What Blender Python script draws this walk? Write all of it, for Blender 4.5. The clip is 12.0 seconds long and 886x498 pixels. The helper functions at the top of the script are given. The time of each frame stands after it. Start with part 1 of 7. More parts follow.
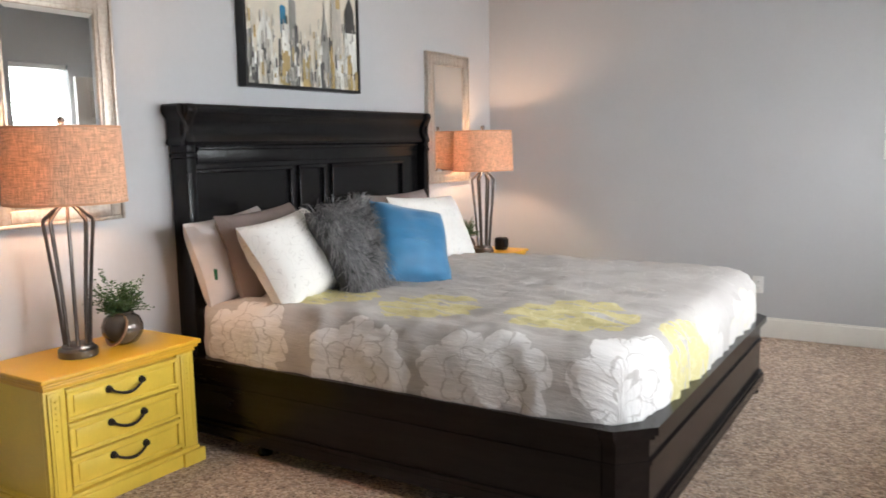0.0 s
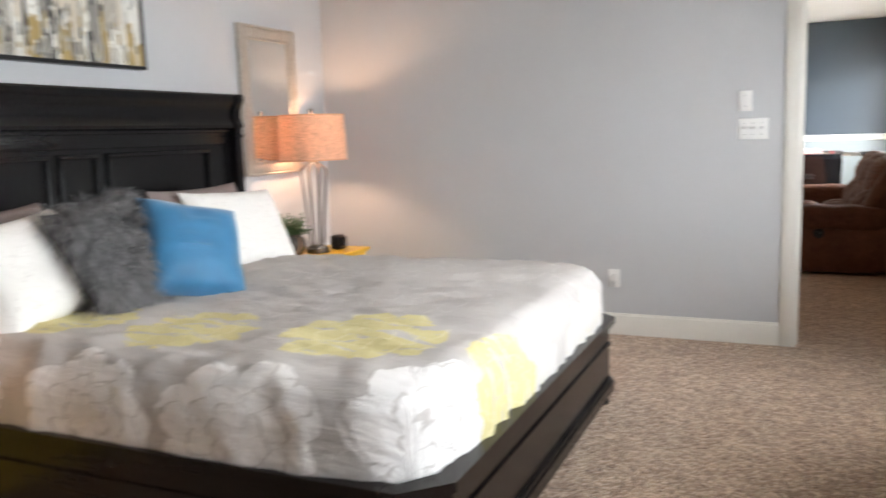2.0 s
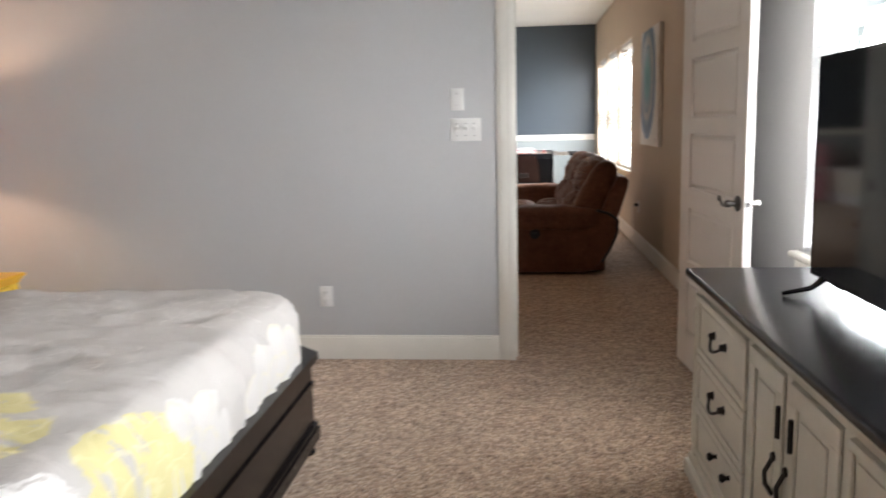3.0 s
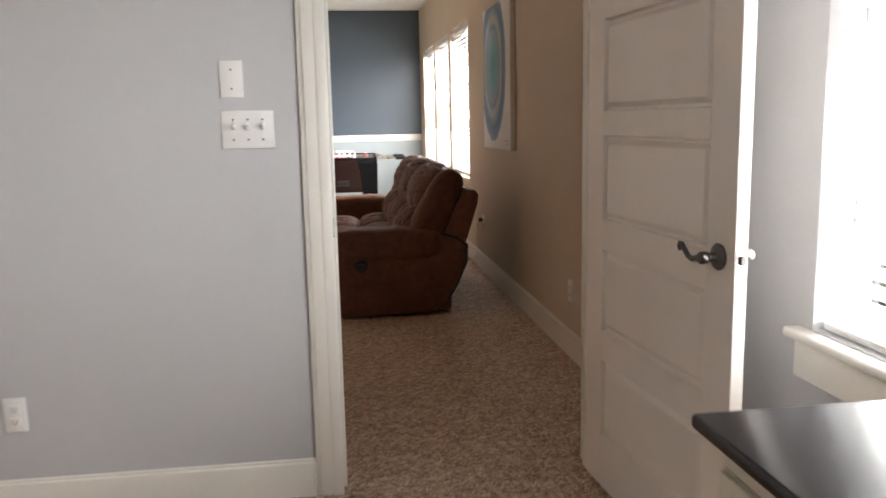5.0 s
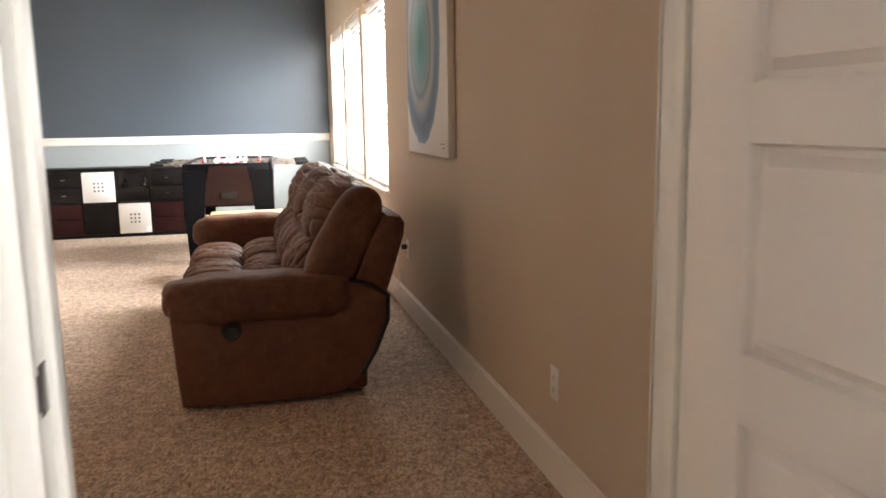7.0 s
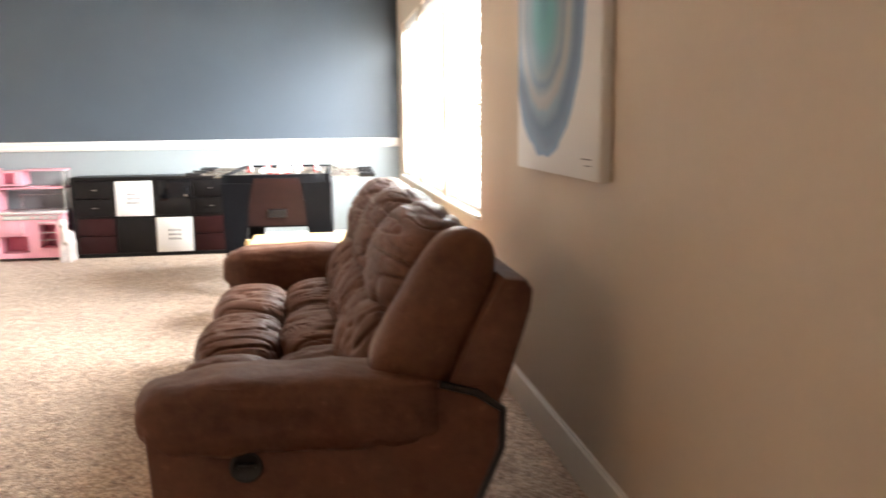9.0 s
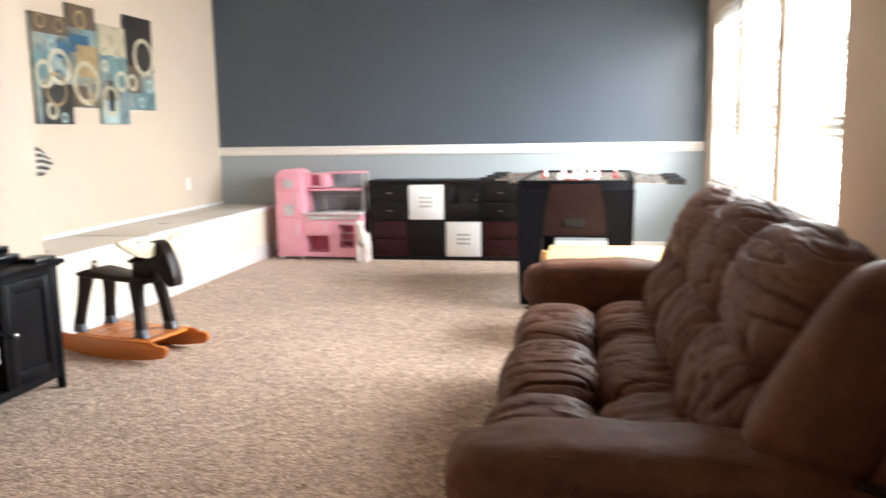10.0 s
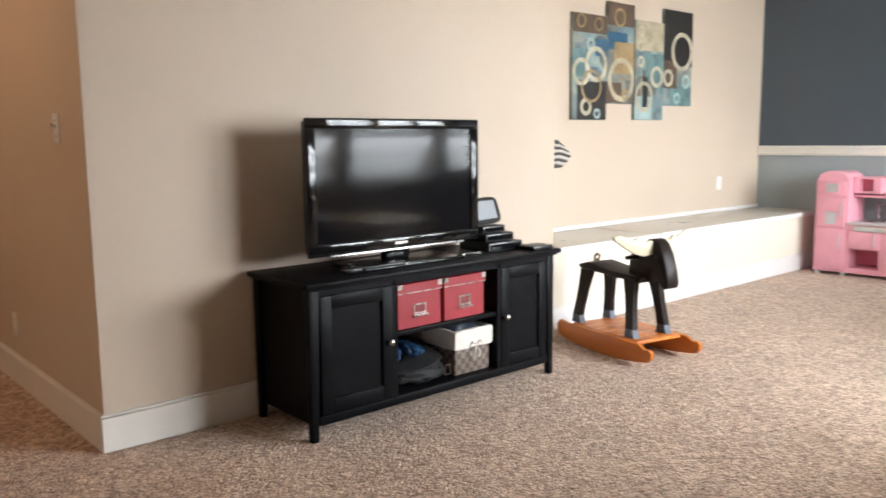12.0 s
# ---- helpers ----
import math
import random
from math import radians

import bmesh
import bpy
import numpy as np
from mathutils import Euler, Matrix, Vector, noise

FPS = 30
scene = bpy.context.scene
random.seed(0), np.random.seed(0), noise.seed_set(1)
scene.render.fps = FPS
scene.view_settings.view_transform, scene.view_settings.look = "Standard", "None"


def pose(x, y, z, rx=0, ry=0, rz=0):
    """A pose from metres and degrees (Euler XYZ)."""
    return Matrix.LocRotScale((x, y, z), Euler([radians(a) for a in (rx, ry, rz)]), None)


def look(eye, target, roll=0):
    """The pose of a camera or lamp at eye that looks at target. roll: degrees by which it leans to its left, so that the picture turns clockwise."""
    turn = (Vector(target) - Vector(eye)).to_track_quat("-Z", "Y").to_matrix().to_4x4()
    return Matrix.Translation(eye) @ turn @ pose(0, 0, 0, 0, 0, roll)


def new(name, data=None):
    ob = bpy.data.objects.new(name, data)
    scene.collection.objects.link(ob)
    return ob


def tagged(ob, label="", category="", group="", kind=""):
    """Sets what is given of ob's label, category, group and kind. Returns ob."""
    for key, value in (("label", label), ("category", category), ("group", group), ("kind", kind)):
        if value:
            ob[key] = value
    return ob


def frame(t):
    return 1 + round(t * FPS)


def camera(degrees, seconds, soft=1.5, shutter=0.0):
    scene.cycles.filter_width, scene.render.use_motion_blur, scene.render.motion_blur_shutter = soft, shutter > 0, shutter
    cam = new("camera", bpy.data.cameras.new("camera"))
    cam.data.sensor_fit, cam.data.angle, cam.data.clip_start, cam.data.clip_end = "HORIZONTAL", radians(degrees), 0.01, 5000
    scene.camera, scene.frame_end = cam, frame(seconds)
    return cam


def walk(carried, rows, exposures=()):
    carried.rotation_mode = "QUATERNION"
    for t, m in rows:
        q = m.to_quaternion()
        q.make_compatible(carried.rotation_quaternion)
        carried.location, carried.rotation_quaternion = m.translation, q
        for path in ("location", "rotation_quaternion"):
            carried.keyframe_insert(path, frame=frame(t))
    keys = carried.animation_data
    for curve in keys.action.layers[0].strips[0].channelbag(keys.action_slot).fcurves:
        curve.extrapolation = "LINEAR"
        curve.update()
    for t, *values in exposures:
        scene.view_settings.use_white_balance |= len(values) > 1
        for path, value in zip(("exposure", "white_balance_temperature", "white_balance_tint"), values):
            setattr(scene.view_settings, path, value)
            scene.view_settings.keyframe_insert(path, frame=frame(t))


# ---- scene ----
cam = camera(57.8, 12.0, 1.6, 0.5)
# the picture brightens, and warms in the doorway, on the way into the playroom
EXPOSURES = [(0.0, -0.07, 6450, 11), (1.5, -0.07, 6450, 11), (2.2, 0.1, 6500, 11), (3.0, -0.2, 6600, 12), (5.0, -0.2, 6850, 14), (6.0, 0.05, 6950, 15), (6.5, 0.15, 6650, 12), (7.0, 0.44, 6900, 13), (9.0, 0.92, 6600, 11), (9.5, 0.66, 6450, 11), (10.5, 0.17, 6600, 13), (11.2, 0.15, 6500, 12), (12.0, 0.22, 6400, 11)]
PATH = [
    (0, (0.093, 0.547, 1.346), (-0.951, 2.233, 1.086), -1.0),
    (0.5, (0.01, 0.65, 1.351), (-1.098, 2.293, 1.083), -1.1),
    (1, (-0.018, 0.772, 1.341), (-1.132, 2.41, 1.066), -1.4),
    (1.5, (0.073, 1.025, 1.32), (-0.939, 2.727, 1.038), -1.7),
    (2, (0.126, 1.293, 1.286), (-0.682, 3.101, 1.003), -1.8),
    (2.5, (0.13, 1.59, 1.287), (-0.365, 3.505, 0.996), -1.9),
    (3, (0.151, 1.951, 1.29), (-0.038, 3.919, 0.984), -1.3),
    (3.2, (0.152, 2.111, 1.306), (0.036, 4.083, 0.994), -1.2),
    (5, (0.147, 3.594, 1.279), (0.403, 5.552, 0.962), -1.2),
    (5.5, (0.214, 4.012, 1.285), (0.569, 5.954, 0.964), -1.0),
    (6, (0.245, 4.425, 1.27), (0.659, 6.355, 0.947), -0.8),
    (6.5, (0.32, 4.829, 1.261), (0.763, 6.752, 0.937), -0.9),
    (7, (0.392, 5.232, 1.258), (0.854, 7.151, 0.934), -0.9),
    (8.8, (0.486, 6.538, 1.251), (0.882, 8.473, 0.934), -0.5),
    (9, (0.486, 6.682, 1.248), (0.798, 8.633, 0.935), -0.6),
    (9.5, (0.398, 6.923, 1.245), (0.386, 8.899, 0.939), -0.9),
    (10, (0.293, 7.189, 1.222), (-0.057, 9.136, 0.932), -0.9),
    (10.5, (0.266, 7.391, 1.222), (-0.43, 9.245, 0.94), -0.9),
    (11, (0.272, 7.472, 1.213), (-0.787, 9.147, 0.941), -0.6),
    (11.5, (0.293, 7.566, 1.196), (-1.031, 9.042, 0.93), -0.8),
    (12, (0.372, 7.621, 1.178), (-1.116, 8.929, 0.909), -0.6),
]
walk(cam, [(t, look(eye, target, roll)) for t, eye, target, roll in PATH], EXPOSURES)


# ---- light ----
world = bpy.data.worlds.new("sky")
world.use_nodes = True
scene.world = world
wn = world.node_tree.nodes
sky = wn.new("ShaderNodeTexSky")
sky.sky_type = "NISHITA"
sky.sun_disc = False
sky.sun_elevation = radians(50)
sky.sun_rotation = radians(60)
wn["Background"].inputs["Strength"].default_value = 0.1
world.node_tree.links.new(sky.outputs["Color"], wn["Background"].inputs["Color"])

sun_data = bpy.data.lights.new("sun", "SUN")
sun_data.energy, sun_data.angle, sun_data.color = 1.0, radians(10), (1.0, 0.95, 0.88)
sun = new("sun", sun_data)
sun.matrix_world = look((9, 9, 12), (0, 5, 0))

# window openings in the east wall: (y0, y1)
BED_WINDOWS = [(4.55, 5.495), (3.43, 4.38), (2.31, 3.26)]
PLAY_WINDOWS = [(10.93, 12.02), (12.20, 13.28), (13.46, 14.54)]
BED_SILL, PLAY_SILL, HEAD = 0.715, 0.75, 2.18
EAST = 1.37          # inner face of the outer wall
BED_POWER, PLAY_POWER = 96.0, 145.0
# lamps imitate light off the slats: up to bedroom ceiling, down to playroom carpet
for spans, power, SILL, fall in ((BED_WINDOWS, BED_POWER, BED_SILL, -0.25), (PLAY_WINDOWS, PLAY_POWER, PLAY_SILL, 0.8)):
    for y0, y1 in spans:
        # three tilted lamp panels to a window
        band = (HEAD - SILL - 0.06) / 3
        for k in range(3):
            ld = bpy.data.lights.new("window_daylight", "AREA")
            ld.shape, ld.size, ld.size_y = "RECTANGLE", y1 - y0 - 0.06, band * 1.15
            ld.energy, ld.color = power / 3, (0.91, 0.96, 1.0)
            lo = new("window_daylight", ld)
            zc = SILL + 0.03 + (k + 0.5) * band
            lo.matrix_world = look((EAST + 0.15, (y0 + y1) / 2, zc), (EAST - 0.85, (y0 + y1) / 2, zc - fall))


# ---- materials ----
def nodes_of(name):
    m = bpy.data.materials.new(name)
    m.use_nodes = True
    nt = m.node_tree
    return m, nt, nt.nodes["Principled BSDF"]


def nd(nt, kind, **values):
    n = nt.nodes.new(kind)
    for k, v in values.items():
        n.inputs[k].default_value = v
    return n


def noise_tex(nt, vec, scale, detail=3.0, rough=0.55):
    n = nd(nt, "ShaderNodeTexNoise", Scale=scale, Detail=detail, Roughness=rough)
    nt.links.new(vec, n.inputs["Vector"])
    return n.outputs["Fac"]


def ramp(nt, fac, stops):
    r = nt.nodes.new("ShaderNodeValToRGB")
    el = r.color_ramp.elements
    while len(el) < len(stops):
        el.new(0.5)
    for e, (p, c) in zip(el, stops):
        e.position, e.color = p, (*c, 1)
    nt.links.new(fac, r.inputs["Fac"])
    return r.outputs["Color"]


def mix(nt, fac, a, b, blend="MIX"):
    n = nt.nodes.new("ShaderNodeMix")
    n.data_type, n.blend_type = "RGBA", blend
    for sock, v in ((n.inputs["Factor"], fac), (n.inputs["A"], a), (n.inputs["B"], b)):
        if isinstance(v, (int, float)):
            sock.default_value = v
        elif isinstance(v, tuple):
            sock.default_value = (*v, 1)
        else:
            nt.links.new(v, sock)
    return n.outputs["Result"]


def num(nt, op, a, b=0.0, c=0.0):
    n = nt.nodes.new("ShaderNodeMath")
    n.operation = op
    for i, v in enumerate((a, b, c)):
        if isinstance(v, (int, float)):
            n.inputs[i].default_value = v
        else:
            nt.links.new(v, n.inputs[i])
    return n.outputs[0]


def bump(nt, bsdf, height, strength, distance):
    b = nd(nt, "ShaderNodeBump", Strength=strength, Distance=distance)
    nt.links.new(height, b.inputs["Height"])
    nt.links.new(b.outputs["Normal"], bsdf.inputs["Normal"])


def paint(name, color, rough=0.5, var=0.08, scale=3.0, grain=120.0, relief=0.15, depth=0.002, metal=0.0, coat=0.0, stretch=None, spec=0.5, gloss=0.16):
    """Colour with broad unevenness, fine grain and relief."""
    m, nt, b = nodes_of(name)
    co = nt.nodes.new("ShaderNodeTexCoord").outputs["Object"]
    if stretch:
        mp = nt.nodes.new("ShaderNodeMapping")
        mp.inputs["Scale"].default_value = stretch
        nt.links.new(co, mp.inputs["Vector"])
        co = mp.outputs["Vector"]
    broad, fine = noise_tex(nt, co, scale), noise_tex(nt, co, grain, 4)
    lo = tuple(c * (1 - var) for c in color)
    hi = tuple(min(1, c * (1 + var)) for c in color)
    base = ramp(nt, broad, [(0.3, lo), (0.7, hi)])
    base = mix(nt, 0.35, base, ramp(nt, fine, [(0.3, lo), (0.7, hi)]))
    nt.links.new(base, b.inputs["Base Color"])
    r = num(nt, "MULTIPLY_ADD", broad, gloss, rough - gloss / 2)
    nt.links.new(r, b.inputs["Roughness"])
    b.inputs["Metallic"].default_value = metal
    b.inputs["Coat Weight"].default_value = coat
    b.inputs["Specular IOR Level"].default_value = spec
    if relief:
        bump(nt, b, fine, relief, depth)
    return m


def wall_paint(name, color, rough=0.62):
    """Rolled emulsion on lightly textured plaster."""
    m, nt, b = nodes_of(name)
    co = nt.nodes.new("ShaderNodeTexCoord").outputs["Object"]
    broad, mid, fine = noise_tex(nt, co, 0.9), noise_tex(nt, co, 38, 4), noise_tex(nt, co, 240, 2)
    lo, hi = tuple(c * 0.955 for c in color), tuple(min(1, c * 1.04) for c in color)
    nt.links.new(mix(nt, 0.2, ramp(nt, broad, [(0.3, lo), (0.7, hi)]), ramp(nt, mid, [(0.35, lo), (0.65, hi)])), b.inputs["Base Color"])
    b.inputs["Roughness"].default_value = rough
    bump(nt, b, num(nt, "ADD", num(nt, "MULTIPLY", mid, 0.8), num(nt, "MULTIPLY", fine, 0.3)), 0.22, 0.0025)
    return m


def carpet():
    m, nt, b = nodes_of("carpet_pile")
    co = nt.nodes.new("ShaderNodeTexCoord").outputs["Object"]
    v = nd(nt, "ShaderNodeTexVoronoi", Scale=95.0)
    warp = nd(nt, "ShaderNodeTexNoise", Scale=30.0, Detail=3.0)
    nt.links.new(co, warp.inputs["Vector"])
    vm = nt.nodes.new("ShaderNodeVectorMath")
    vm.operation = "MULTIPLY_ADD"
    vm.inputs[1].default_value = (0.03, 0.03, 0.03)
    nt.links.new(warp.outputs["Color"], vm.inputs[0])
    nt.links.new(co, vm.inputs[2])
    nt.links.new(vm.outputs[0], v.inputs["Vector"])
    hue = nt.nodes.new("ShaderNodeSeparateColor")
    nt.links.new(v.outputs["Color"], hue.inputs[0])
    speck = ramp(nt, hue.outputs[0], [(0.0, (0.25, 0.15, 0.098)), (0.3, (0.51, 0.35, 0.245)), (0.65, (0.67, 0.48, 0.345)), (1.0, (0.88, 0.71, 0.555))])
    blot = noise_tex(nt, co, 1.7, 4)
    mid = noise_tex(nt, co, 22, 3)
    shade = ramp(nt, blot, [(0.3, (0.86, 0.85, 0.84)), (0.7, (1, 1, 1))])
    clump = ramp(nt, mid, [(0.30, (0.70, 0.67, 0.64)), (0.58, (1, 1, 1))])
    tread = ramp(nt, noise_tex(nt, co, 7.5, 4, 0.65), [(0.36, (0.84, 0.82, 0.80)), (0.6, (1, 1, 1))])
    nt.links.new(mix(nt, 1.0, mix(nt, 1.0, mix(nt, 1.0, speck, shade, "MULTIPLY"), tread, "MULTIPLY"), clump, "MULTIPLY"), b.inputs["Base Color"])
    b.inputs["Roughness"].default_value = 0.95
    b.inputs["Specular IOR Level"].default_value = 0.15
    b.inputs["Sheen Weight"].default_value = 0.25
    h = num(nt, "ADD", num(nt, "MULTIPLY", v.outputs["Distance"], -0.9), num(nt, "MULTIPLY", mid, 1.1))
    bump(nt, b, h, 0.75, 0.011)
    return m


GREY_WALL = wall_paint("grey_wall_paint", (0.515, 0.517, 0.527))
TAN_WALL = wall_paint("tan_wall_paint", (0.585, 0.485, 0.38))
SLATE_WALL = wall_paint("slate_wall_paint", (0.058, 0.074, 0.092), 0.40)
PALE_SLATE = wall_paint("pale_slate_wall_paint", (0.30, 0.335, 0.34))
CEILING = wall_paint("ceiling_paint", (0.82, 0.80, 0.77))
TRIM = paint("white_trim_paint", (0.80, 0.775, 0.72), 0.35, 0.04, 4, 60, 0.06, 0.001)
DOOR_PAINT = paint("white_door_paint", (0.80, 0.745, 0.70), 0.32, 0.03, 4, 160, 0.1, 0.001)
CARPET = carpet()
BLACK_WOOD = paint("black_brown_lacquer", (0.0058, 0.0054, 0.0058), 0.24, 0.4, 6, 40, 0.04, 0.0005, stretch=(1, 0.12, 1), spec=0.22, gloss=0.06)
# espresso brown lifted so the base colour holds the carpet's reflection in the rails
BED_PANEL = paint("dark_espresso_wood", (0.0115, 0.0082, 0.0074), 0.2, 0.45, 6, 40, 0.04, 0.0005, stretch=(0.12, 1, 1), spec=0.18, gloss=0.06)
YELLOW = paint("yellow_furniture_paint", (0.83, 0.585, 0.075), 0.42, 0.07, 5, 70, 0.1, 0.001)
YELLOW_TOP = paint("amber_yellow_paint", (0.80, 0.44, 0.03), 0.36, 0.08, 5, 70, 0.08, 0.001)
IRON = paint("dark_bronze_iron", (0.035, 0.028, 0.026), 0.45, 0.25, 30, 200, 0.15, 0.001, metal=0.7)
GUNMETAL = paint("brushed_gunmetal", (0.16, 0.145, 0.135), 0.38, 0.2, 20, 200, 0.1, 0.001, metal=0.9)
STEEL = paint("brushed_steel", (0.55, 0.54, 0.52), 0.28, 0.1, 20, 200, 0.05, 0.001, metal=1.0)
PEWTER = paint("aged_pewter", (0.13, 0.12, 0.115), 0.32, 0.2, 30, 200, 0.08, 0.001, metal=1.0)
PLASTIC_WHITE = paint("white_plastic", (0.80, 0.79, 0.77), 0.35, 0.02, 8, 90, 0.0)
PLASTIC_BLACK = paint("black_plastic", (0.009, 0.009, 0.010), 0.35, 0.15, 12, 160, 0.05, 0.0005)
GLOSS_BLACK = paint("gloss_black_plastic", (0.006, 0.006, 0.007), 0.06, 0.1, 12, 160, 0.0, spec=0.4, gloss=0.02)
SCREEN = paint("dark_screen_glass", (0.006, 0.006, 0.007), 0.07, 0.05, 3, 50, 0.0, spec=0.17, gloss=0.0)
BLACK_PAINT = paint("black_furniture_paint", (0.0045, 0.0047, 0.0058), 0.42, 0.2, 8, 70, 0.06, 0.0006, spec=0.09, gloss=0.06)
CREAM_PAINT = paint("cream_dresser_paint", (0.70, 0.655, 0.565), 0.42, 0.06, 6, 60, 0.08, 0.001)
DARK_TOP = paint("near_black_worktop", (0.013, 0.012, 0.014), 0.24, 0.2, 7, 60, 0.02, 0.0004, spec=0.4, gloss=0.03)


def glass_mat():
    m, nt, b = nodes_of("window_glass")
    b.inputs["Transmission Weight"].default_value = 1.0
    b.inputs["Roughness"].default_value = 0.0
    b.inputs["Base Color"].default_value = (0.95, 0.98, 0.97, 1)
    b.inputs["IOR"].default_value = 1.45
    return m


def mirror_mat():
    m, nt, b = nodes_of("mirror_silver")
    b.inputs["Metallic"].default_value = 1.0
    b.inputs["Roughness"].default_value = 0.015
    b.inputs["Base Color"].default_value = (0.88, 0.9, 0.89, 1)
    return m


def thin_cloth(name, color, through_light, weave=260.0, stretch=(1, 1, 1), streak=0.2, rough=0.9, warp=None):
    """Cloth or slat that lets part of the light through."""
    m, nt, b = nodes_of(name)
    co = nt.nodes.new("ShaderNodeTexCoord").outputs["Object"]
    mp = nt.nodes.new("ShaderNodeMapping")
    mp.inputs["Scale"].default_value = stretch
    nt.links.new(co, mp.inputs["Vector"])
    n = noise_tex(nt, mp.outputs["Vector"], weave, 4, 0.6)
    if warp:
        mw = nt.nodes.new("ShaderNodeMapping")
        mw.inputs["Scale"].default_value = warp
        nt.links.new(co, mw.inputs["Vector"])
        n = num(nt, "MULTIPLY_ADD", noise_tex(nt, mw.outputs["Vector"], weave, 4, 0.6), 0.5, num(nt, "MULTIPLY", n, 0.5))
    lo, hi = (0.40, 0.60) if warp else (0.32, 0.66)
    col = ramp(nt, n, [(lo, tuple(c * (1 - streak) for c in color)), (hi, tuple(min(1, c * (1 + streak)) for c in color))])
    nt.links.new(col, b.inputs["Base Color"])
    b.inputs["Roughness"].default_value = rough
    bump(nt, b, n, 0.25, 0.001)
    tr = nt.nodes.new("ShaderNodeBsdfTranslucent")
    nt.links.new(col, tr.inputs["Color"])
    ms = nt.nodes.new("ShaderNodeMixShader")
    ms.inputs[0].default_value = through_light
    nt.links.new(b.outputs[0], ms.inputs[1])
    nt.links.new(tr.outputs[0], ms.inputs[2])
    nt.links.new(ms.outputs[0], nt.nodes["Material Output"].inputs["Surface"])
    return m


GLASS, MIRROR = glass_mat(), mirror_mat()
BLIND = thin_cloth("white_blind_slat", (0.92, 0.91, 0.89), 0.6, 30, streak=0.02, rough=0.5)
SHADE = thin_cloth("linen_lamp_shade", (0.74, 0.50, 0.34), 0.28, 40, (0.5, 0.5, 9.0), 0.34, warp=(7.0, 7.0, 0.6))


# ---- mesh tools ----
def box(lo, hi, bev=0.0, seg=2):
    bm = bmesh.new()
    bmesh.ops.create_cube(bm, size=1)
    c = [(a + b) / 2 for a, b in zip(lo, hi)]
    s = [abs(b - a) for a, b in zip(lo, hi)]
    for v in bm.verts:
        v.co = Vector((c[0] + v.co.x * s[0], c[1] + v.co.y * s[1], c[2] + v.co.z * s[2]))
    if bev:
        bmesh.ops.bevel(bm, geom=bm.edges[:], offset=min(bev, min(s) * 0.45), segments=seg, profile=0.5, affect="EDGES")
    return bm


def join(*bms):
    out = bms[0]
    for b in bms[1:]:
        me = bpy.data.meshes.new("tmp")
        b.to_mesh(me)
        out.from_mesh(me)
        bpy.data.meshes.remove(me)
        b.free()
    return out


def move(bm, m):
    bmesh.ops.transform(bm, matrix=m, verts=bm.verts[:])
    return bm


def lathe(profile, seg=28, at=(0, 0, 0)):
    """Profile of (radius, z) turned about the z axis."""
    bm = bmesh.new()
    rings = []
    for r, z in profile:
        if r < 1e-5:
            rings.append([bm.verts.new((at[0], at[1], at[2] + z))])
        else:
            rings.append([bm.verts.new((at[0] + r * math.cos(2 * math.pi * k / seg), at[1] + r * math.sin(2 * math.pi * k / seg), at[2] + z)) for k in range(seg)])
    for a, b in zip(rings, rings[1:]):
        for k in range(seg):
            j = (k + 1) % seg
            if len(a) == 1 and len(b) > 1:
                bm.faces.new((a[0], b[j], b[k]))
            elif len(b) == 1 and len(a) > 1:
                bm.faces.new((a[k], a[j], b[0]))
            elif len(a) > 1:
                bm.faces.new((a[k], a[j], b[j], b[k]))
    bmesh.ops.recalc_face_normals(bm, faces=bm.faces[:])
    return bm


def tube(points, radius, seg=8, caps=True):
    """A round bar along points; radius may be one number or one per point."""
    bm = bmesh.new()
    pts = [Vector(p) for p in points]
    radii = radius if isinstance(radius, (list, tuple)) else [radius] * len(pts)
    rings = []
    side = None
    for i, p in enumerate(pts):
        d = (pts[min(i + 1, len(pts) - 1)] - pts[max(i - 1, 0)]).normalized()
        if side is None:
            side = d.orthogonal().normalized()
        side = (side - d * side.dot(d)).normalized()
        up = d.cross(side)
        rings.append([bm.verts.new(p + radii[i] * (side * math.cos(2 * math.pi * k / seg) + up * math.sin(2 * math.pi * k / seg))) for k in range(seg)])
    for a, b in zip(rings, rings[1:]):
        for k in range(seg):
            j = (k + 1) % seg
            bm.faces.new((a[k], a[j], b[j], b[k]))
    if caps:
        bm.faces.new(rings[0][::-1])
        bm.faces.new(rings[-1])
    bmesh.ops.recalc_face_normals(bm, faces=bm.faces[:])
    return bm


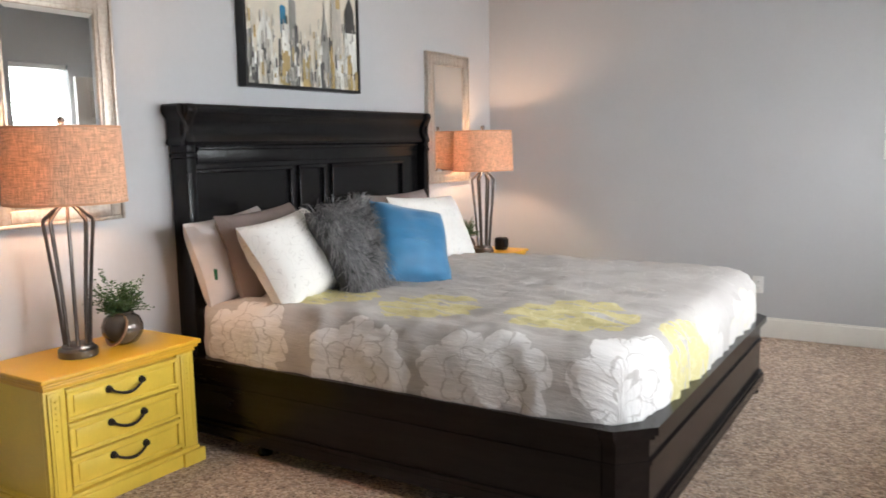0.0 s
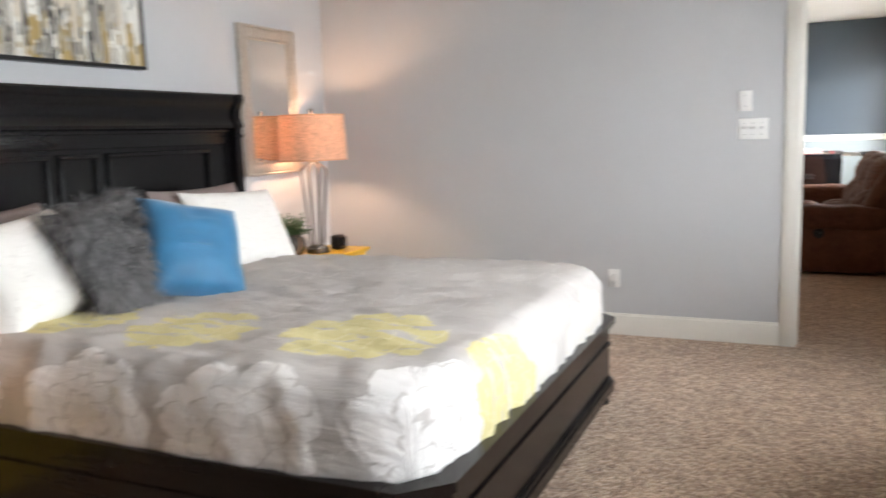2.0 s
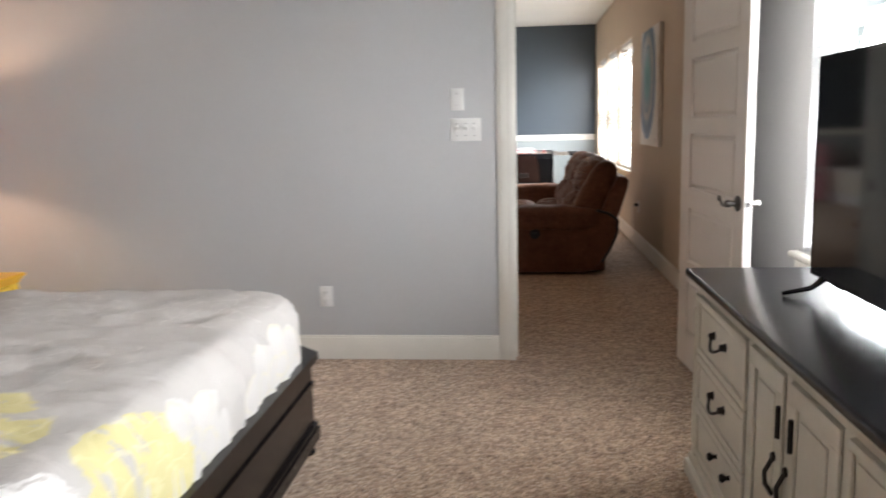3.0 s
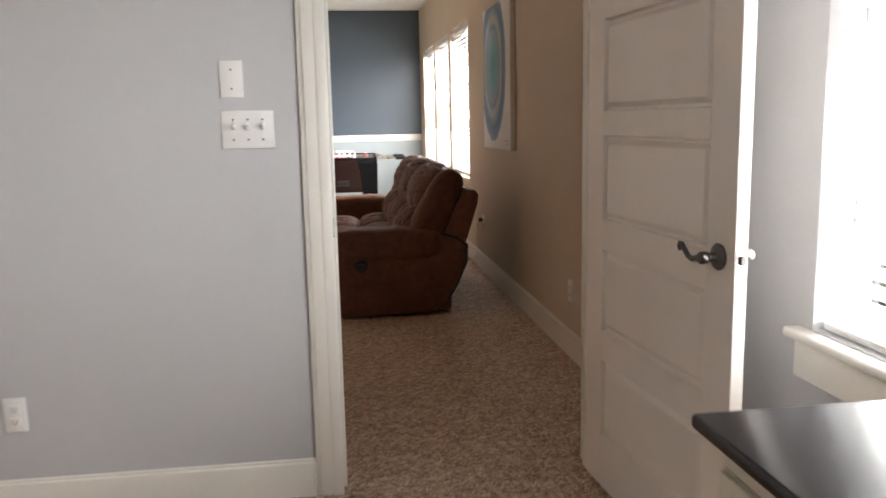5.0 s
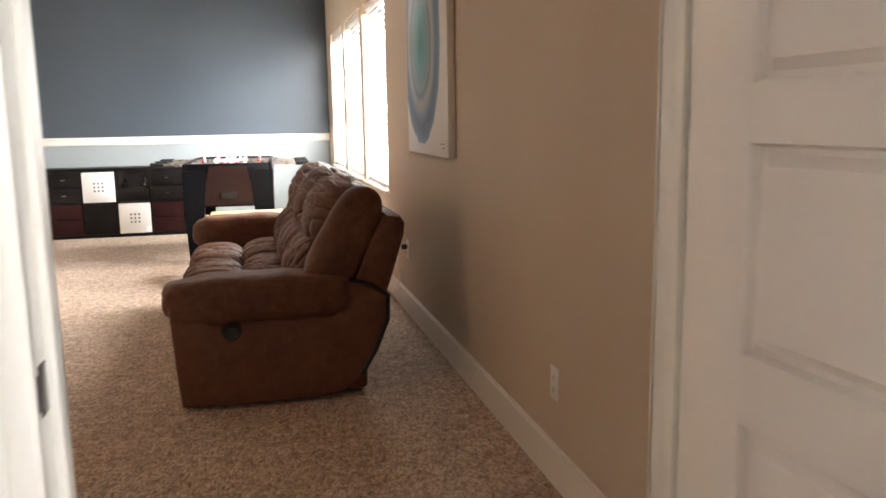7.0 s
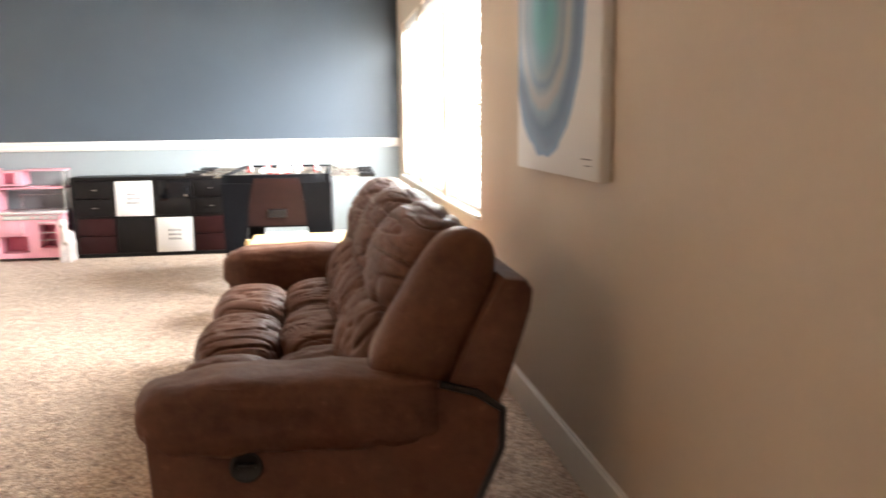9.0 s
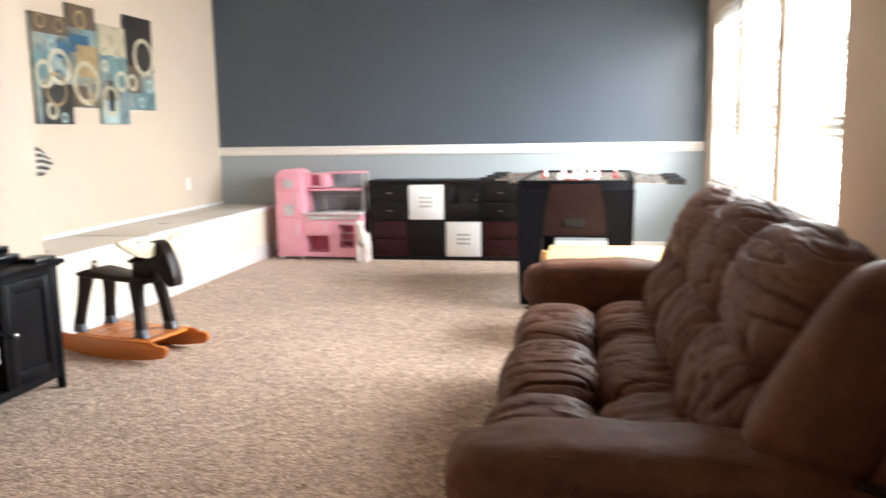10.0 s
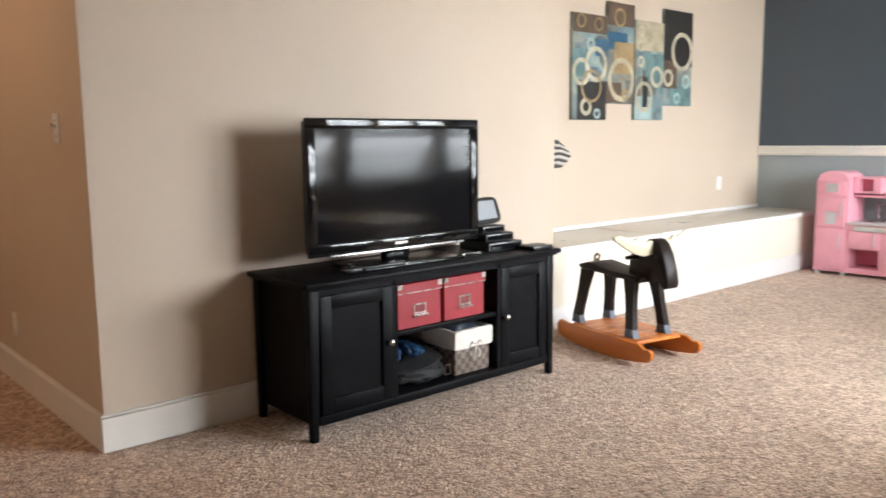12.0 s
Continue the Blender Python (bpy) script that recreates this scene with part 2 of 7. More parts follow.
def puff(lo, hi, power=5.0, cuts=9, wrinkle=0.0, wscale=6.0, seed=0.0, bulge=0.0, stretch=(1, 1, 1), crease=0.0):
    """A stuffed block: rounded edges, swollen faces and soft creases."""
    bm = bmesh.new()
    bmesh.ops.create_cube(bm, size=2)
    bmesh.ops.subdivide_edges(bm, edges=bm.edges[:], cuts=cuts, use_grid_fill=True)
    c = Vector([(a + b) / 2 for a, b in zip(lo, hi)])
    h = Vector([abs(b - a) / 2 for a, b in zip(lo, hi)])
    for v in bm.verts:
        p = v.co.copy()
        k = (abs(p.x) ** power + abs(p.y) ** power + abs(p.z) ** power) ** (1 / power)
        p = p / k
        if bulge:
            w = (1 - p.x ** 2) * (1 - p.y ** 2)
            p.z *= 1 + bulge * max(0.0, w)
        q = Vector((c.x + p.x * h.x, c.y + p.y * h.y, c.z + p.z * h.z))
        if wrinkle:
            n = p.normalized()
            s = Vector((q.x * stretch[0], q.y * stretch[1], q.z * stretch[2])) * wscale + Vector((seed, seed * 1.7, -seed))
            q += n * wrinkle * (noise.noise(s) + 0.5 * noise.noise(s * 2.3))
            if crease:
                t = abs(noise.noise(s * 1.7 + Vector((9, 2, 5))))
                q -= n * crease * max(0.0, 1 - t * 6.0)
                t = abs(noise.noise(s * 3.6 + Vector((1, 7, 3))))
                q -= n * crease * 0.45 * max(0.0, 1 - t * 7.0)
        v.co = q
    return bm


def pillow(w, h, t, n=22, pinch=0.07, wrinkle=0.008, seed=0.0):
    """A stuffed square lying in the local x-y plane, with pointed corners and a thin seam."""
    bm = bmesh.new()
    layers = []
    for sign in (1, -1):
        rows = []
        for i in range(n + 1):
            row = []
            for j in range(n + 1):
                u, v = -1 + 2 * i / n, -1 + 2 * j / n
                if sign < 0 and (i in (0, n) or j in (0, n)):
                    row.append(layers[0][i][j])
                    continue
                full = max(0.0, (1 - u ** 4) * (1 - v ** 4)) ** 0.5
                x = u * w / 2 * (1 - pinch * (1 - v * v) * abs(u))
                y = v * h / 2 * (1 - pinch * (1 - u * u) * abs(v))
                q = Vector((x * 5 + seed, y * 5 - seed, sign * 2.0 + seed))
                z = sign * t / 2 * full * (1 + 0.12 * noise.noise(q * 0.7)) + wrinkle * full * (noise.noise(q * 2) + 0.7 * noise.noise(Vector((q.x * 1.2, q.y * 6, q.z))))
                row.append(bm.verts.new((x, y, z)))
            rows.append(row)
        layers.append(rows)
        for i in range(n):
            for j in range(n):
                f = (rows[i][j], rows[i + 1][j], rows[i + 1][j + 1], rows[i][j + 1])
                bm.faces.new(f if sign > 0 else f[::-1])
    return bm


def extrude_outline(pts, axis, lo, hi, bev=0.0):
    """A flat outline of 2D points given thickness along axis (0, 1, 2) from lo to hi."""
    bm = bmesh.new()

    def put(p, d):
        q = [p[0], p[1]]
        q.insert(axis, d)
        return bm.verts.new(q)
    a = [put(p, lo) for p in pts]
    b = [put(p, hi) for p in pts]
    bm.faces.new(a)
    bm.faces.new(b[::-1])
    for i in range(len(pts)):
        j = (i + 1) % len(pts)
        bm.faces.new((a[i], b[i], b[j], a[j]))
    bmesh.ops.recalc_face_normals(bm, faces=bm.faces[:])
    if bev:
        rim = [e for e in bm.edges if len(e.link_faces) == 2 and any(len(f.verts) == len(pts) for f in e.link_faces) and len(pts) > 4]
        if rim:
            bmesh.ops.bevel(bm, geom=rim, offset=bev, segments=2, profile=0.5, affect="EDGES")
    return bm


def mesh_of(name, bm, material, smooth=True):
    me = bpy.data.meshes.new(name)
    bm.to_mesh(me)
    bm.free()
    me.materials.append(material)
    if smooth:
        for p in me.polygons:
            p.use_smooth = True
        me.set_sharp_from_angle(angle=radians(38))
    return me


def thing(name, at=(0, 0, 0), label="", category="", group="", turn=0.0, kind=""):
    ob = new(name)
    ob.empty_display_size = 0.1
    ob.matrix_basis = pose(*at, 0, 0, turn)
    return tagged(ob, label, category, group, kind)


def part(name, bm, material, parent, label="", local=False, smooth=True):
    """One mesh object under a thing or a part; shapes are given in the room's metres unless local."""
    if not local:
        root = parent
        m = Matrix()
        while root:
            m = root.matrix_basis @ m
            root = root.parent
        move(bm, m.inverted())
    ob = new(name, mesh_of(name, bm, material, smooth))
    ob.parent = parent
    return tagged(ob, label)


def piece(name, mesh, parent, m):
    """One of many alike pieces on shared mesh data."""
    ob = new(name, mesh)
    ob.parent = parent
    ob.matrix_basis = m
    return ob


def structure(name, bm, material, label, category=""):
    ob = new(name, mesh_of(name, bm, material, True))
    return tagged(ob, label, category, "", "structure")


# ---- the rooms ----
WEST, NORTH, SOUTH = -2.985, 6.26, -1.3        # bedroom faces
PLAY_S, PLAY_N, PLAY_W = 6.385, 15.02, -3.445   # playroom faces
JUT_X, JUT_S, JUT_N = -2.71, 8.595, 11.195      # wall block behind the television stand
HALL_W = -6.4
BED_H, PLAY_H = 2.74, 2.785
DOOR_L, DOOR_R, DOOR_H = 0.13, 1.025, 2.06

structure("floor", box((HALL_W - 0.3, SOUTH - 0.2, -0.2), (EAST + 0.16, PLAY_N + 0.2, 0.0)), CARPET, "speckled beige and brown cut pile carpet floor", "floor")


def holed_wall_x(x0, x1, y0, y1, z1, spans, zlo, zhi):
    """A wall along y with window openings."""
    bms = [box((x0, y0, 0), (x1, y1, zlo)), box((x0, y0, zhi), (x1, y1, z1))]
    edges = [y0]
    for a, b in sorted(spans):
        edges += [a, b]
    edges.append(y1)
    for a, b in zip(edges[::2], edges[1::2]):
        bms.append(box((x0, a, zlo), (x1, b, zhi)))
    return join(*bms)


structure("wall_east_bedroom", holed_wall_x(EAST, EAST + 0.16, SOUTH - 0.15, NORTH + 0.062, BED_H, BED_WINDOWS, BED_SILL, HEAD), GREY_WALL, "pale grey painted outer wall with window openings", "wall")
structure("wall_east_playroom", holed_wall_x(EAST, EAST + 0.16, NORTH + 0.062, PLAY_N, PLAY_H, PLAY_WINDOWS, PLAY_SILL, HEAD), TAN_WALL, "tan painted outer wall with three window openings", "wall")


def door_wall(y0, y1, x0, x1, top):
    return join(box((x0, y0, 0), (DOOR_L - 0.02, y1, top)), box((DOOR_R + 0.02, y0, 0), (x1, y1, top)), box((DOOR_L - 0.02, y0, DOOR_H + 0.02), (DOOR_R + 0.02, y1, top)))


structure("wall_north_bedroom", door_wall(NORTH, NORTH + 0.062, WEST, EAST, BED_H), GREY_WALL, "pale grey painted bedroom wall with a doorway", "wall")
structure("wall_south_playroom", door_wall(NORTH + 0.064, PLAY_S, HALL_W, EAST, PLAY_H), TAN_WALL, "tan painted playroom wall with a doorway", "wall")
structure("wall_west_bedroom", box((WEST - 0.12, SOUTH, 0), (WEST, NORTH + 0.06, BED_H)), GREY_WALL, "pale grey painted wall behind the bed", "wall")
structure("wall_south_bedroom", box((WEST - 0.12, SOUTH - 0.12, 0), (EAST, SOUTH, BED_H)), GREY_WALL, "pale grey painted wall", "wall")
structure("ceiling_bedroom", box((WEST - 0.12, SOUTH - 0.12, BED_H), (EAST + 0.16, NORTH + 0.063, BED_H + 0.1)), CEILING, "off-white bedroom ceiling", "ceiling")
structure("ceiling_playroom", box((HALL_W - 0.1, NORTH + 0.066, PLAY_H), (EAST + 0.16, PLAY_N + 0.15, PLAY_H + 0.1)), CEILING, "off-white playroom ceiling", "ceiling")
structure("wall_hall_end", box((HALL_W - 0.12, PLAY_S, 0), (HALL_W, JUT_S, PLAY_H)), TAN_WALL, "tan painted wall at the end of the hallway", "wall")
structure("wall_jut", join(box((HALL_W - 0.12, JUT_S, 0), (JUT_X, JUT_S + 0.12, PLAY_H)), box((JUT_X - 0.12, JUT_S + 0.12, 0), (JUT_X, JUT_N, PLAY_H)), box((PLAY_W - 0.12, JUT_N - 0.12, 0), (JUT_X - 0.12, JUT_N, PLAY_H))), TAN_WALL, "tan painted wall block behind the television stand", "wall")
structure("wall_west_playroom", box((PLAY_W - 0.12, JUT_N, 0), (PLAY_W, PLAY_N, PLAY_H)), TAN_WALL, "tan painted wall above the storage bench", "wall")
RAIL_Z = 1.003
structure("wall_north_upper", box((PLAY_W - 0.12, PLAY_N, RAIL_Z), (EAST + 0.16, PLAY_N + 0.15, PLAY_H)), SLATE_WALL, "dark slate blue painted upper wall", "wall")
structure("wall_north_lower", box((PLAY_W - 0.12, PLAY_N, 0), (EAST + 0.16, PLAY_N + 0.15, RAIL_Z)), PALE_SLATE, "pale grey-blue painted lower wall", "wall")
structure("chair_rail", join(box((PLAY_W, PLAY_N - 0.018, RAIL_Z), (EAST, PLAY_N, RAIL_Z + 0.075), 0.004), box((PLAY_W, PLAY_N - 0.032, RAIL_Z + 0.06), (EAST, PLAY_N, RAIL_Z + 0.09), 0.008), box((PLAY_W, PLAY_N - 0.026, RAIL_Z + 0.012), (EAST, PLAY_N, RAIL_Z + 0.028), 0.006)), TRIM, "cream painted moulded chair rail", "trim")


def skirting(name, runs, h=0.137, d=0.016):
    """Baseboards: runs of (axis, wall face, from, to, side)."""
    bms = []
    for ax, face, a, b, side in runs:
        for dd, z0, z1 in ((d, 0.0, h - 0.012), (d * 0.6, h - 0.012, h)):
            f0, f1 = sorted((face, face + side * dd))
            bms.append(box((f0, a, z0), (f1, b, z1), 0.003, 1) if ax == "y" else box((a, f0, z0), (b, f1, z1), 0.003, 1))
    structure(name, join(*bms), TRIM, "cream painted flat baseboard", "trim")


CAS = 0.092
skirting("baseboard_bedroom", [("x", NORTH, WEST, DOOR_L - CAS, -1), ("y", WEST, SOUTH, NORTH, 1), ("y", EAST, SOUTH, NORTH, -1), ("x", SOUTH, WEST, EAST, 1)])
skirting("baseboard_playroom", [("y", EAST, PLAY_S, PLAY_N, -1), ("x", PLAY_S, HALL_W, DOOR_L - CAS, 1), ("x", JUT_S, HALL_W, JUT_X, -1), ("y", JUT_X, JUT_S - 0.016, JUT_N, 1), ("x", PLAY_N, -2.8, EAST, -1)], 0.15)


def casing(name, yf, side):
    """Moulded trim round the doorway on one face of the wall."""
    bms = []
    for x0, x1, z0, z1 in ((DOOR_L - CAS, DOOR_L, 0, DOOR_H + CAS), (DOOR_R, DOOR_R + CAS, 0, DOOR_H + CAS), (DOOR_L, DOOR_R, DOOR_H, DOOR_H + CAS)):
        for inset, d in ((0.0, 0.013), (0.014, 0.019), (0.03, 0.015)):
            y0, y1 = sorted((yf, yf + side * d))
            if x1 - x0 < 0.2:
                flip = x0 > 0.5
                a, b = (x0, x1 - inset) if flip else (x0 + inset, x1)
                if inset == 0.03:
                    a, b = (x0 + 0.004, x1 - 0.055) if flip else (x0 + 0.055, x1 - 0.004)
                    y0, y1 = sorted((yf, yf + side * 0.022))
                bms.append(box((a, y0, z0), (b, y1, z1 - (inset if inset != 0.03 else 0.06)), 0.004))
            else:
                bms.append(box((x0, y0, z0 + 0.0), (x1, y1, z1 - inset), 0.004))
    structure(name, join(*bms), TRIM, "cream painted moulded door casing", "trim")


casing("door_casing_bedroom", NORTH, -1)
casing("door_casing_playroom", PLAY_S, 1)
JY0, JY1 = NORTH - 0.004, PLAY_S + 0.004
jamb = structure("door_jamb", join(box((DOOR_L - 0.019, JY0, 0), (DOOR_L, JY1, DOOR_H)), box((DOOR_R, JY0, 0), (DOOR_R + 0.019, JY1, DOOR_H)), box((DOOR_L - 0.019, JY0, DOOR_H), (DOOR_R + 0.019, JY1, DOOR_H + 0.019)),
                                   box((DOOR_L, NORTH + 0.045, 0), (DOOR_L + 0.012, NORTH + 0.08, DOOR_H), 0.002), box((DOOR_R - 0.012, NORTH + 0.045, 0), (DOOR_R, NORTH + 0.08, DOOR_H), 0.002)), TRIM, "cream painted door jamb with door stop", "trim")
part("strike_plate", join(box((DOOR_L - 0.001, NORTH + 0.004, 0.90), (DOOR_L + 0.002, NORTH + 0.036, 0.965), 0.004), box((DOOR_L - 0.001, NORTH - 0.008, 0.91), (DOOR_L + 0.002, NORTH + 0.006, 0.955), 0.003)), PEWTER, jamb, "dark metal strike plate")


def window_unit(name, y0, y1, bedroom):
    SILL = BED_SILL if bedroom else PLAY_SILL
    w = thing(name, (EAST + 0.11, (y0 + y1) / 2, SILL), "white framed sash window, bright with daylight", "window", kind="structure")
    x0, x1 = EAST + 0.10, EAST + 0.155
    part("window_frame", join(box((x0, y0, SILL), (x1, y0 + 0.045, HEAD), 0.004), box((x0, y1 - 0.045, SILL), (x1, y1, HEAD), 0.004), box((x0, y0 + 0.045, SILL), (x1, y1 - 0.045, SILL + 0.05), 0.004), box((x0, y0 + 0.045, HEAD - 0.045), (x1, y1 - 0.045, HEAD), 0.004), box((x0, y0 + 0.045, 1.44), (x1, y1 - 0.045, 1.49), 0.004)), PLASTIC_WHITE, w)
    for z0, z1 in ((SILL + 0.05, 1.44), (1.49, HEAD - 0.045)):
        g = part("pane", box((x0 + 0.03, y0 + 0.045, z0), (x0 + 0.036, y1 - 0.045, z1)), GLASS, w, "clear glass pane", smooth=False)
        g.visible_shadow = False
    if bedroom:
        part("window_sill", box((EAST - 0.045, y0 - 0.075, SILL - 0.032), (EAST + 0.10, y1 + 0.075, SILL - 0.003), 0.012, 3), TRIM, w, "cream painted rounded window sill")
        part("apron", box((EAST - 0.02, y0 - 0.05, SILL - 0.135), (EAST - 0.001, y1 + 0.05, SILL - 0.033), 0.004), TRIM, w, "cream painted board below the sill")
    else:
        part("window_sill", box((EAST - 0.03, y0 - 0.03, SILL - 0.028), (EAST + 0.10, y1 + 0.03, SILL - 0.003), 0.01, 3), TRIM, w)


def blind(y0, y1, SILL):
    yc = (y0 + y1) / 2
    b = thing("window_blind", (EAST + 0.045, yc, SILL), "white horizontal slat blind, lowered with its slats open", "blind", "window blinds")
    part("headrail", box((EAST + 0.02, y0 + 0.008, HEAD - 0.05), (EAST + 0.07, y1 - 0.008, HEAD - 0.004), 0.004), PLASTIC_WHITE, b)
    part("bottom_rail", box((EAST + 0.022, y0 + 0.01, SILL + 0.004), (EAST + 0.068, y1 - 0.01, SILL + 0.024), 0.006), PLASTIC_WHITE, b)
    half = (y1 - y0) / 2 - 0.01
    slat = mesh_of("slat", join(box((-0.024, -half, -0.0012), (0.0, half, 0.0012)), box((0.0, -half, -0.0012), (0.024, half, 0.0012))), BLIND, False)
    n = 31
    for k in range(n):
        piece("slat", slat, b, pose(0, 0, 0.045 + k * (HEAD - SILL - 0.11) / (n - 1), 0, -22 + 2 * math.sin(k * 2.1), 0))
    for yy in (-half * 0.7, half * 0.7):
        part("ladder_cord", tube([(EAST + 0.018, yc + yy, SILL + 0.02), (EAST + 0.018, yc + yy, HEAD - 0.05)], 0.0012, 5), PLASTIC_WHITE, b)


for k, (a, b) in enumerate(BED_WINDOWS):
    window_unit("window_%d" % (k + 1), a, b, True)
    blind(a, b, BED_SILL)
for k, (a, b) in enumerate(PLAY_WINDOWS):
    window_unit("window_%d" % (k + 4), a, b, False)
    blind(a, b, PLAY_SILL)


# ---- door ----
def door_leaf():
    d = thing("door_1", (DOOR_R - 0.004, NORTH + 0.006, 0.0), "white painted five-panel door, standing open into the bedroom", "door", kind="structure", turn=-85.0)
    W, T, H = 0.895, 0.035, 2.045
    # local x runs from the hinge to the latch edge, y is the thickness
    panels = [(0.197, 0.464), (0.565, 0.845), (0.942, 1.22), (1.295, 1.586), (1.665, 1.93)]
    s = 0.125
    bms = [box((0.02, -0.002, 0.03), (W - 0.02, 0.002, H - 0.03))]
    bms += [box((0, -T / 2, 0.012), (s, T / 2, H), 0.0015, 1), box((W - s, -T / 2, 0.012), (W, T / 2, H), 0.0015, 1)]
    edges = [0.012] + [v for p in panels for v in p] + [H]
    for a, b in zip(edges[::2], edges[1::2]):
        bms.append(box((s, -T / 2, a), (W - s, T / 2, b)))
    for a, b in panels:
        for sgn in (-1, 1):
            # sloped sticking, flat groove, then a raised field
            bm = bmesh.new()
            rings = []
            for ins, dep in ((-0.001, 0.0), (0.001, 0.003), (0.005, 0.0148), (0.013, 0.0152), (0.028, 0.003), (0.034, 0.0025)):
                y = sgn * (T / 2 - dep)
                rings.append([bm.verts.new((x, y, z)) for x, z in ((s + ins, a + ins), (W - s - ins, a + ins), (W - s - ins, b - ins), (s + ins, b - ins))])
            for r0, r1 in zip(rings, rings[1:]):
                for k in range(4):
                    f = (r0[k], r0[(k + 1) % 4], r1[(k + 1) % 4], r1[k])
                    bm.faces.new(f if sgn < 0 else f[::-1])
            bm.faces.new(rings[-1] if sgn < 0 else rings[-1][::-1])
            bms.append(bm)
    part("slab", join(*bms), DOOR_PAINT, d, local=True, smooth=False)
    kx, kz = W - 0.068, 0.932
    for sgn in (-1, 1):
        ros = lathe([(0, 0), (0.033, 0), (0.034, 0.004), (0.030, 0.008), (0.018, 0.011), (0.013, 0.013), (0.0115, 0.03), (0.015, 0.034), (0.016, 0.05), (0.012, 0.056), (0, 0.057)], 24)
        move(ros, pose(kx, sgn * T / 2, kz, 90 if sgn < 0 else -90))
        rosette = part("rosette", ros, PEWTER if sgn < 0 else STEEL, d, "aged pewter round door rose", local=True)
        y = sgn * (T / 2 + 0.045)
        pts = [(kx, y, kz), (kx - 0.025, y, kz - 0.004), (kx - 0.05, y, kz - 0.011), (kx - 0.07, y, kz - 0.006), (kx - 0.088, y, kz + 0.008), (kx - 0.102, y, kz + 0.022), (kx - 0.112, y, kz + 0.022), (kx - 0.115, y, kz + 0.012), (kx - 0.108, y, kz + 0.006)]
        part("lever", tube(pts, [0.0105, 0.009, 0.0075, 0.007, 0.0065, 0.006, 0.0058, 0.006, 0.0065], 10), PEWTER if sgn < 0 else STEEL, rosette, "curled pewter lever handle", local=True)
    latch = part("latch_plate", box((W - 0.001, -0.0125, kz - 0.03), (W + 0.0015, 0.0125, kz + 0.03), 0.001, 1), STEEL, d, "steel latch plate", local=True)
    part("latch_bolt", box((W, -0.007, kz - 0.011), (W + 0.01, 0.007, kz + 0.011), 0.002, 1), PEWTER, latch, local=True)
    for z in (0.2, 1.05, 1.85):
        part("hinge", tube([(-0.002, T / 2 + 0.003, z), (-0.002, T / 2 + 0.003, z + 0.09)], 0.006, 8), PEWTER, d, local=True)


door_leaf()


def plate(name, at, facing, w, h, kinds, label, category, group="", cord=False):
    """A wall plate with toggles or sockets; facing: degrees that its front is turned about z from -y."""
    p = thing(name, at, label, category, group, facing)
    part("cover", box((-w / 2, -0.006, -h / 2), (w / 2, 0.0, h / 2), 0.003), PLASTIC_WHITE, p, local=True)
    n = max(1, len(kinds))
    for k, kind in enumerate(kinds):
        x = (k - (n - 1) / 2) * 0.046
        if kind == "toggle":
            part("toggle", join(box((x - 0.0062, -0.0075, -0.013), (x + 0.0062, -0.005, 0.013)), move(box((-0.0055, -0.024, -0.0055), (0.0055, 0.0, 0.0055), 0.002), pose(x, -0.006, 0.003, -38))), PLASTIC_WHITE, p, local=True)
        elif kind == "socket":
            for z in (0.021, -0.021):
                part("socket", join(box((x - 0.016, -0.0085, z - 0.014), (x + 0.016, -0.005, z + 0.014), 0.004)), PLASTIC_WHITE, p, local=True)
                part("slot", join(box((x - 0.007, -0.0092, z - 0.003), (x - 0.0052, -0.008, z + 0.006)), box((x + 0.0052, -0.0092, z - 0.003), (x + 0.007, -0.008, z + 0.006)), box((x - 0.002, -0.0092, z - 0.01), (x + 0.002, -0.008, z - 0.006))), PLASTIC_BLACK, p, local=True)
        for z in (h / 2 - 0.028, -h / 2 + 0.028):
            if kind != "socket":
                part("screw", move(lathe([(0, 0.0), (0.0034, 0.0), (0.003, 0.0012), (0, 0.0014)], 8), pose(x, -0.006, z, 90)), PEWTER, p, local=True)
    if cord:
        part("plug", box((-0.014, -0.045, 0.004), (0.014, -0.009, 0.036), 0.006), PLASTIC_BLACK, p, "black plug", local=True)
        part("cord", tube([(0, -0.04, 0.02), (-0.02, -0.07, 0.0), (-0.05, -0.06, -0.1), (-0.12, -0.04, -0.22), (-0.3, -0.03, -0.33), (-0.5, -0.03, -0.395)], 0.004, 6), PLASTIC_WHITE, p, local=True)


plate("blank_wall_plate", (-0.171, NORTH, 1.421), 0, 0.072, 0.116, [""], "white blank wall plate on the grey wall", "wall plate")
plate("light_switch", (-0.127, NORTH, 1.262), 0, 0.165, 0.12, ["toggle"] * 3, "white triple toggle light switch on the grey wall", "light switch")
plate("wall_outlet", (-0.922, NORTH, 0.358), 0, 0.072, 0.116, ["socket"], "white double socket low on the grey wall", "wall outlet", "wall outlets")
plate("wall_outlet", (EAST, 7.69, 0.36), -90, 0.072, 0.116, ["socket"], "white double socket low on the tan wall", "wall outlet", "wall outlets")
plate("wall_outlet", (EAST, 10.25, 0.42), -90, 0.072, 0.116, ["socket"], "white socket with a black plug behind the sofa", "wall outlet", "wall outlets", True)
plate("wall_outlet", (PLAY_W, 14.31, 0.766), 90, 0.072, 0.116, ["socket"], "white double socket above the storage bench", "wall outlet", "wall outlets")
plate("light_switch", (-3.03, JUT_S, 1.24), 0, 0.072, 0.116, ["toggle"], "white single light switch in the hallway", "light switch")
plate("wall_outlet", (-3.93, JUT_S, 0.30), 0, 0.072, 0.116, ["socket"], "white double socket in the hallway", "wall outlet", "wall outlets")


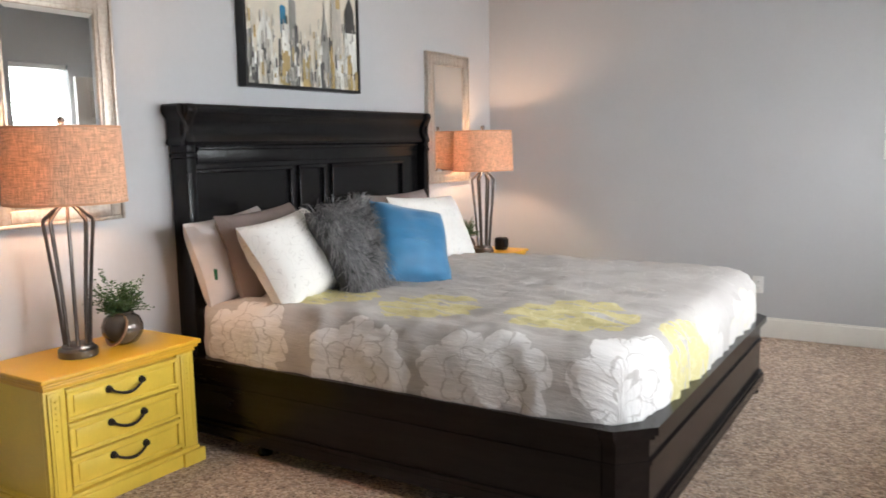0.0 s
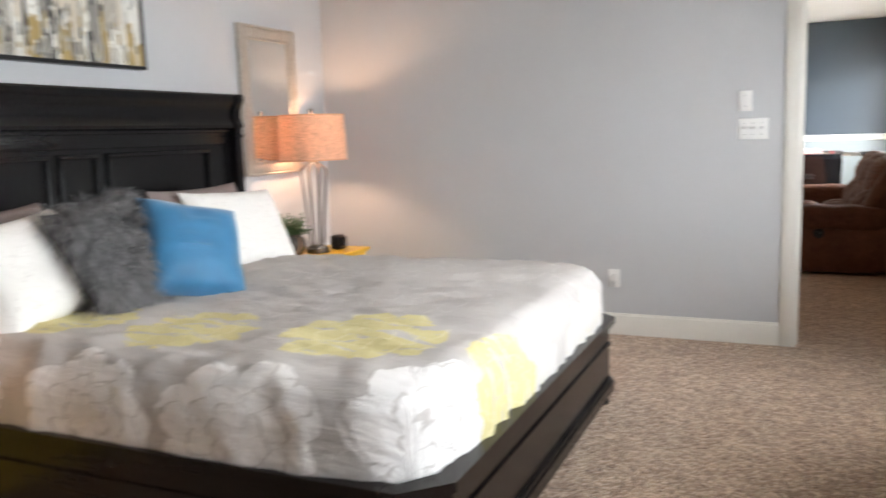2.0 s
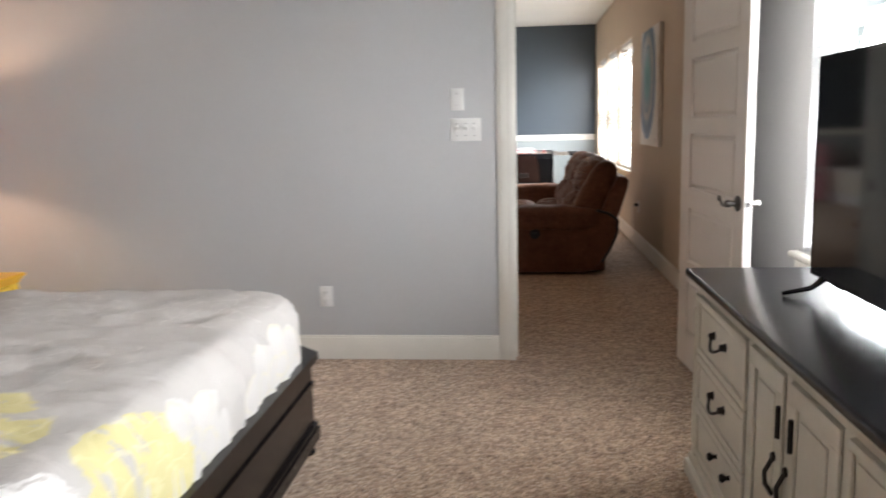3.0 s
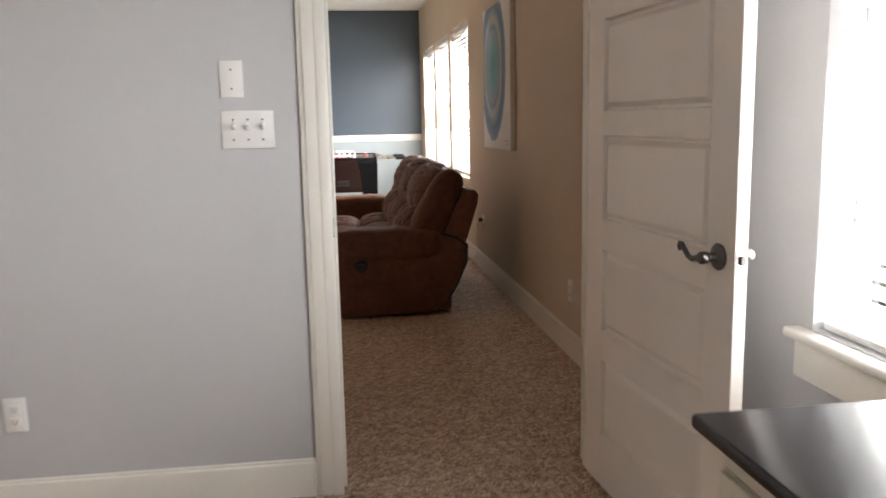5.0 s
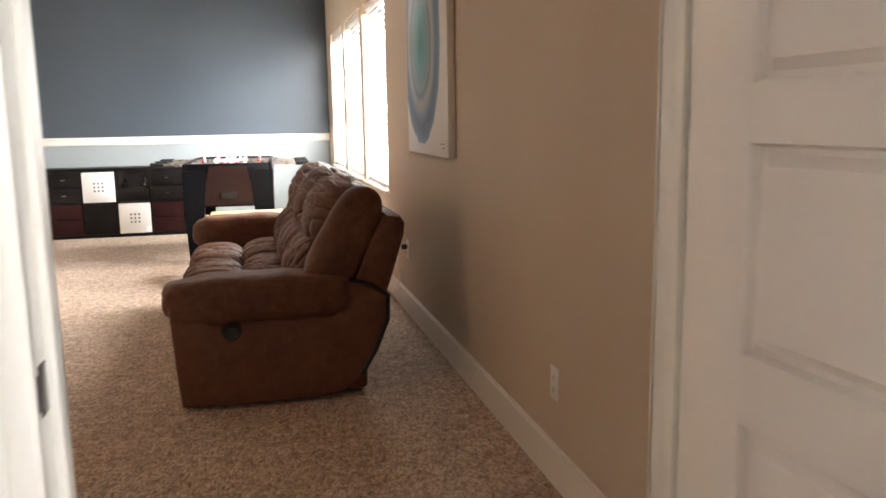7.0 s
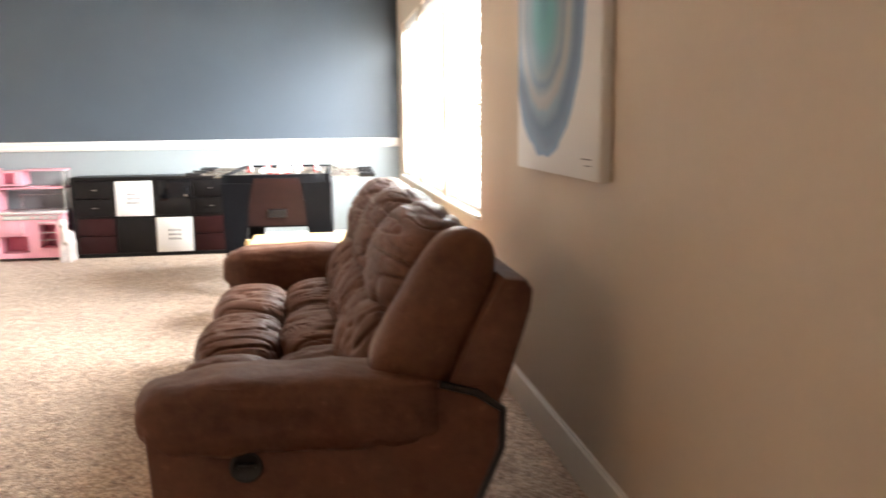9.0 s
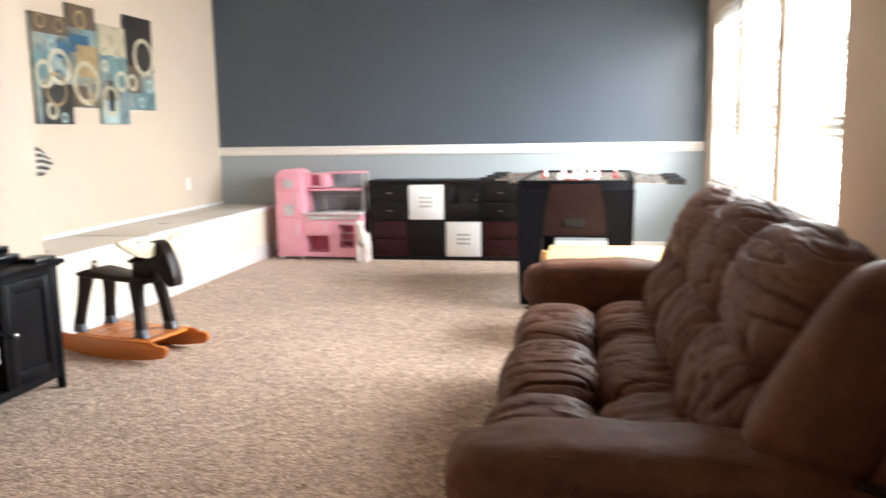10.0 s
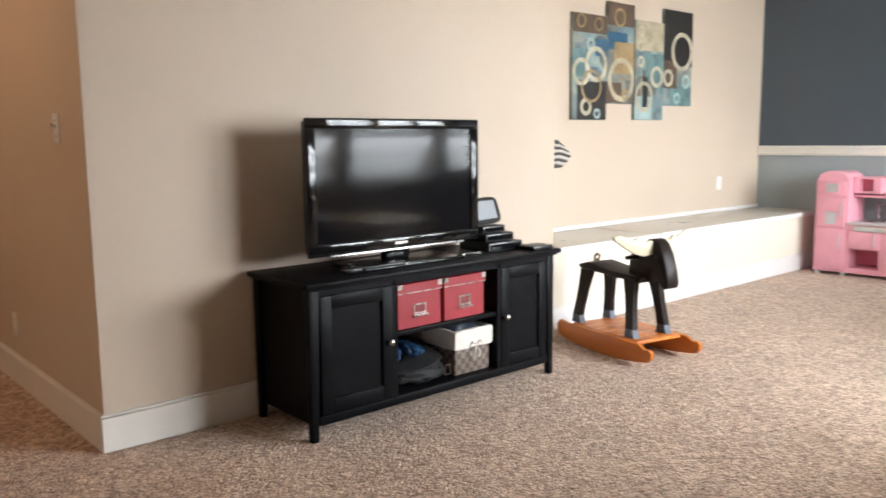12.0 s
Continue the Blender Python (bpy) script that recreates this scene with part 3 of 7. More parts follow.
# ---- bedroom: bed ----
def quilt_mat():
    m, nt, b = nodes_of("floral_bedcover")
    uv = nt.nodes.new("ShaderNodeUVMap")
    sep = nt.nodes.new("ShaderNodeSeparateXYZ")
    nt.links.new(uv.outputs[0], sep.inputs[0])
    wob = noise_tex(nt, uv.outputs[0], 5.5, 3, 0.6)
    wob2 = noise_tex(nt, uv.outputs[0], 8.5, 3, 0.6)
    X = num(nt, "ADD", sep.outputs[0], num(nt, "MULTIPLY_ADD", wob, 0.10, -0.05))
    Y = num(nt, "ADD", sep.outputs[1], num(nt, "MULTIPLY_ADD", wob2, 0.10, -0.05))
    # finer raggedness of the printed edges
    rag, rag2 = noise_tex(nt, uv.outputs[0], 24, 3, 0.6), noise_tex(nt, uv.outputs[0], 31, 3, 0.6)
    X = num(nt, "ADD", X, num(nt, "MULTIPLY_ADD", rag, 0.03, -0.015))
    Y = num(nt, "ADD", Y, num(nt, "MULTIPLY_ADD", rag2, 0.03, -0.015))
    cloth = noise_tex(nt, uv.outputs[0], 500, 2)
    col = ramp(nt, noise_tex(nt, uv.outputs[0], 2.5), [(0.3, (0.46, 0.43, 0.41)), (0.7, (0.54, 0.51, 0.485))])
    white, yellow, grey = (0.80, 0.775, 0.755), (0.66, 0.585, 0.25), (0.42, 0.38, 0.35)

    # the yellow print is broken by pale streaks along the quilting
    sm = nt.nodes.new("ShaderNodeMapping")
    sm.inputs["Rotation"].default_value = (0, 0, 0.5)
    sm.inputs["Scale"].default_value = (5.0, 26.0, 1.0)
    nt.links.new(uv.outputs[0], sm.inputs["Vector"])
    thread = noise_tex(nt, sm.outputs["Vector"], 1.0, 3, 0.6)
    streaks = num(nt, "MULTIPLY", num(nt, "GREATER_THAN", thread, 0.43), 0.82)

    def flower(cx, cy, R, n, phase):
        dx, dy = num(nt, "SUBTRACT", X, cx), num(nt, "SUBTRACT", Y, cy)
        r = num(nt, "SQRT", num(nt, "ADD", num(nt, "MULTIPLY", dx, dx), num(nt, "MULTIPLY", dy, dy)))
        a = num(nt, "ADD", num(nt, "ARCTAN2", dy, dx), phase)
        lobe = num(nt, "ABSOLUTE", num(nt, "COSINE", num(nt, "MULTIPLY", a, n / 2)))
        lobe = num(nt, "MULTIPLY_ADD", num(nt, "POWER", lobe, 0.5), 0.75, num(nt, "MULTIPLY", num(nt, "ABSOLUTE", num(nt, "SINE", num(nt, "MULTIPLY", a, 1.5))), 0.3))
        rad = num(nt, "MULTIPLY_ADD", lobe, 0.30 * R, 0.70 * R)
        q = num(nt, "DIVIDE", r, rad)
        mask = num(nt, "LESS_THAN", q, 1.0)
        a = num(nt, "ADD", a, num(nt, "MULTIPLY", r, 2.2))
        # petal outlines in two rings, turned against each other
        line = None
        for ring, shift, inner in ((1.0, 0.0, 0.42), (0.62, 0.6, 0.2), (0.36, 1.3, 0.0)):
            l2 = num(nt, "POWER", num(nt, "ABSOLUTE", num(nt, "COSINE", num(nt, "MULTIPLY", num(nt, "ADD", a, shift), n / 2))), 0.45)
            rr = num(nt, "DIVIDE", r, num(nt, "MULTIPLY_ADD", l2, 0.30 * R * ring, 0.70 * R * ring))
            rim = num(nt, "LESS_THAN", num(nt, "ABSOLUTE", num(nt, "SUBTRACT", rr, 0.97)), 0.018 / ring)
            spoke = num(nt, "MULTIPLY", num(nt, "LESS_THAN", l2, 0.27), num(nt, "MULTIPLY", num(nt, "GREATER_THAN", rr, inner), num(nt, "LESS_THAN", rr, 1.0)))
            one = num(nt, "MAXIMUM", rim, spoke)
            line = one if line is None else num(nt, "MAXIMUM", line, one)
        return mask, num(nt, "MULTIPLY", line, num(nt, "LESS_THAN", q, 1.03))

    for cx, cy, R, n, ph in ((-1.55, 3.78, 0.24, 9, 0.3), (-1.12, 3.98, 0.25, 8, 1.0), (-2.0, 4.3, 0.26, 9, 0.7), (-1.5, 4.55, 0.25, 9, 0.2), (-0.95, 4.6, 0.24, 8, 2.0)):
        _, line = flower(cx, cy, R, n, ph)
        col = mix(nt, num(nt, "MULTIPLY", line, 0.55), col, (0.64, 0.61, 0.58))
    for cx, cy, R, n, ph in ((-0.40, 3.80, 0.30, 9, 0.2), (-0.38, 4.50, 0.32, 10, 0.8)):
        mask, line = flower(cx, cy, R, n, ph)
        col = mix(nt, num(nt, "MULTIPLY", mask, 0.35), col, white)
        col = mix(nt, num(nt, "MULTIPLY", line, 0.35), col, (0.70, 0.64, 0.40))
    for cx, cy, R, n, ph in ((-1.70, 3.34, 0.24, 8, 0.4), (-1.10, 3.42, 0.27, 8, 1.2), (-0.50, 3.52, 0.28, 7, 0.1), (-2.2, 3.3, 0.22, 8, 0.5)):
        mask, line = flower(cx, cy, R, n, ph)
        col = mix(nt, num(nt, "MULTIPLY", mask, streaks), col, yellow)
        col = mix(nt, num(nt, "MULTIPLY", line, 0.35), col, (0.80, 0.74, 0.50))
    for cx, cy, R, n, ph in ((-2.40, 2.84, 0.25, 7, 0.0), (-1.80, 2.80, 0.25, 7, 0.9), (-1.24, 2.80, 0.28, 8, 0.3), (-0.58, 2.98, 0.36, 9, 1.5)):
        mask, line = flower(cx, cy, R, n, ph)
        col = mix(nt, mask, col, white)
        col = mix(nt, num(nt, "MULTIPLY", line, 0.6), col, grey)
    nt.links.new(col, b.inputs["Base Color"])
    b.inputs["Roughness"].default_value = 0.85
    crease = noise_tex(nt, uv.outputs[0], 14, 4, 0.6)
    bump(nt, b, num(nt, "ADD", num(nt, "ADD", num(nt, "MULTIPLY", crease, 1.1), num(nt, "MULTIPLY", thread, 1.2)), num(nt, "MULTIPLY", cloth, 0.06)), 0.5, 0.012)
    return m


QUILT = quilt_mat()


def layered(outline, steps, axis=2):
    """Mouldings stacked on one outline: steps of (inset, z0, z1)."""
    return join(*[extrude_outline(outline(i), axis, a, b) for i, a, b in steps])


RAIL_STEPS = [(0.0, 0.392, 0.42), (0.012, 0.376, 0.392), (0.03, 0.30, 0.376), (0.02, 0.285, 0.30), (0.028, 0.13, 0.285), (0.012, 0.115, 0.13), (0.004, 0.07, 0.115)]


def bed():
    b = thing("platform_bed", (-1.78, 4.03, 0), "black-brown wooden king bed with panelled headboard and low rails", "bed")
    y0, y1, xf = 2.93, 5.06, -0.64
    c = 0.115

    def foot(i):
        o = i
        return [(-0.80, y0 + o), (xf - c, y0 + o), (xf - o, y0 + c), (xf - o, y1 - c), (xf - c, y1 - o), (-0.80, y1 - o), (-0.80, y1 - 0.055), (-0.775, y1 - 0.055), (xf - 0.065, y1 - 0.15), (xf - 0.065, y0 + 0.15), (-0.775, y0 + 0.055), (-0.80, y0 + 0.055)]
    part("footboard", layered(foot, RAIL_STEPS), BED_PANEL, b, "dark espresso footboard with cut corners")
    for side in (0, 1):
        def rail(i):
            a, d = (y0 + i, y0 + 0.055) if side == 0 else (y1 - 0.055, y1 - i)
            return [(-2.88, a), (-0.803, a), (-0.803, d), (-2.88, d)]
        part("side_rail", layered(rail, RAIL_STEPS), BED_PANEL, b)
    for x, y in ((-0.70, y0 + 0.12), (-0.70, y1 - 0.12), (-2.38, y0 + 0.09), (-2.38, y1 - 0.09)):
        part("leg", lathe([(0, 0), (0.03, 0), (0.034, 0.01), (0.026, 0.03), (0.036, 0.05), (0.036, 0.072)], 16, (x, y, 0)), BLACK_WOOD, b)
    part("bed_base", box((-2.86, y0 + 0.06, 0.24), (xf - 0.09, y1 - 0.06, 0.30)), BLACK_WOOD, b)
    h0, h1 = 3.06, 5.18
    part("headboard", join(box((-2.972, h0 + 0.05, 0.02), (-2.915, h1 - 0.05, 1.42)), box((-2.915, h0 + 0.12, 1.27), (-2.89, h1 - 0.12, 1.365), 0.004), box((-2.915, h0 + 0.12, 1.335), (-2.878, h1 - 0.12, 1.352), 0.005)), BLACK_WOOD, b)
    prof = [(-2.972, 1.36), (-2.868, 1.36), (-2.862, 1.375), (-2.872, 1.39), (-2.884, 1.42), (-2.882, 1.455), (-2.868, 1.485), (-2.852, 1.503), (-2.846, 1.52), (-2.848, 1.54), (-2.858, 1.55), (-2.972, 1.55)]
    part("crown_moulding", extrude_outline(prof, 1, h0 + 0.02, h1 - 0.02), BLACK_WOOD, b, "scrolled black crown along the headboard")
    for a, d in ((3.13, 3.845), (3.895, 4.12), (4.175, 4.905)):
        z0, z1 = 0.62, 1.245
        part("panel_moulding", join(box((-2.915, a, z1 - 0.022), (-2.894, d, z1), 0.006), box((-2.915, a, z0), (-2.894, d, z0 + 0.022), 0.006), box((-2.915, a, z0 + 0.022), (-2.894, a + 0.022, z1 - 0.022), 0.006), box((-2.915, d - 0.022, z0 + 0.022), (-2.894, d, z1 - 0.022), 0.006)), BLACK_WOOD, b)
    wing = [(p[0] + 0.014 if p[0] > -2.97 else p[0], p[1]) for p in prof]
    for a, d in ((h0 + 0.03, h0 + 0.085), (h1 - 0.085, h1 - 0.03)):
        part("post", join(box((-2.974, a, 0.0), (-2.858, d, 1.30), 0.006), box((-2.974, a - 0.006, 1.30), (-2.850, d + 0.006, 1.325), 0.008), box((-2.974, a, 1.325), (-2.856, d, 1.362), 0.006)), BLACK_WOOD, b)
        part("post_scroll", extrude_outline(wing, 1, a, d, 0.004), BLACK_WOOD, b, "scrolled black end of the crown")
    # the crown returns along both ends with the same hollow
    for side, end in ((-1, h0 + 0.03), (1, h1 - 0.03)):
        hollow = [(end + side * (p[0] + 2.884) * 1.05 if p[0] > -2.97 else end - side * 0.01, p[1]) for p in prof]
        part("crown_return", extrude_outline([(y, z) for y, z in hollow], 0, -2.972, -2.862), BLACK_WOOD, b)


bed()


def bedding():
    m = thing("mattress", (-1.79, 3.99, 0.30), "white mattress between the bed rails", "mattress")
    part("mattress_body", puff((-2.85, 3.0, 0.30), (-0.73, 4.99, 0.60), 9, 12), paint("mattress_cloth", (0.75, 0.70, 0.66), 0.9, 0.03, 6, 300, 0.2), m)
    q = thing("comforter", (-1.79, 3.99, 0.60), "taupe comforter with white and yellow flowers on the bed", "comforter")
    top = 0.662
    lo, hi = Vector((-2.80, 2.965, 0.36)), Vector((-0.685, 5.02, top))
    bm = bmesh.new()
    bmesh.ops.create_cube(bm, size=2)
    bmesh.ops.subdivide_edges(bm, edges=bm.edges[:], cuts=70, use_grid_fill=True)
    c, h = (lo + hi) / 2, (hi - lo) / 2
    src = {}
    for v in bm.verts:
        p = v.co.copy()
        kz = (abs(p.x) ** 9 + abs(p.y) ** 9 + abs(p.z) ** 9) ** (1 / 9)
        p /= kz
        w = Vector((c.x + p.x * h.x, c.y + p.y * h.y, c.z + p.z * h.z))
        # round the upper edges by a fixed radius
        R = 0.10
        ex, ey = max(0.0, w.x - (hi.x - R)), max(0.0, abs(w.y - c.y) - (h.y - R))
        e = min(1.0, math.hypot(ex, ey) / R)
        if p.z > 0:
            w.z = lo.z + (w.z - lo.z) * (1 - 0.32 * (1 - math.sqrt(max(0.0, 1 - e * e))))
        n = Vector((max(-1, min(1, p.x ** 9)), p.y ** 9, max(0.0, p.z) ** 9))
        n = n.normalized() if n.length > 1e-4 else Vector((0, 0, 1))
        side = abs(n.z) < 0.6
        s = Vector((w.x, w.y, w.z))
        fold = noise.noise(Vector((s.x * 7, s.y * 7, s.z * 1.5))) * (0.008 if side else 0.003)
        ridge = (1 - abs(noise.noise(Vector((s.x * 3.0 + s.y * 1.5, s.y * 6.5, 3)))) * 2.4)
        fine = (1 - abs(noise.noise(Vector((s.x * 5 - s.y * 4, s.y * 11, 8)))) * 2.2)
        w += n * (fold + 0.014 * max(0, ridge) + 0.011 * max(0, fine) + 0.007 * max(0, 1 - 3.2 * abs(noise.noise(Vector((s.x * 9 + s.y * 5, s.y * 17 - s.x * 3, s.z * 5))))) + 0.012 * noise.noise(s * 1.6))
        drop = max(0.0, top - 0.02 - w.z)
        u, t = w.x, w.y
        if abs(p.y) > abs(p.x):
            t += math.copysign(drop, p.y)
        else:
            u += math.copysign(drop, p.x)
        src[v.index] = (u, t)
        v.co = w
    layer = bm.loops.layers.uv.new("UVMap")
    for f in bm.faces:
        for l in f.loops:
            l[layer].uv = src[l.vert.index]
    part("cover", bm, QUILT, q)


bedding()


def cushion(name, label, mat, y, x, z, w, h, t, lean, yaw=0.0, spin=0.0, seed=0.0, wrinkle=0.008, group="bed pillows"):
    """A pillow standing on the bed, leaning back by lean degrees; x, y, z: its middle."""
    o = thing(name, (x, y, z), label, "pillow", group)
    L = radians(lean)
    base = Matrix(((0, -math.sin(L), math.cos(L), 0), (1, 0, 0, 0), (0, math.cos(L), math.sin(L), 0), (0, 0, 0, 1)))
    m = pose(0, 0, 0, 0, 0, yaw) @ base @ pose(0, 0, 0, 0, 0, spin)
    bm = pillow(w, h, t, seed=seed, wrinkle=wrinkle)
    part("cover", move(bm, m), mat, o, local=True)
    return o, m


def veined_linen():
    m, nt, b = nodes_of("white_sham_fine_lines")
    co = nt.nodes.new("ShaderNodeTexCoord").outputs["Object"]
    n = noise_tex(nt, co, 9, 2)
    line = num(nt, "LESS_THAN", num(nt, "ABSOLUTE", num(nt, "SUBTRACT", num(nt, "FRACT", num(nt, "MULTIPLY", n, 9.0)), 0.5)), 0.035)
    nt.links.new(mix(nt, num(nt, "MULTIPLY", line, 0.45), (0.80, 0.775, 0.735), (0.50, 0.46, 0.43)), b.inputs["Base Color"])
    b.inputs["Roughness"].default_value = 0.9
    bump(nt, b, noise_tex(nt, co, 40, 3), 0.2, 0.004)
    return m


LINEN = veined_linen()
TAUPE_CLOTH = paint("taupe_pillow_cloth", (0.225, 0.175, 0.16), 0.85, 0.08, 8, 400, 0.3, 0.001)
PALE_CLOTH = paint("pale_pillow_cloth", (0.62, 0.57, 0.55), 0.85, 0.08, 10, 400, 0.3, 0.001)
BLUE_VELVET = paint("blue_velvet", (0.008, 0.125, 0.26), 0.6, 0.22, 9, 500, 0.25, 0.001)
BLUE_VELVET.node_tree.nodes["Principled BSDF"].inputs["Sheen Weight"].default_value = 0.5
FUR_BASE = paint("grey_fur_backing", (0.07, 0.068, 0.07), 0.95, 0.3, 20, 200, 0.3, 0.004)


def fur_mat():
    m, nt, b = nodes_of("grey_long_fur")
    g = nt.nodes.new("ShaderNodeNewGeometry")
    nt.links.new(ramp(nt, g.outputs["Random Per Island"], [(0, (0.075, 0.072, 0.074)), (0.6, (0.19, 0.185, 0.19)), (1, (0.36, 0.35, 0.35))]), b.inputs["Base Color"])
    b.inputs["Roughness"].default_value = 0.7
    return m


FUR = fur_mat()
pale, pm = cushion("pillow", "pale patterned pillow against the headboard", PALE_CLOTH, 3.26, -2.75, 0.83, 0.56, 0.42, 0.20, 16, 8, 4, seed=1.0)
part("tag", move(box((-0.015, -0.004, -0.028), (0.012, 0.002, 0.022), 0.002), pose(0.10, -0.225, -0.045)), paint("green_tag_cloth", (0.01, 0.12, 0.05), 0.8, 0.2), pale, "small green tag", local=True)
cushion("pillow", "taupe-brown plain pillow behind the white sham", TAUPE_CLOTH, 3.36, -2.63, 0.845, 0.58, 0.44, 0.19, 20, 6, 2, seed=2.0)
cushion("pillow", "white pillow with fine line pattern", LINEN, 3.30, -2.41, 0.835, 0.56, 0.44, 0.20, 30, 8, 5, seed=3.0)
cushion("pillow", "taupe-brown plain pillow at the far side of the bed", TAUPE_CLOTH, 4.55, -2.66, 0.85, 0.66, 0.44, 0.15, 18, seed=4.0)
cushion("pillow", "white pillow with fine line pattern at the far side", LINEN, 4.63, -2.50, 0.835, 0.66, 0.44, 0.16, 27, -2, -3, seed=5.0)
fur, fm = cushion("fur_cushion", "grey shaggy faux fur throw cushion", FUR_BASE, 3.60, -2.29, 0.86, 0.48, 0.46, 0.17, 30, 3, 5, seed=6.0, group="throw cushions")
cushion("throw_cushion", "bright blue velvet throw cushion", BLUE_VELVET, 3.85, -2.14, 0.845, 0.44, 0.43, 0.19, 28, -16, -14, seed=7.0, wrinkle=0.016, group="throw cushions")


def fur_strands(parent, m, count):
    rng = random.Random(5)
    vs, fs = [], []
    down = Vector((0, 0, -1))
    for k in range(count):
        u, v = rng.uniform(-0.98, 0.98), rng.uniform(-0.98, 0.98)
        sgn = 1 if rng.random() < 0.8 else -1
        full = max(0.0, (1 - u ** 4) * (1 - v ** 4)) ** 0.5
        p = m @ Vector((u * 0.225, v * 0.215, sgn * 0.078 * full))
        n = (m.to_3x3() @ Vector((u * 0.9, v * 0.9, sgn * (0.6 + full)))).normalized()
        clump = Vector((noise.noise(p * 30), noise.noise(p * 30 + Vector((5, 0, 0))), noise.noise(p * 30 + Vector((0, 9, 0)))))
        d = (n * 0.75 + down * 0.55 + clump * 0.9 + Vector((rng.gauss(0, 0.2), rng.gauss(0, 0.2), rng.gauss(0, 0.2)))).normalized()
        length = rng.uniform(0.05, 0.115)
        side = d.cross(n)
        side = (side if side.length > 0.05 else d.orthogonal()).normalized() * rng.uniform(0.0011, 0.002)
        mid = p + d * length * 0.55 + n * 0.006
        tip = p + d * length + down * length * 0.3
        i = len(vs)
        vs += [p - side, p + side, mid + side * 0.8, mid - side * 0.8, tip]
        fs += [(i, i + 1, i + 2, i + 3), (i + 3, i + 2, i + 4)]
    me = bpy.data.meshes.new("fur")
    me.from_pydata(vs, [], fs)
    me.materials.append(FUR)
    ob = new("fur", me)
    ob.parent = parent
    tagged(ob, "long grey fur strands", kind="stuff")


fur_strands(fur, fm, 11000)


# ---- bedroom: nightstands and what stands on them ----
def bail(y0, y1, x, z, r=0.0055, sag=0.028):
    """A curved pull between two round roses, for a front that faces +x."""
    pts = []
    for k in range(9):
        t = k / 8
        pts.append((x + 0.012 + 0.016 * math.sin(math.pi * t), y0 + (y1 - y0) * t, z - sag * math.sin(math.pi * t) ** 0.8))
    g = tube(pts, [r * 1.1, r * 0.9, r * 0.95, r * 1.1, r * 1.2, r * 1.1, r * 0.95, r * 0.9, r * 1.1], 8)
    for y in (y0, y1):
        g = join(g, move(lathe([(0, 0), (0.015, 0), (0.0145, 0.004), (0.010, 0.008), (0.012, 0.014), (0.008, 0.02), (0, 0.021)], 14), pose(x, y, z, 0, 90, 0)))
    return g


def nightstand(yc, label):
    H, W = 0.542, 0.73
    n = thing("nightstand", (-2.76, yc, 0), label, "nightstand", "yellow nightstands")
    xb, xf = -2.966, -2.585
    y0, y1 = yc - W / 2 + 0.025, yc + W / 2 - 0.025
    part("body", join(box((xb, y0, 0.07), (xf - 0.022, y1, H - 0.04)), box((xf - 0.022, y0, 0.07), (xf, y0 + 0.085, H - 0.05), 0.002), box((xf - 0.022, y1 - 0.085, 0.07), (xf, y1, H - 0.05), 0.002)), YELLOW, n)
    part("tabletop", join(box((xb - 0.005, y0 - 0.022, H - 0.02), (xf + 0.034, y1 + 0.022, H), 0.006, 3), box((xb, y0 - 0.012, H - 0.034), (xf + 0.022, y1 + 0.012, H - 0.02), 0.005), box((xb, y0 - 0.004, H - 0.052), (xf + 0.010, y1 + 0.004, H - 0.034), 0.005)), YELLOW_TOP, n, "amber yellow painted top with moulded edge")
    part("plinth", join(box((xb, y0 - 0.014, 0.0), (xf + 0.008, y1 + 0.014, 0.055), 0.003), box((xb, y0 - 0.006, 0.055), (xf + 0.006, y1 + 0.006, 0.075), 0.006), box((xf, y0 - 0.022, 0.0), (xf + 0.022, y0 + 0.09, 0.06), 0.004), box((xf, y1 - 0.09, 0.0), (xf + 0.022, y1 + 0.022, 0.06), 0.004)), YELLOW, n)
    for ys in (y0 + 0.012, y1 - 0.073):
        part("pilaster", join(box((xf, ys, 0.085), (xf + 0.008, ys + 0.061, H - 0.06), 0.003), box((xf + 0.008, ys + 0.012, 0.10), (xf + 0.0105, ys + 0.016, H - 0.075)), box((xf + 0.008, ys + 0.045, 0.10), (xf + 0.0105, ys + 0.049, H - 0.075)),
                              *[box((xf + 0.008, ys + 0.025, H - 0.10 - k * 0.022), (xf + 0.0115, ys + 0.036, H - 0.09 - k * 0.022), 0.002, 1) for k in range(6)]), YELLOW, n)
    z0, dz = 0.085, (H - 0.06 - 0.085) / 3
    for k in range(3):
        a, b = z0 + k * dz + 0.004, z0 + (k + 1) * dz - 0.004
        f0, f1 = y0 + 0.088, y1 - 0.088
        d = part("drawer", join(box((xf - 0.022, f0, a), (xf - 0.004, f1, b)), box((xf - 0.004, f0, b - 0.016), (xf + 0.006, f1, b), 0.004), box((xf - 0.004, f0, a), (xf + 0.006, f1, a + 0.016), 0.004), box((xf - 0.004, f0, a + 0.016), (xf + 0.006, f0 + 0.016, b - 0.016), 0.004), box((xf - 0.004, f1 - 0.016, a + 0.016), (xf + 0.006, f1, b - 0.016), 0.004), box((xf - 0.006, f0 + 0.03, a + 0.028), (xf + 0.001, f1 - 0.03, b - 0.028), 0.004)), YELLOW, n)
        part("handle", bail(yc - 0.075, yc + 0.075, xf, (a + b) / 2 + 0.018), IRON, d, "dark bronze curved drawer pull")
    return n


NS_Y = (2.485, 5.70)
nightstand(NS_Y[0], "yellow painted three-drawer wooden nightstand with dark pulls")
nightstand(NS_Y[1], "yellow painted nightstand in the corner beyond the bed")


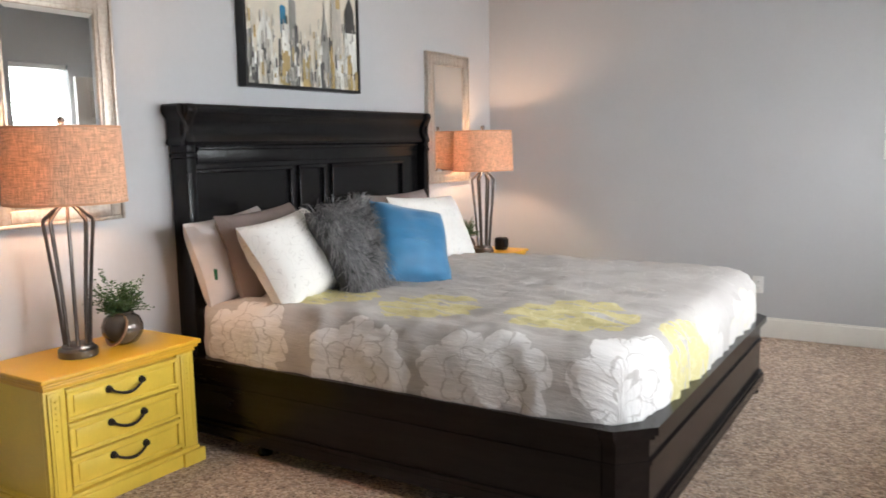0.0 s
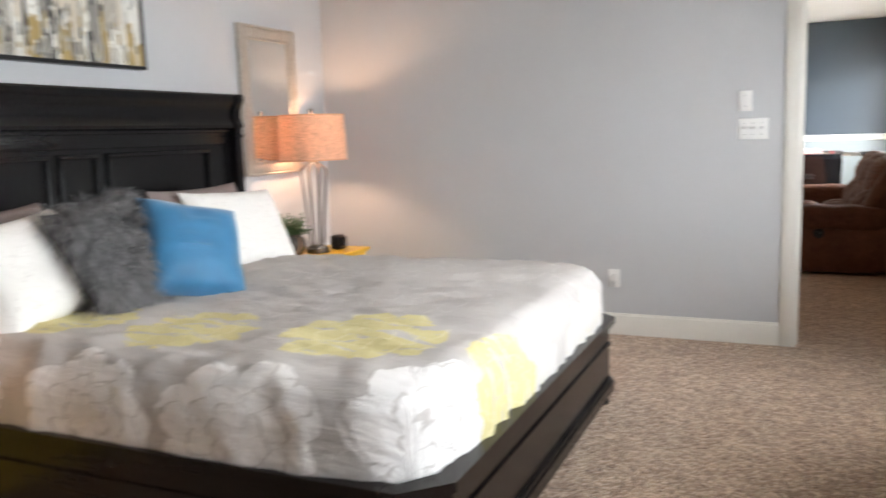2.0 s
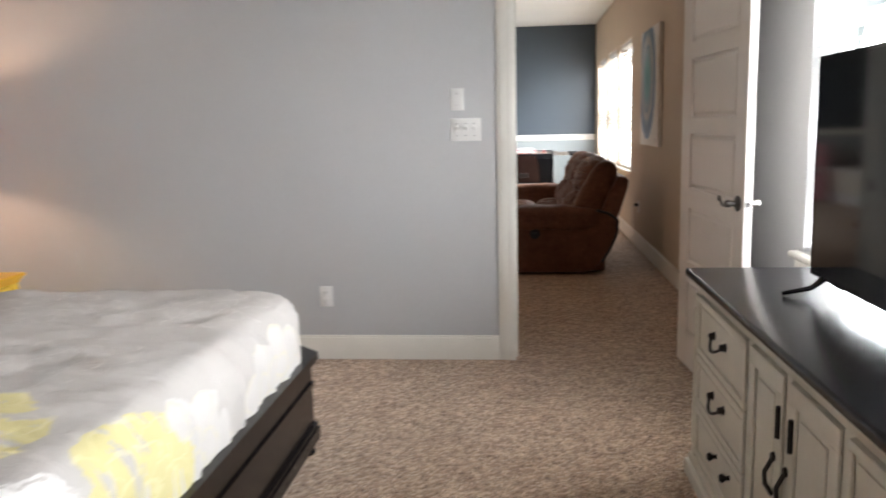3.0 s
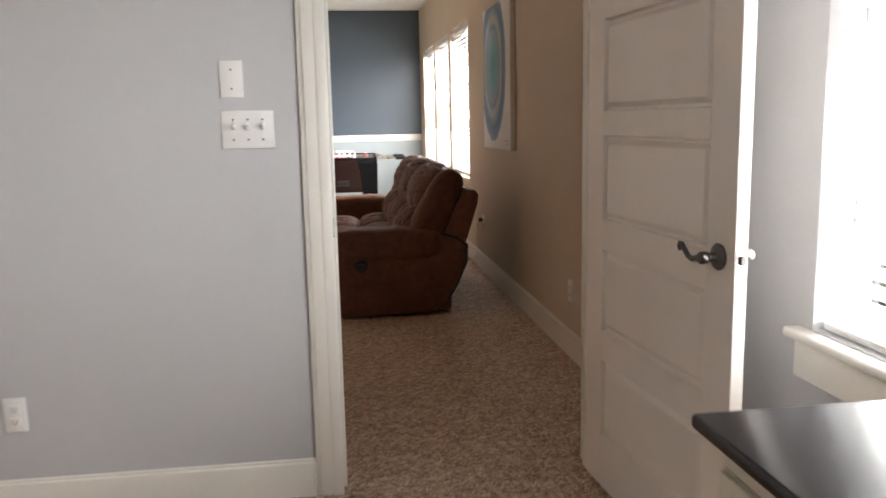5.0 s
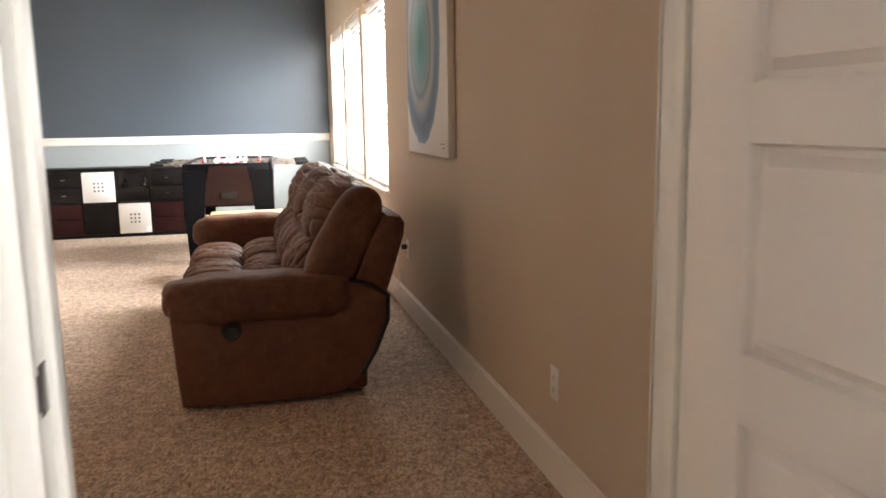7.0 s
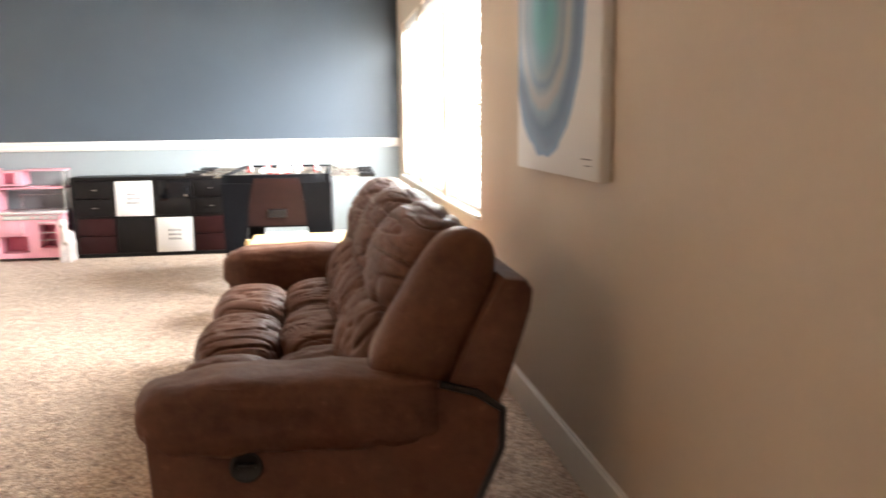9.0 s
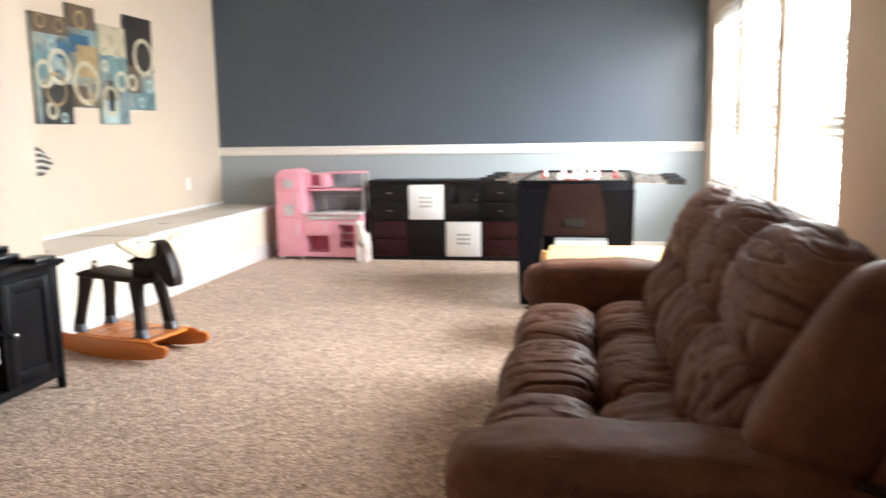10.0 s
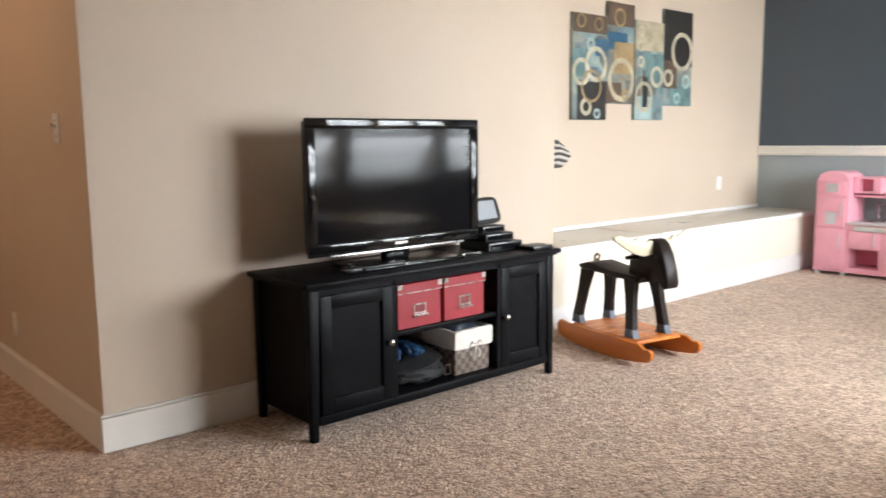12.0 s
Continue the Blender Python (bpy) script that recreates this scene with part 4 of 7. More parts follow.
def table_lamp(x, y, z, label):
    l = thing("table_lamp", (x, y, z), label, "lamp", "bedside lamps")
    part("base", lathe([(0, 0), (0.072, 0), (0.074, 0.006), (0.074, 0.028), (0.068, 0.034), (0.06, 0.036), (0.058, 0.046), (0.05, 0.05), (0, 0.05)], 32), GUNMETAL, l, local=True)
    rod = tube([(0.046, 0, 0.048), (0.060, 0, 0.25), (0.088, 0, 0.525), (0.086, 0, 0.540), (0.05, 0, 0.575), (0.012, 0, 0.605)], [0.0075, 0.0075, 0.0075, 0.0075, 0.0065, 0.0065], 6)
    rod_mesh = mesh_of("rod", rod, GUNMETAL)
    for k in range(8):
        piece("rod", rod_mesh, l, pose(0, 0, 0, 0, 0, 45 * k + 12))
    part("stem", tube([(0, 0, 0.59), (0, 0, 0.70)], 0.009, 8), GUNMETAL, l, local=True)
    r0, r1, a, b = 0.222, 0.212, 0.602, 0.895
    shade = part("shade", lathe([(r0, a), (r1, b), (r1 - 0.002, b), (r0 - 0.002, a), (r0, a)], 56), SHADE, l, "coarse orange-beige linen drum shade, lit from inside", local=True)
    part("rim", join(lathe([(r0 + 0.001, a), (r0 + 0.001, a + 0.008), (r0 - 0.003, a + 0.008), (r0 - 0.003, a), (r0 + 0.001, a)], 48), lathe([(r1 + 0.001, b - 0.008), (r1 + 0.001, b), (r1 - 0.003, b), (r1 - 0.003, b - 0.008), (r1 + 0.001, b - 0.008)], 48)), paint("shade_hem", (0.62, 0.36, 0.22), 0.9), shade, local=True)
    part("harp", join(*[tube([(0, 0, 0.70), (s * 0.05, 0, 0.75), (s * 0.055, 0, 0.82), (0, 0, 0.885)], 0.002, 6) for s in (-1, 1)], *[tube([(0, 0, 0.885), (r1 * math.cos(t), r1 * math.sin(t), 0.888)], 0.002, 5) for t in (0, 2.1, 4.2)]), GUNMETAL, l, local=True)
    part("finial", lathe([(0, 0.88), (0.006, 0.882), (0.006, 0.9), (0.012, 0.905), (0.0155, 0.918), (0.012, 0.93), (0, 0.934)], 16), GUNMETAL, l, local=True)
    ld = bpy.data.lights.new("lamp_bulb", "POINT")
    ld.energy, ld.color, ld.shadow_soft_size = LAMP_POWER, (1.0, 0.64, 0.40), 0.04
    bulb = new("lamp_bulb", ld)
    bulb.location = (x, y, z + 0.76)


LAMP_POWER = 16.5
table_lamp(-2.765, 2.415, 0.542, "metal cage table lamp with a glowing linen drum shade")
table_lamp(-2.765, 5.74, 0.542, "lit metal cage table lamp in the corner by the mirror")

LEAF = paint("green_fern_leaf", (0.045, 0.10, 0.028), 0.55, 0.4, 30, 100, 0.1)
SMOKE = nodes_of("smoky_glass")
SMOKE[2].inputs["Base Color"].default_value = (0.10, 0.085, 0.075, 1)
SMOKE[2].inputs["Roughness"].default_value = 0.08
SMOKE[2].inputs["Metallic"].default_value = 0.35
SMOKE[2].inputs["Coat Weight"].default_value = 0.8


def fern(x, y, z, s, label, seed):
    rng = random.Random(seed)
    p = thing("potted_plant", (x, y, z), label, "plant", "bedside plants")
    part("vase", lathe([(0, 0), (0.035, 0), (0.06, 0.012), (0.082, 0.05), (0.084, 0.08), (0.07, 0.115), (0.048, 0.13), (0.05, 0.14), (0.044, 0.14), (0.04, 0.125), (0, 0.12)], 28), SMOKE[0], p, "round smoky glass vase", local=True)
    part("loop", tube([(0.03 + 0.055 * math.cos(t), -0.05 + 0.03 * math.sin(t), 0.07 + 0.055 * math.sin(t)) for t in [k * math.pi / 8 for k in range(17)]], 0.006, 8), paint("tan_leather_loop", (0.30, 0.17, 0.10), 0.6), p, "tan loop handle", local=True)
    vs, fs = [], []
    for k in range(95):
        a, up = rng.uniform(0, 6.283), rng.uniform(0.35, 1.0)
        L = rng.uniform(0.06, 0.125) * s
        o = Vector((rng.gauss(0, 0.016), rng.gauss(0, 0.016), 0.13))
        out = Vector((math.cos(a), math.sin(a), 0))
        for j in range(1, 12):
            t = j / 11
            c = o + out * L * t * (1.0 - up * 0.55) + Vector((0, 0, L * (up * t * 1.25 - 0.4 * t * t * (1.1 - up * 0.6))))
            for sg in (-1, 1):
                d = (out.cross(Vector((0, 0, 1))) * sg * rng.uniform(0.6, 1.2) + out * rng.uniform(0.2, 0.8) + Vector((0, 0, rng.uniform(-0.2, 0.9)))).normalized()
                w = d.cross(Vector((rng.uniform(-1, 1), rng.uniform(-1, 1), 0.6))).normalized() * 0.0042
                ln = rng.uniform(0.016, 0.03) * (1 - 0.35 * t)
                i = len(vs)
                vs += [c, c + d * ln * 0.5 + w, c + d * ln, c + d * ln * 0.5 - w]
                fs.append((i, i + 1, i + 2, i + 3))
    me = bpy.data.meshes.new("foliage")
    me.from_pydata(vs, [], fs)
    me.materials.append(LEAF)
    ob = new("foliage", me)
    ob.parent = p
    tagged(ob, "feathery green fern leaves", kind="stuff")


fern(-2.77, 2.625, 0.542, 1.4, "feathery green fern in a round smoky glass vase", 3)
fern(-2.83, 5.56, 0.542, 1.3, "small green fern beside the far lamp", 4)
ck = thing("alarm_clock", (-2.70, 5.90, 0.542), "small black alarm clock on the yellow nightstand", "clock")
part("case", puff((-2.745, 5.86, 0.542), (-2.665, 5.95, 0.64), 6, 5), PLASTIC_BLACK, ck)
part("face", box((-2.666, 5.868, 0.565), (-2.662, 5.942, 0.625), 0.001, 1), SCREEN, ck)


def frame_mat():
    m, nt, b = nodes_of("champagne_silver_frame")
    co = nt.nodes.new("ShaderNodeTexCoord").outputs["Object"]
    mp = nt.nodes.new("ShaderNodeMapping")
    mp.inputs["Scale"].default_value = (3, 3, 0.5)
    nt.links.new(co, mp.inputs["Vector"])
    n1, n2 = noise_tex(nt, mp.outputs[0], 14, 4), noise_tex(nt, co, 70, 3)
    nt.links.new(mix(nt, 0.4, ramp(nt, n1, [(0.3, (0.35, 0.285, 0.225)), (0.52, (0.50, 0.45, 0.39)), (0.75, (0.58, 0.54, 0.49))]), ramp(nt, n2, [(0.35, (0.45, 0.37, 0.30)), (0.7, (0.68, 0.63, 0.57))])), b.inputs["Base Color"])
    b.inputs["Metallic"].default_value = 0.55
    b.inputs["Roughness"].default_value = 0.38
    bump(nt, b, n2, 0.12, 0.001)
    return m


FRAME = frame_mat()


def wall_mirror(y0, y1, z0, z1, label):
    m = thing("wall_mirror", (WEST, (y0 + y1) / 2, z0), label, "mirror", "framed wall mirrors")
    f = 0.088
    for name, a, b, c, d in (("frame_side", y0, y0 + f, z0, z1), ("frame_side", y1 - f, y1, z0, z1), ("frame_rail", y0 + f, y1 - f, z1 - f, z1), ("frame_rail", y0 + f, y1 - f, z0, z0 + f)):
        bms = [box((WEST + 0.001, a, c), (WEST + 0.022, b, d), 0.002)]
        if name == "frame_side":
            outer = a == y0
            bms.append(box((WEST + 0.02, a if outer else b - 0.016, c), (WEST + 0.034, a + 0.016 if outer else b, d), 0.006))
            bms.append(box((WEST + 0.02, a + 0.018 if outer else a + 0.02, c + 0.018), (WEST + 0.028, b - 0.02 if outer else b - 0.018, d - 0.018), 0.006))
            bms.append(box((WEST + 0.02, b - 0.014 if outer else a, c + f - 0.014), (WEST + 0.030, b if outer else a + 0.014, d - f + 0.014), 0.005))
        else:
            top = d == z1
            bms.append(box((WEST + 0.02, a - f + 0.016, d - 0.016 if top else c), (WEST + 0.034, b + f - 0.016, d if top else c + 0.016), 0.006))
            bms.append(box((WEST + 0.02, a - 0.02, c + 0.02 if top else c + 0.018), (WEST + 0.028, b + 0.02, d - 0.018 if top else d - 0.02), 0.006))
            bms.append(box((WEST + 0.02, a, c if top else d - 0.014), (WEST + 0.030, b, c + 0.014 if top else d), 0.005))
        part(name, join(*bms), FRAME, m, "champagne silver moulded frame")
    # plate with a bevelled rim
    bm = bmesh.new()
    i, o = 0.022, 0.0
    rings = []
    for ins, x in ((o, WEST + 0.010), (i, WEST + 0.0135)):
        rings.append([bm.verts.new((x, a, b)) for a, b in ((y0 + f + ins, z0 + f + ins), (y1 - f - ins, z0 + f + ins), (y1 - f - ins, z1 - f - ins), (y0 + f + ins, z1 - f - ins))])
    bm.faces.new(rings[1])
    for k in range(4):
        bm.faces.new((rings[0][k], rings[0][(k + 1) % 4], rings[1][(k + 1) % 4], rings[1][k]))
    move(bm, Matrix.Translation((0.012, 0, 0)))
    part("mirror_glass", bm, MIRROR, m, "bevelled mirror glass", smooth=False)


wall_mirror(2.235, 2.815, 1.045, 2.0, "framed rectangular mirror above the yellow nightstand")
wall_mirror(5.305, 5.885, 1.065, 1.985, "framed rectangular mirror beside the headboard")


def flat_shape(pts, x, dx=0.0006):
    return extrude_outline(pts, 0, x, x + dx)


def skyline_picture():
    y0, y1, z0, z1 = 3.555, 4.505, 1.655, 2.52
    p = thing("framed_painting", (WEST, (y0 + y1) / 2, z0), "black framed painting of a grey and gold city skyline", "painting")
    f = 0.018
    for a, b, c, d in ((y0, y0 + f, z0, z1), (y1 - f, y1, z0, z1), (y0 + f, y1 - f, z0, z0 + f), (y0 + f, y1 - f, z1 - f, z1)):
        part("frame_bar", box((WEST + 0.002, a, c), (WEST + 0.062, b, d), 0.002, 1), PLASTIC_BLACK, p, "black frame")
    cream = paint("painted_canvas_cream", (0.66, 0.60, 0.50), 0.7, 0.10, 7, 150, 0.3, 0.001)
    part("canvas", box((WEST + 0.01, y0 + f, z0 + f), (WEST + 0.05, y1 - f, z1 - f)), cream, p)
    tones = [paint("brush_" + n, c, 0.65, 0.35, 14, 60, 0.4, 0.002, stretch=(1, 1, 0.3)) for n, c in (("white", (0.78, 0.76, 0.70)), ("grey", (0.27, 0.26, 0.235)), ("charcoal", (0.075, 0.072, 0.07)), ("ochre", (0.40, 0.29, 0.12)), ("stone", (0.46, 0.43, 0.37)), ("blue", (0.02, 0.16, 0.27)))]
    W, H = y1 - y0 - 2 * f, z1 - z0 - 2 * f
    rng = random.Random(12)
    # left, right, base, height (shares of the width), tone, pointed top
    blocks = [(0.01, 0.06, 0, 0.30, 1, 0), (0.055, 0.09, 0, 0.14, 2, 0), (0.09, 0.21, 0.12, 0.44, 0, 1), (0.12, 0.20, 0.0, 0.26, 4, 0), (0.21, 0.25, 0, 0.16, 0, 0), (0.255, 0.285, 0.05, 0.26, 2, 0), (0.285, 0.335, 0.30, 0.46, 5, 0), (0.29, 0.345, 0.18, 0.36, 0, 0), (0.28, 0.35, 0, 0.20, 3, 0), (0.355, 0.41, 0.0, 0.50, 1, 0), (0.40, 0.435, 0, 0.36, 2, 0), (0.455, 0.495, 0.05, 0.25, 2, 0), (0.46, 0.54, 0.0, 0.20, 3, 0), (0.53, 0.555, 0, 0.12, 2, 0), (0.575, 0.61, 0, 0.30, 4, 0), (0.60, 0.635, 0, 0.24, 0, 0), (0.64, 0.71, 0.0, 0.56, 1, 1), (0.63, 0.67, 0.0, 0.16, 2, 0), (0.72, 0.78, 0, 0.30, 3, 0), (0.745, 0.84, 0.16, 0.72, 4, 0), (0.79, 0.83, 0.50, 0.70, 3, 0), (0.76, 0.86, 0, 0.18, 0, 0), (0.865, 0.985, 0.06, 0.40, 0, 0), (0.88, 0.97, 0.36, 0.62, 2, 1), (0.87, 0.985, 0.36, 0.42, 2, 0), (0.89, 0.94, 0, 0.22, 3, 0), (0.96, 0.995, 0, 0.12, 3, 0)]
    for k, (a, b, lo, hi, tone, point) in enumerate(blocks):
        x = WEST + 0.0502 + 0.0003 * k
        L, R, B, T = y0 + f + a * W, y0 + f + b * W, z0 + f + lo * W, z0 + f + hi * W
        if point:
            m = (L + R) / 2
            pts = [(L, B), (R, B), (R, B + (T - B) * 0.5), (R - (R - L) * 0.18, B + (T - B) * 0.66), (m + (R - L) * 0.1, B + (T - B) * 0.8), (m, T), (m - (R - L) * 0.1, B + (T - B) * 0.8), (L + (R - L) * 0.18, B + (T - B) * 0.66), (L, B + (T - B) * 0.5)]
        else:
            j = [rng.uniform(-0.006, 0.006) for _ in range(6)]
            pts = [(L, B), (R, B), (R + j[0], T - 0.01), (R - 0.01 + j[1], T + j[2]), (L + 0.012 + j[3], T + j[4]), (L + j[5], T - 0.012)]
        part("brush_stroke", flat_shape(pts, x), tones[tone], p, smooth=False)
    for k in range(240):
        a, lo = rng.uniform(0.01, 0.96), rng.random() ** 1.6 * 0.36
        w, h = rng.uniform(0.005, 0.018), rng.uniform(0.012, 0.085)
        x = WEST + 0.0590 + 0.000012 * k
        L, B = y0 + f + a * W, z0 + f + lo * W
        part("brush_stroke", flat_shape([(L, B), (L + w * W, B + rng.uniform(-0.004, 0.004)), (L + w * W * 0.9, B + h * W), (L + 0.002, B + h * W * 0.95)], x, 0.0002), tones[rng.choice((0, 0, 0, 1, 1, 2, 2, 3, 4, 4))], p, smooth=False)


skyline_picture()


# ---- bedroom: dresser and television ----
def pull_down(x, y0, y1, z):
    """The same curved pull for a front that faces -x."""
    g = bail(-y1, -y0, 0, 0, 0.005, 0.03)
    return move(g, pose(x, 0, z, 0, 0, 180))


def dresser():
    d = thing("dresser", (1.05, 3.86, 0), "cream painted dresser with a near-black top and dark pulls", "dresser")
    y0, y1, xf, xb, H = 2.86, 4.82, 0.785, 1.335, 0.76
    part("body", box((xf + 0.012, y0, 0.06), (xb, y1, H - 0.045)), CREAM_PAINT, d)
    part("dresser_top", join(box((xf - 0.035, y0 - 0.05, H - 0.028), (xb, y1 + 0.06, H), 0.008, 3), box((xf - 0.012, y0 - 0.025, H - 0.048), (xb, y1 + 0.03, H - 0.028), 0.008)), DARK_TOP, d, "near-black satin top with a moulded edge")
    part("plinth", join(box((xf - 0.03, y0 - 0.03, 0.0), (xb, y1 + 0.03, 0.05), 0.004), box((xf - 0.018, y0 - 0.018, 0.05), (xb, y1 + 0.018, 0.085), 0.012, 3)), CREAM_PAINT, d)
    part("face_frame", join(box((xf, y0, H - 0.075), (xf + 0.014, y1, H - 0.045), 0.002), *[box((xf, y - 0.02, 0.085), (xf + 0.014, y + 0.02, H - 0.075), 0.002) for y in (y0 + 0.02, 3.50, 3.84, 4.16, y1 - 0.02)]), CREAM_PAINT, d)
    part("corner_post", join(box((xf - 0.012, y1 - 0.045, 0.085), (xf + 0.0, y1 - 0.005, H - 0.08), 0.004), box((xf - 0.016, y1 - 0.034, 0.13), (xf - 0.010, y1 - 0.016, H - 0.13), 0.003)), CREAM_PAINT, d)
    for a, b in ((4.18, 4.78), (2.90, 3.48)):
        for z0, z1, style in ((0.475, 0.68, 1), (0.285, 0.468, 1), (0.095, 0.278, 2)):
            w = part("drawer", join(box((xf, a, z0), (xf + 0.012, b, z1)), box((xf - 0.010, a, z1 - 0.022), (xf, b, z1), 0.004), box((xf - 0.010, a, z0), (xf, b, z0 + 0.022), 0.004), box((xf - 0.010, a, z0 + 0.022), (xf, a + 0.022, z1 - 0.022), 0.004), box((xf - 0.010, b - 0.022, z0 + 0.022), (xf, b, z1 - 0.022), 0.004), box((xf - 0.005, a + 0.035, z0 + 0.035), (xf, b - 0.035, z1 - 0.035), 0.004)), CREAM_PAINT, d)
            if style == 1:
                part("handle", pull_down(xf - 0.004, (a + b) / 2 - 0.07, (a + b) / 2 + 0.07, (z0 + z1) / 2 + 0.015), IRON, w, "dark iron curved drawer pull")
            else:
                for y in (a + 0.30, a + 0.14):
                    part("knob", move(lathe([(0, 0), (0.008, 0), (0.006, 0.010), (0.013, 0.018), (0.014, 0.024), (0.009, 0.03), (0, 0.031)], 14), pose(xf - 0.005, y, 0.21, 0, -90, 0)), IRON, w, "dark iron knob")
    for a, b in ((3.86, 4.14), (3.52, 3.82)):
        z0, z1 = 0.095, 0.68
        w = part("cabinet_door", join(box((xf, a, z0), (xf + 0.012, b, z1)), box((xf - 0.010, a, z1 - 0.05), (xf, b, z1), 0.004), box((xf - 0.010, a, z0), (xf, b, z0 + 0.05), 0.004), box((xf - 0.010, a, z0 + 0.05), (xf, a + 0.05, z1 - 0.05), 0.004), box((xf - 0.010, b - 0.05, z0 + 0.05), (xf, b, z1 - 0.05), 0.004), box((xf - 0.007, a + 0.07, z0 + 0.07), (xf, b - 0.07, z1 - 0.07), 0.012, 3)), CREAM_PAINT, d)
        hy = a + 0.012 if a > 3.8 else b - 0.04
        part("hinge", tube([(xf - 0.014, hy, 0.52), (xf - 0.014, hy, 0.60)], 0.007, 8), IRON, w)
        part("handle", join(tube([(xf - 0.012, hy + 0.03, 0.46), (xf - 0.032, hy + 0.03, 0.42), (xf - 0.03, hy + 0.03, 0.39), (xf - 0.012, hy + 0.03, 0.36)], 0.006, 8), move(lathe([(0, 0), (0.014, 0), (0.01, 0.012), (0, 0.013)], 12), pose(xf - 0.006, hy + 0.03, 0.46, 0, -90, 0))), IRON, w, "dark iron pull")


dresser()


def flat_tv():
    t = thing("television", (1.06, 3.93, 0.76), "black flat screen television on two splayed feet on the dresser", "television")
    y0, y1, z0, z1, x = 3.37, 4.485, 0.812, 1.465, 1.045
    part("back_case", join(box((x + 0.004, y0, z0), (x + 0.03, y1, z1), 0.004), box((x + 0.028, y0 + 0.15, z0 + 0.05), (x + 0.06, y1 - 0.15, z1 - 0.2), 0.015)), PLASTIC_BLACK, t)
    part("bezel", join(box((x, y0, z0), (x + 0.006, y0 + 0.01, z1)), box((x, y1 - 0.01, z0), (x + 0.006, y1, z1)), box((x, y0 + 0.01, z1 - 0.01), (x + 0.006, y1 - 0.01, z1)), box((x, y0 + 0.01, z0), (x + 0.006, y1 - 0.01, z0 + 0.016))), GLOSS_BLACK, t)
    part("screen", box((x + 0.001, y0 + 0.01, z0 + 0.016), (x + 0.0045, y1 - 0.01, z1 - 0.01)), SCREEN, t)
    for y in (y1 - 0.10, y0 + 0.10):
        part("foot", join(tube([(x + 0.012, y, z0 + 0.006), (x - 0.03, y - 0.0, 0.785), (x - 0.11, y + 0.006, 0.768)], [0.011, 0.009, 0.007], 6), tube([(x + 0.012, y, z0 + 0.006), (x + 0.06, y, 0.785), (x + 0.13, y - 0.006, 0.768)], [0.011, 0.009, 0.007], 6)), GLOSS_BLACK, t)


flat_tv()


# ---- playroom: sofa ----
def suede():
    m, nt, b = nodes_of("brown_suede")
    co = nt.nodes.new("ShaderNodeTexCoord").outputs["Object"]
    n1, n2, n3 = noise_tex(nt, co, 5, 4), noise_tex(nt, co, 26, 4, 0.65), noise_tex(nt, co, 300, 2)
    col = mix(nt, 0.45, ramp(nt, n1, [(0.3, (0.090, 0.035, 0.020)), (0.7, (0.18, 0.074, 0.041))]), ramp(nt, n2, [(0.3, (0.054, 0.021, 0.013)), (0.62, (0.135, 0.056, 0.033)), (0.8, (0.29, 0.145, 0.09))]))
    nt.links.new(col, b.inputs["Base Color"])
    b.inputs["Roughness"].default_value = 0.52
    b.inputs["Sheen Weight"].default_value = 0.05
    b.inputs["Specular IOR Level"].default_value = 0.28
    b.inputs["Sheen Tint"].default_value = (0.8, 0.5, 0.38, 1)
    bump(nt, b, num(nt, "ADD", n2, num(nt, "MULTIPLY", n3, 0.15)), 0.45, 0.008)
    return m


SUEDE = suede()


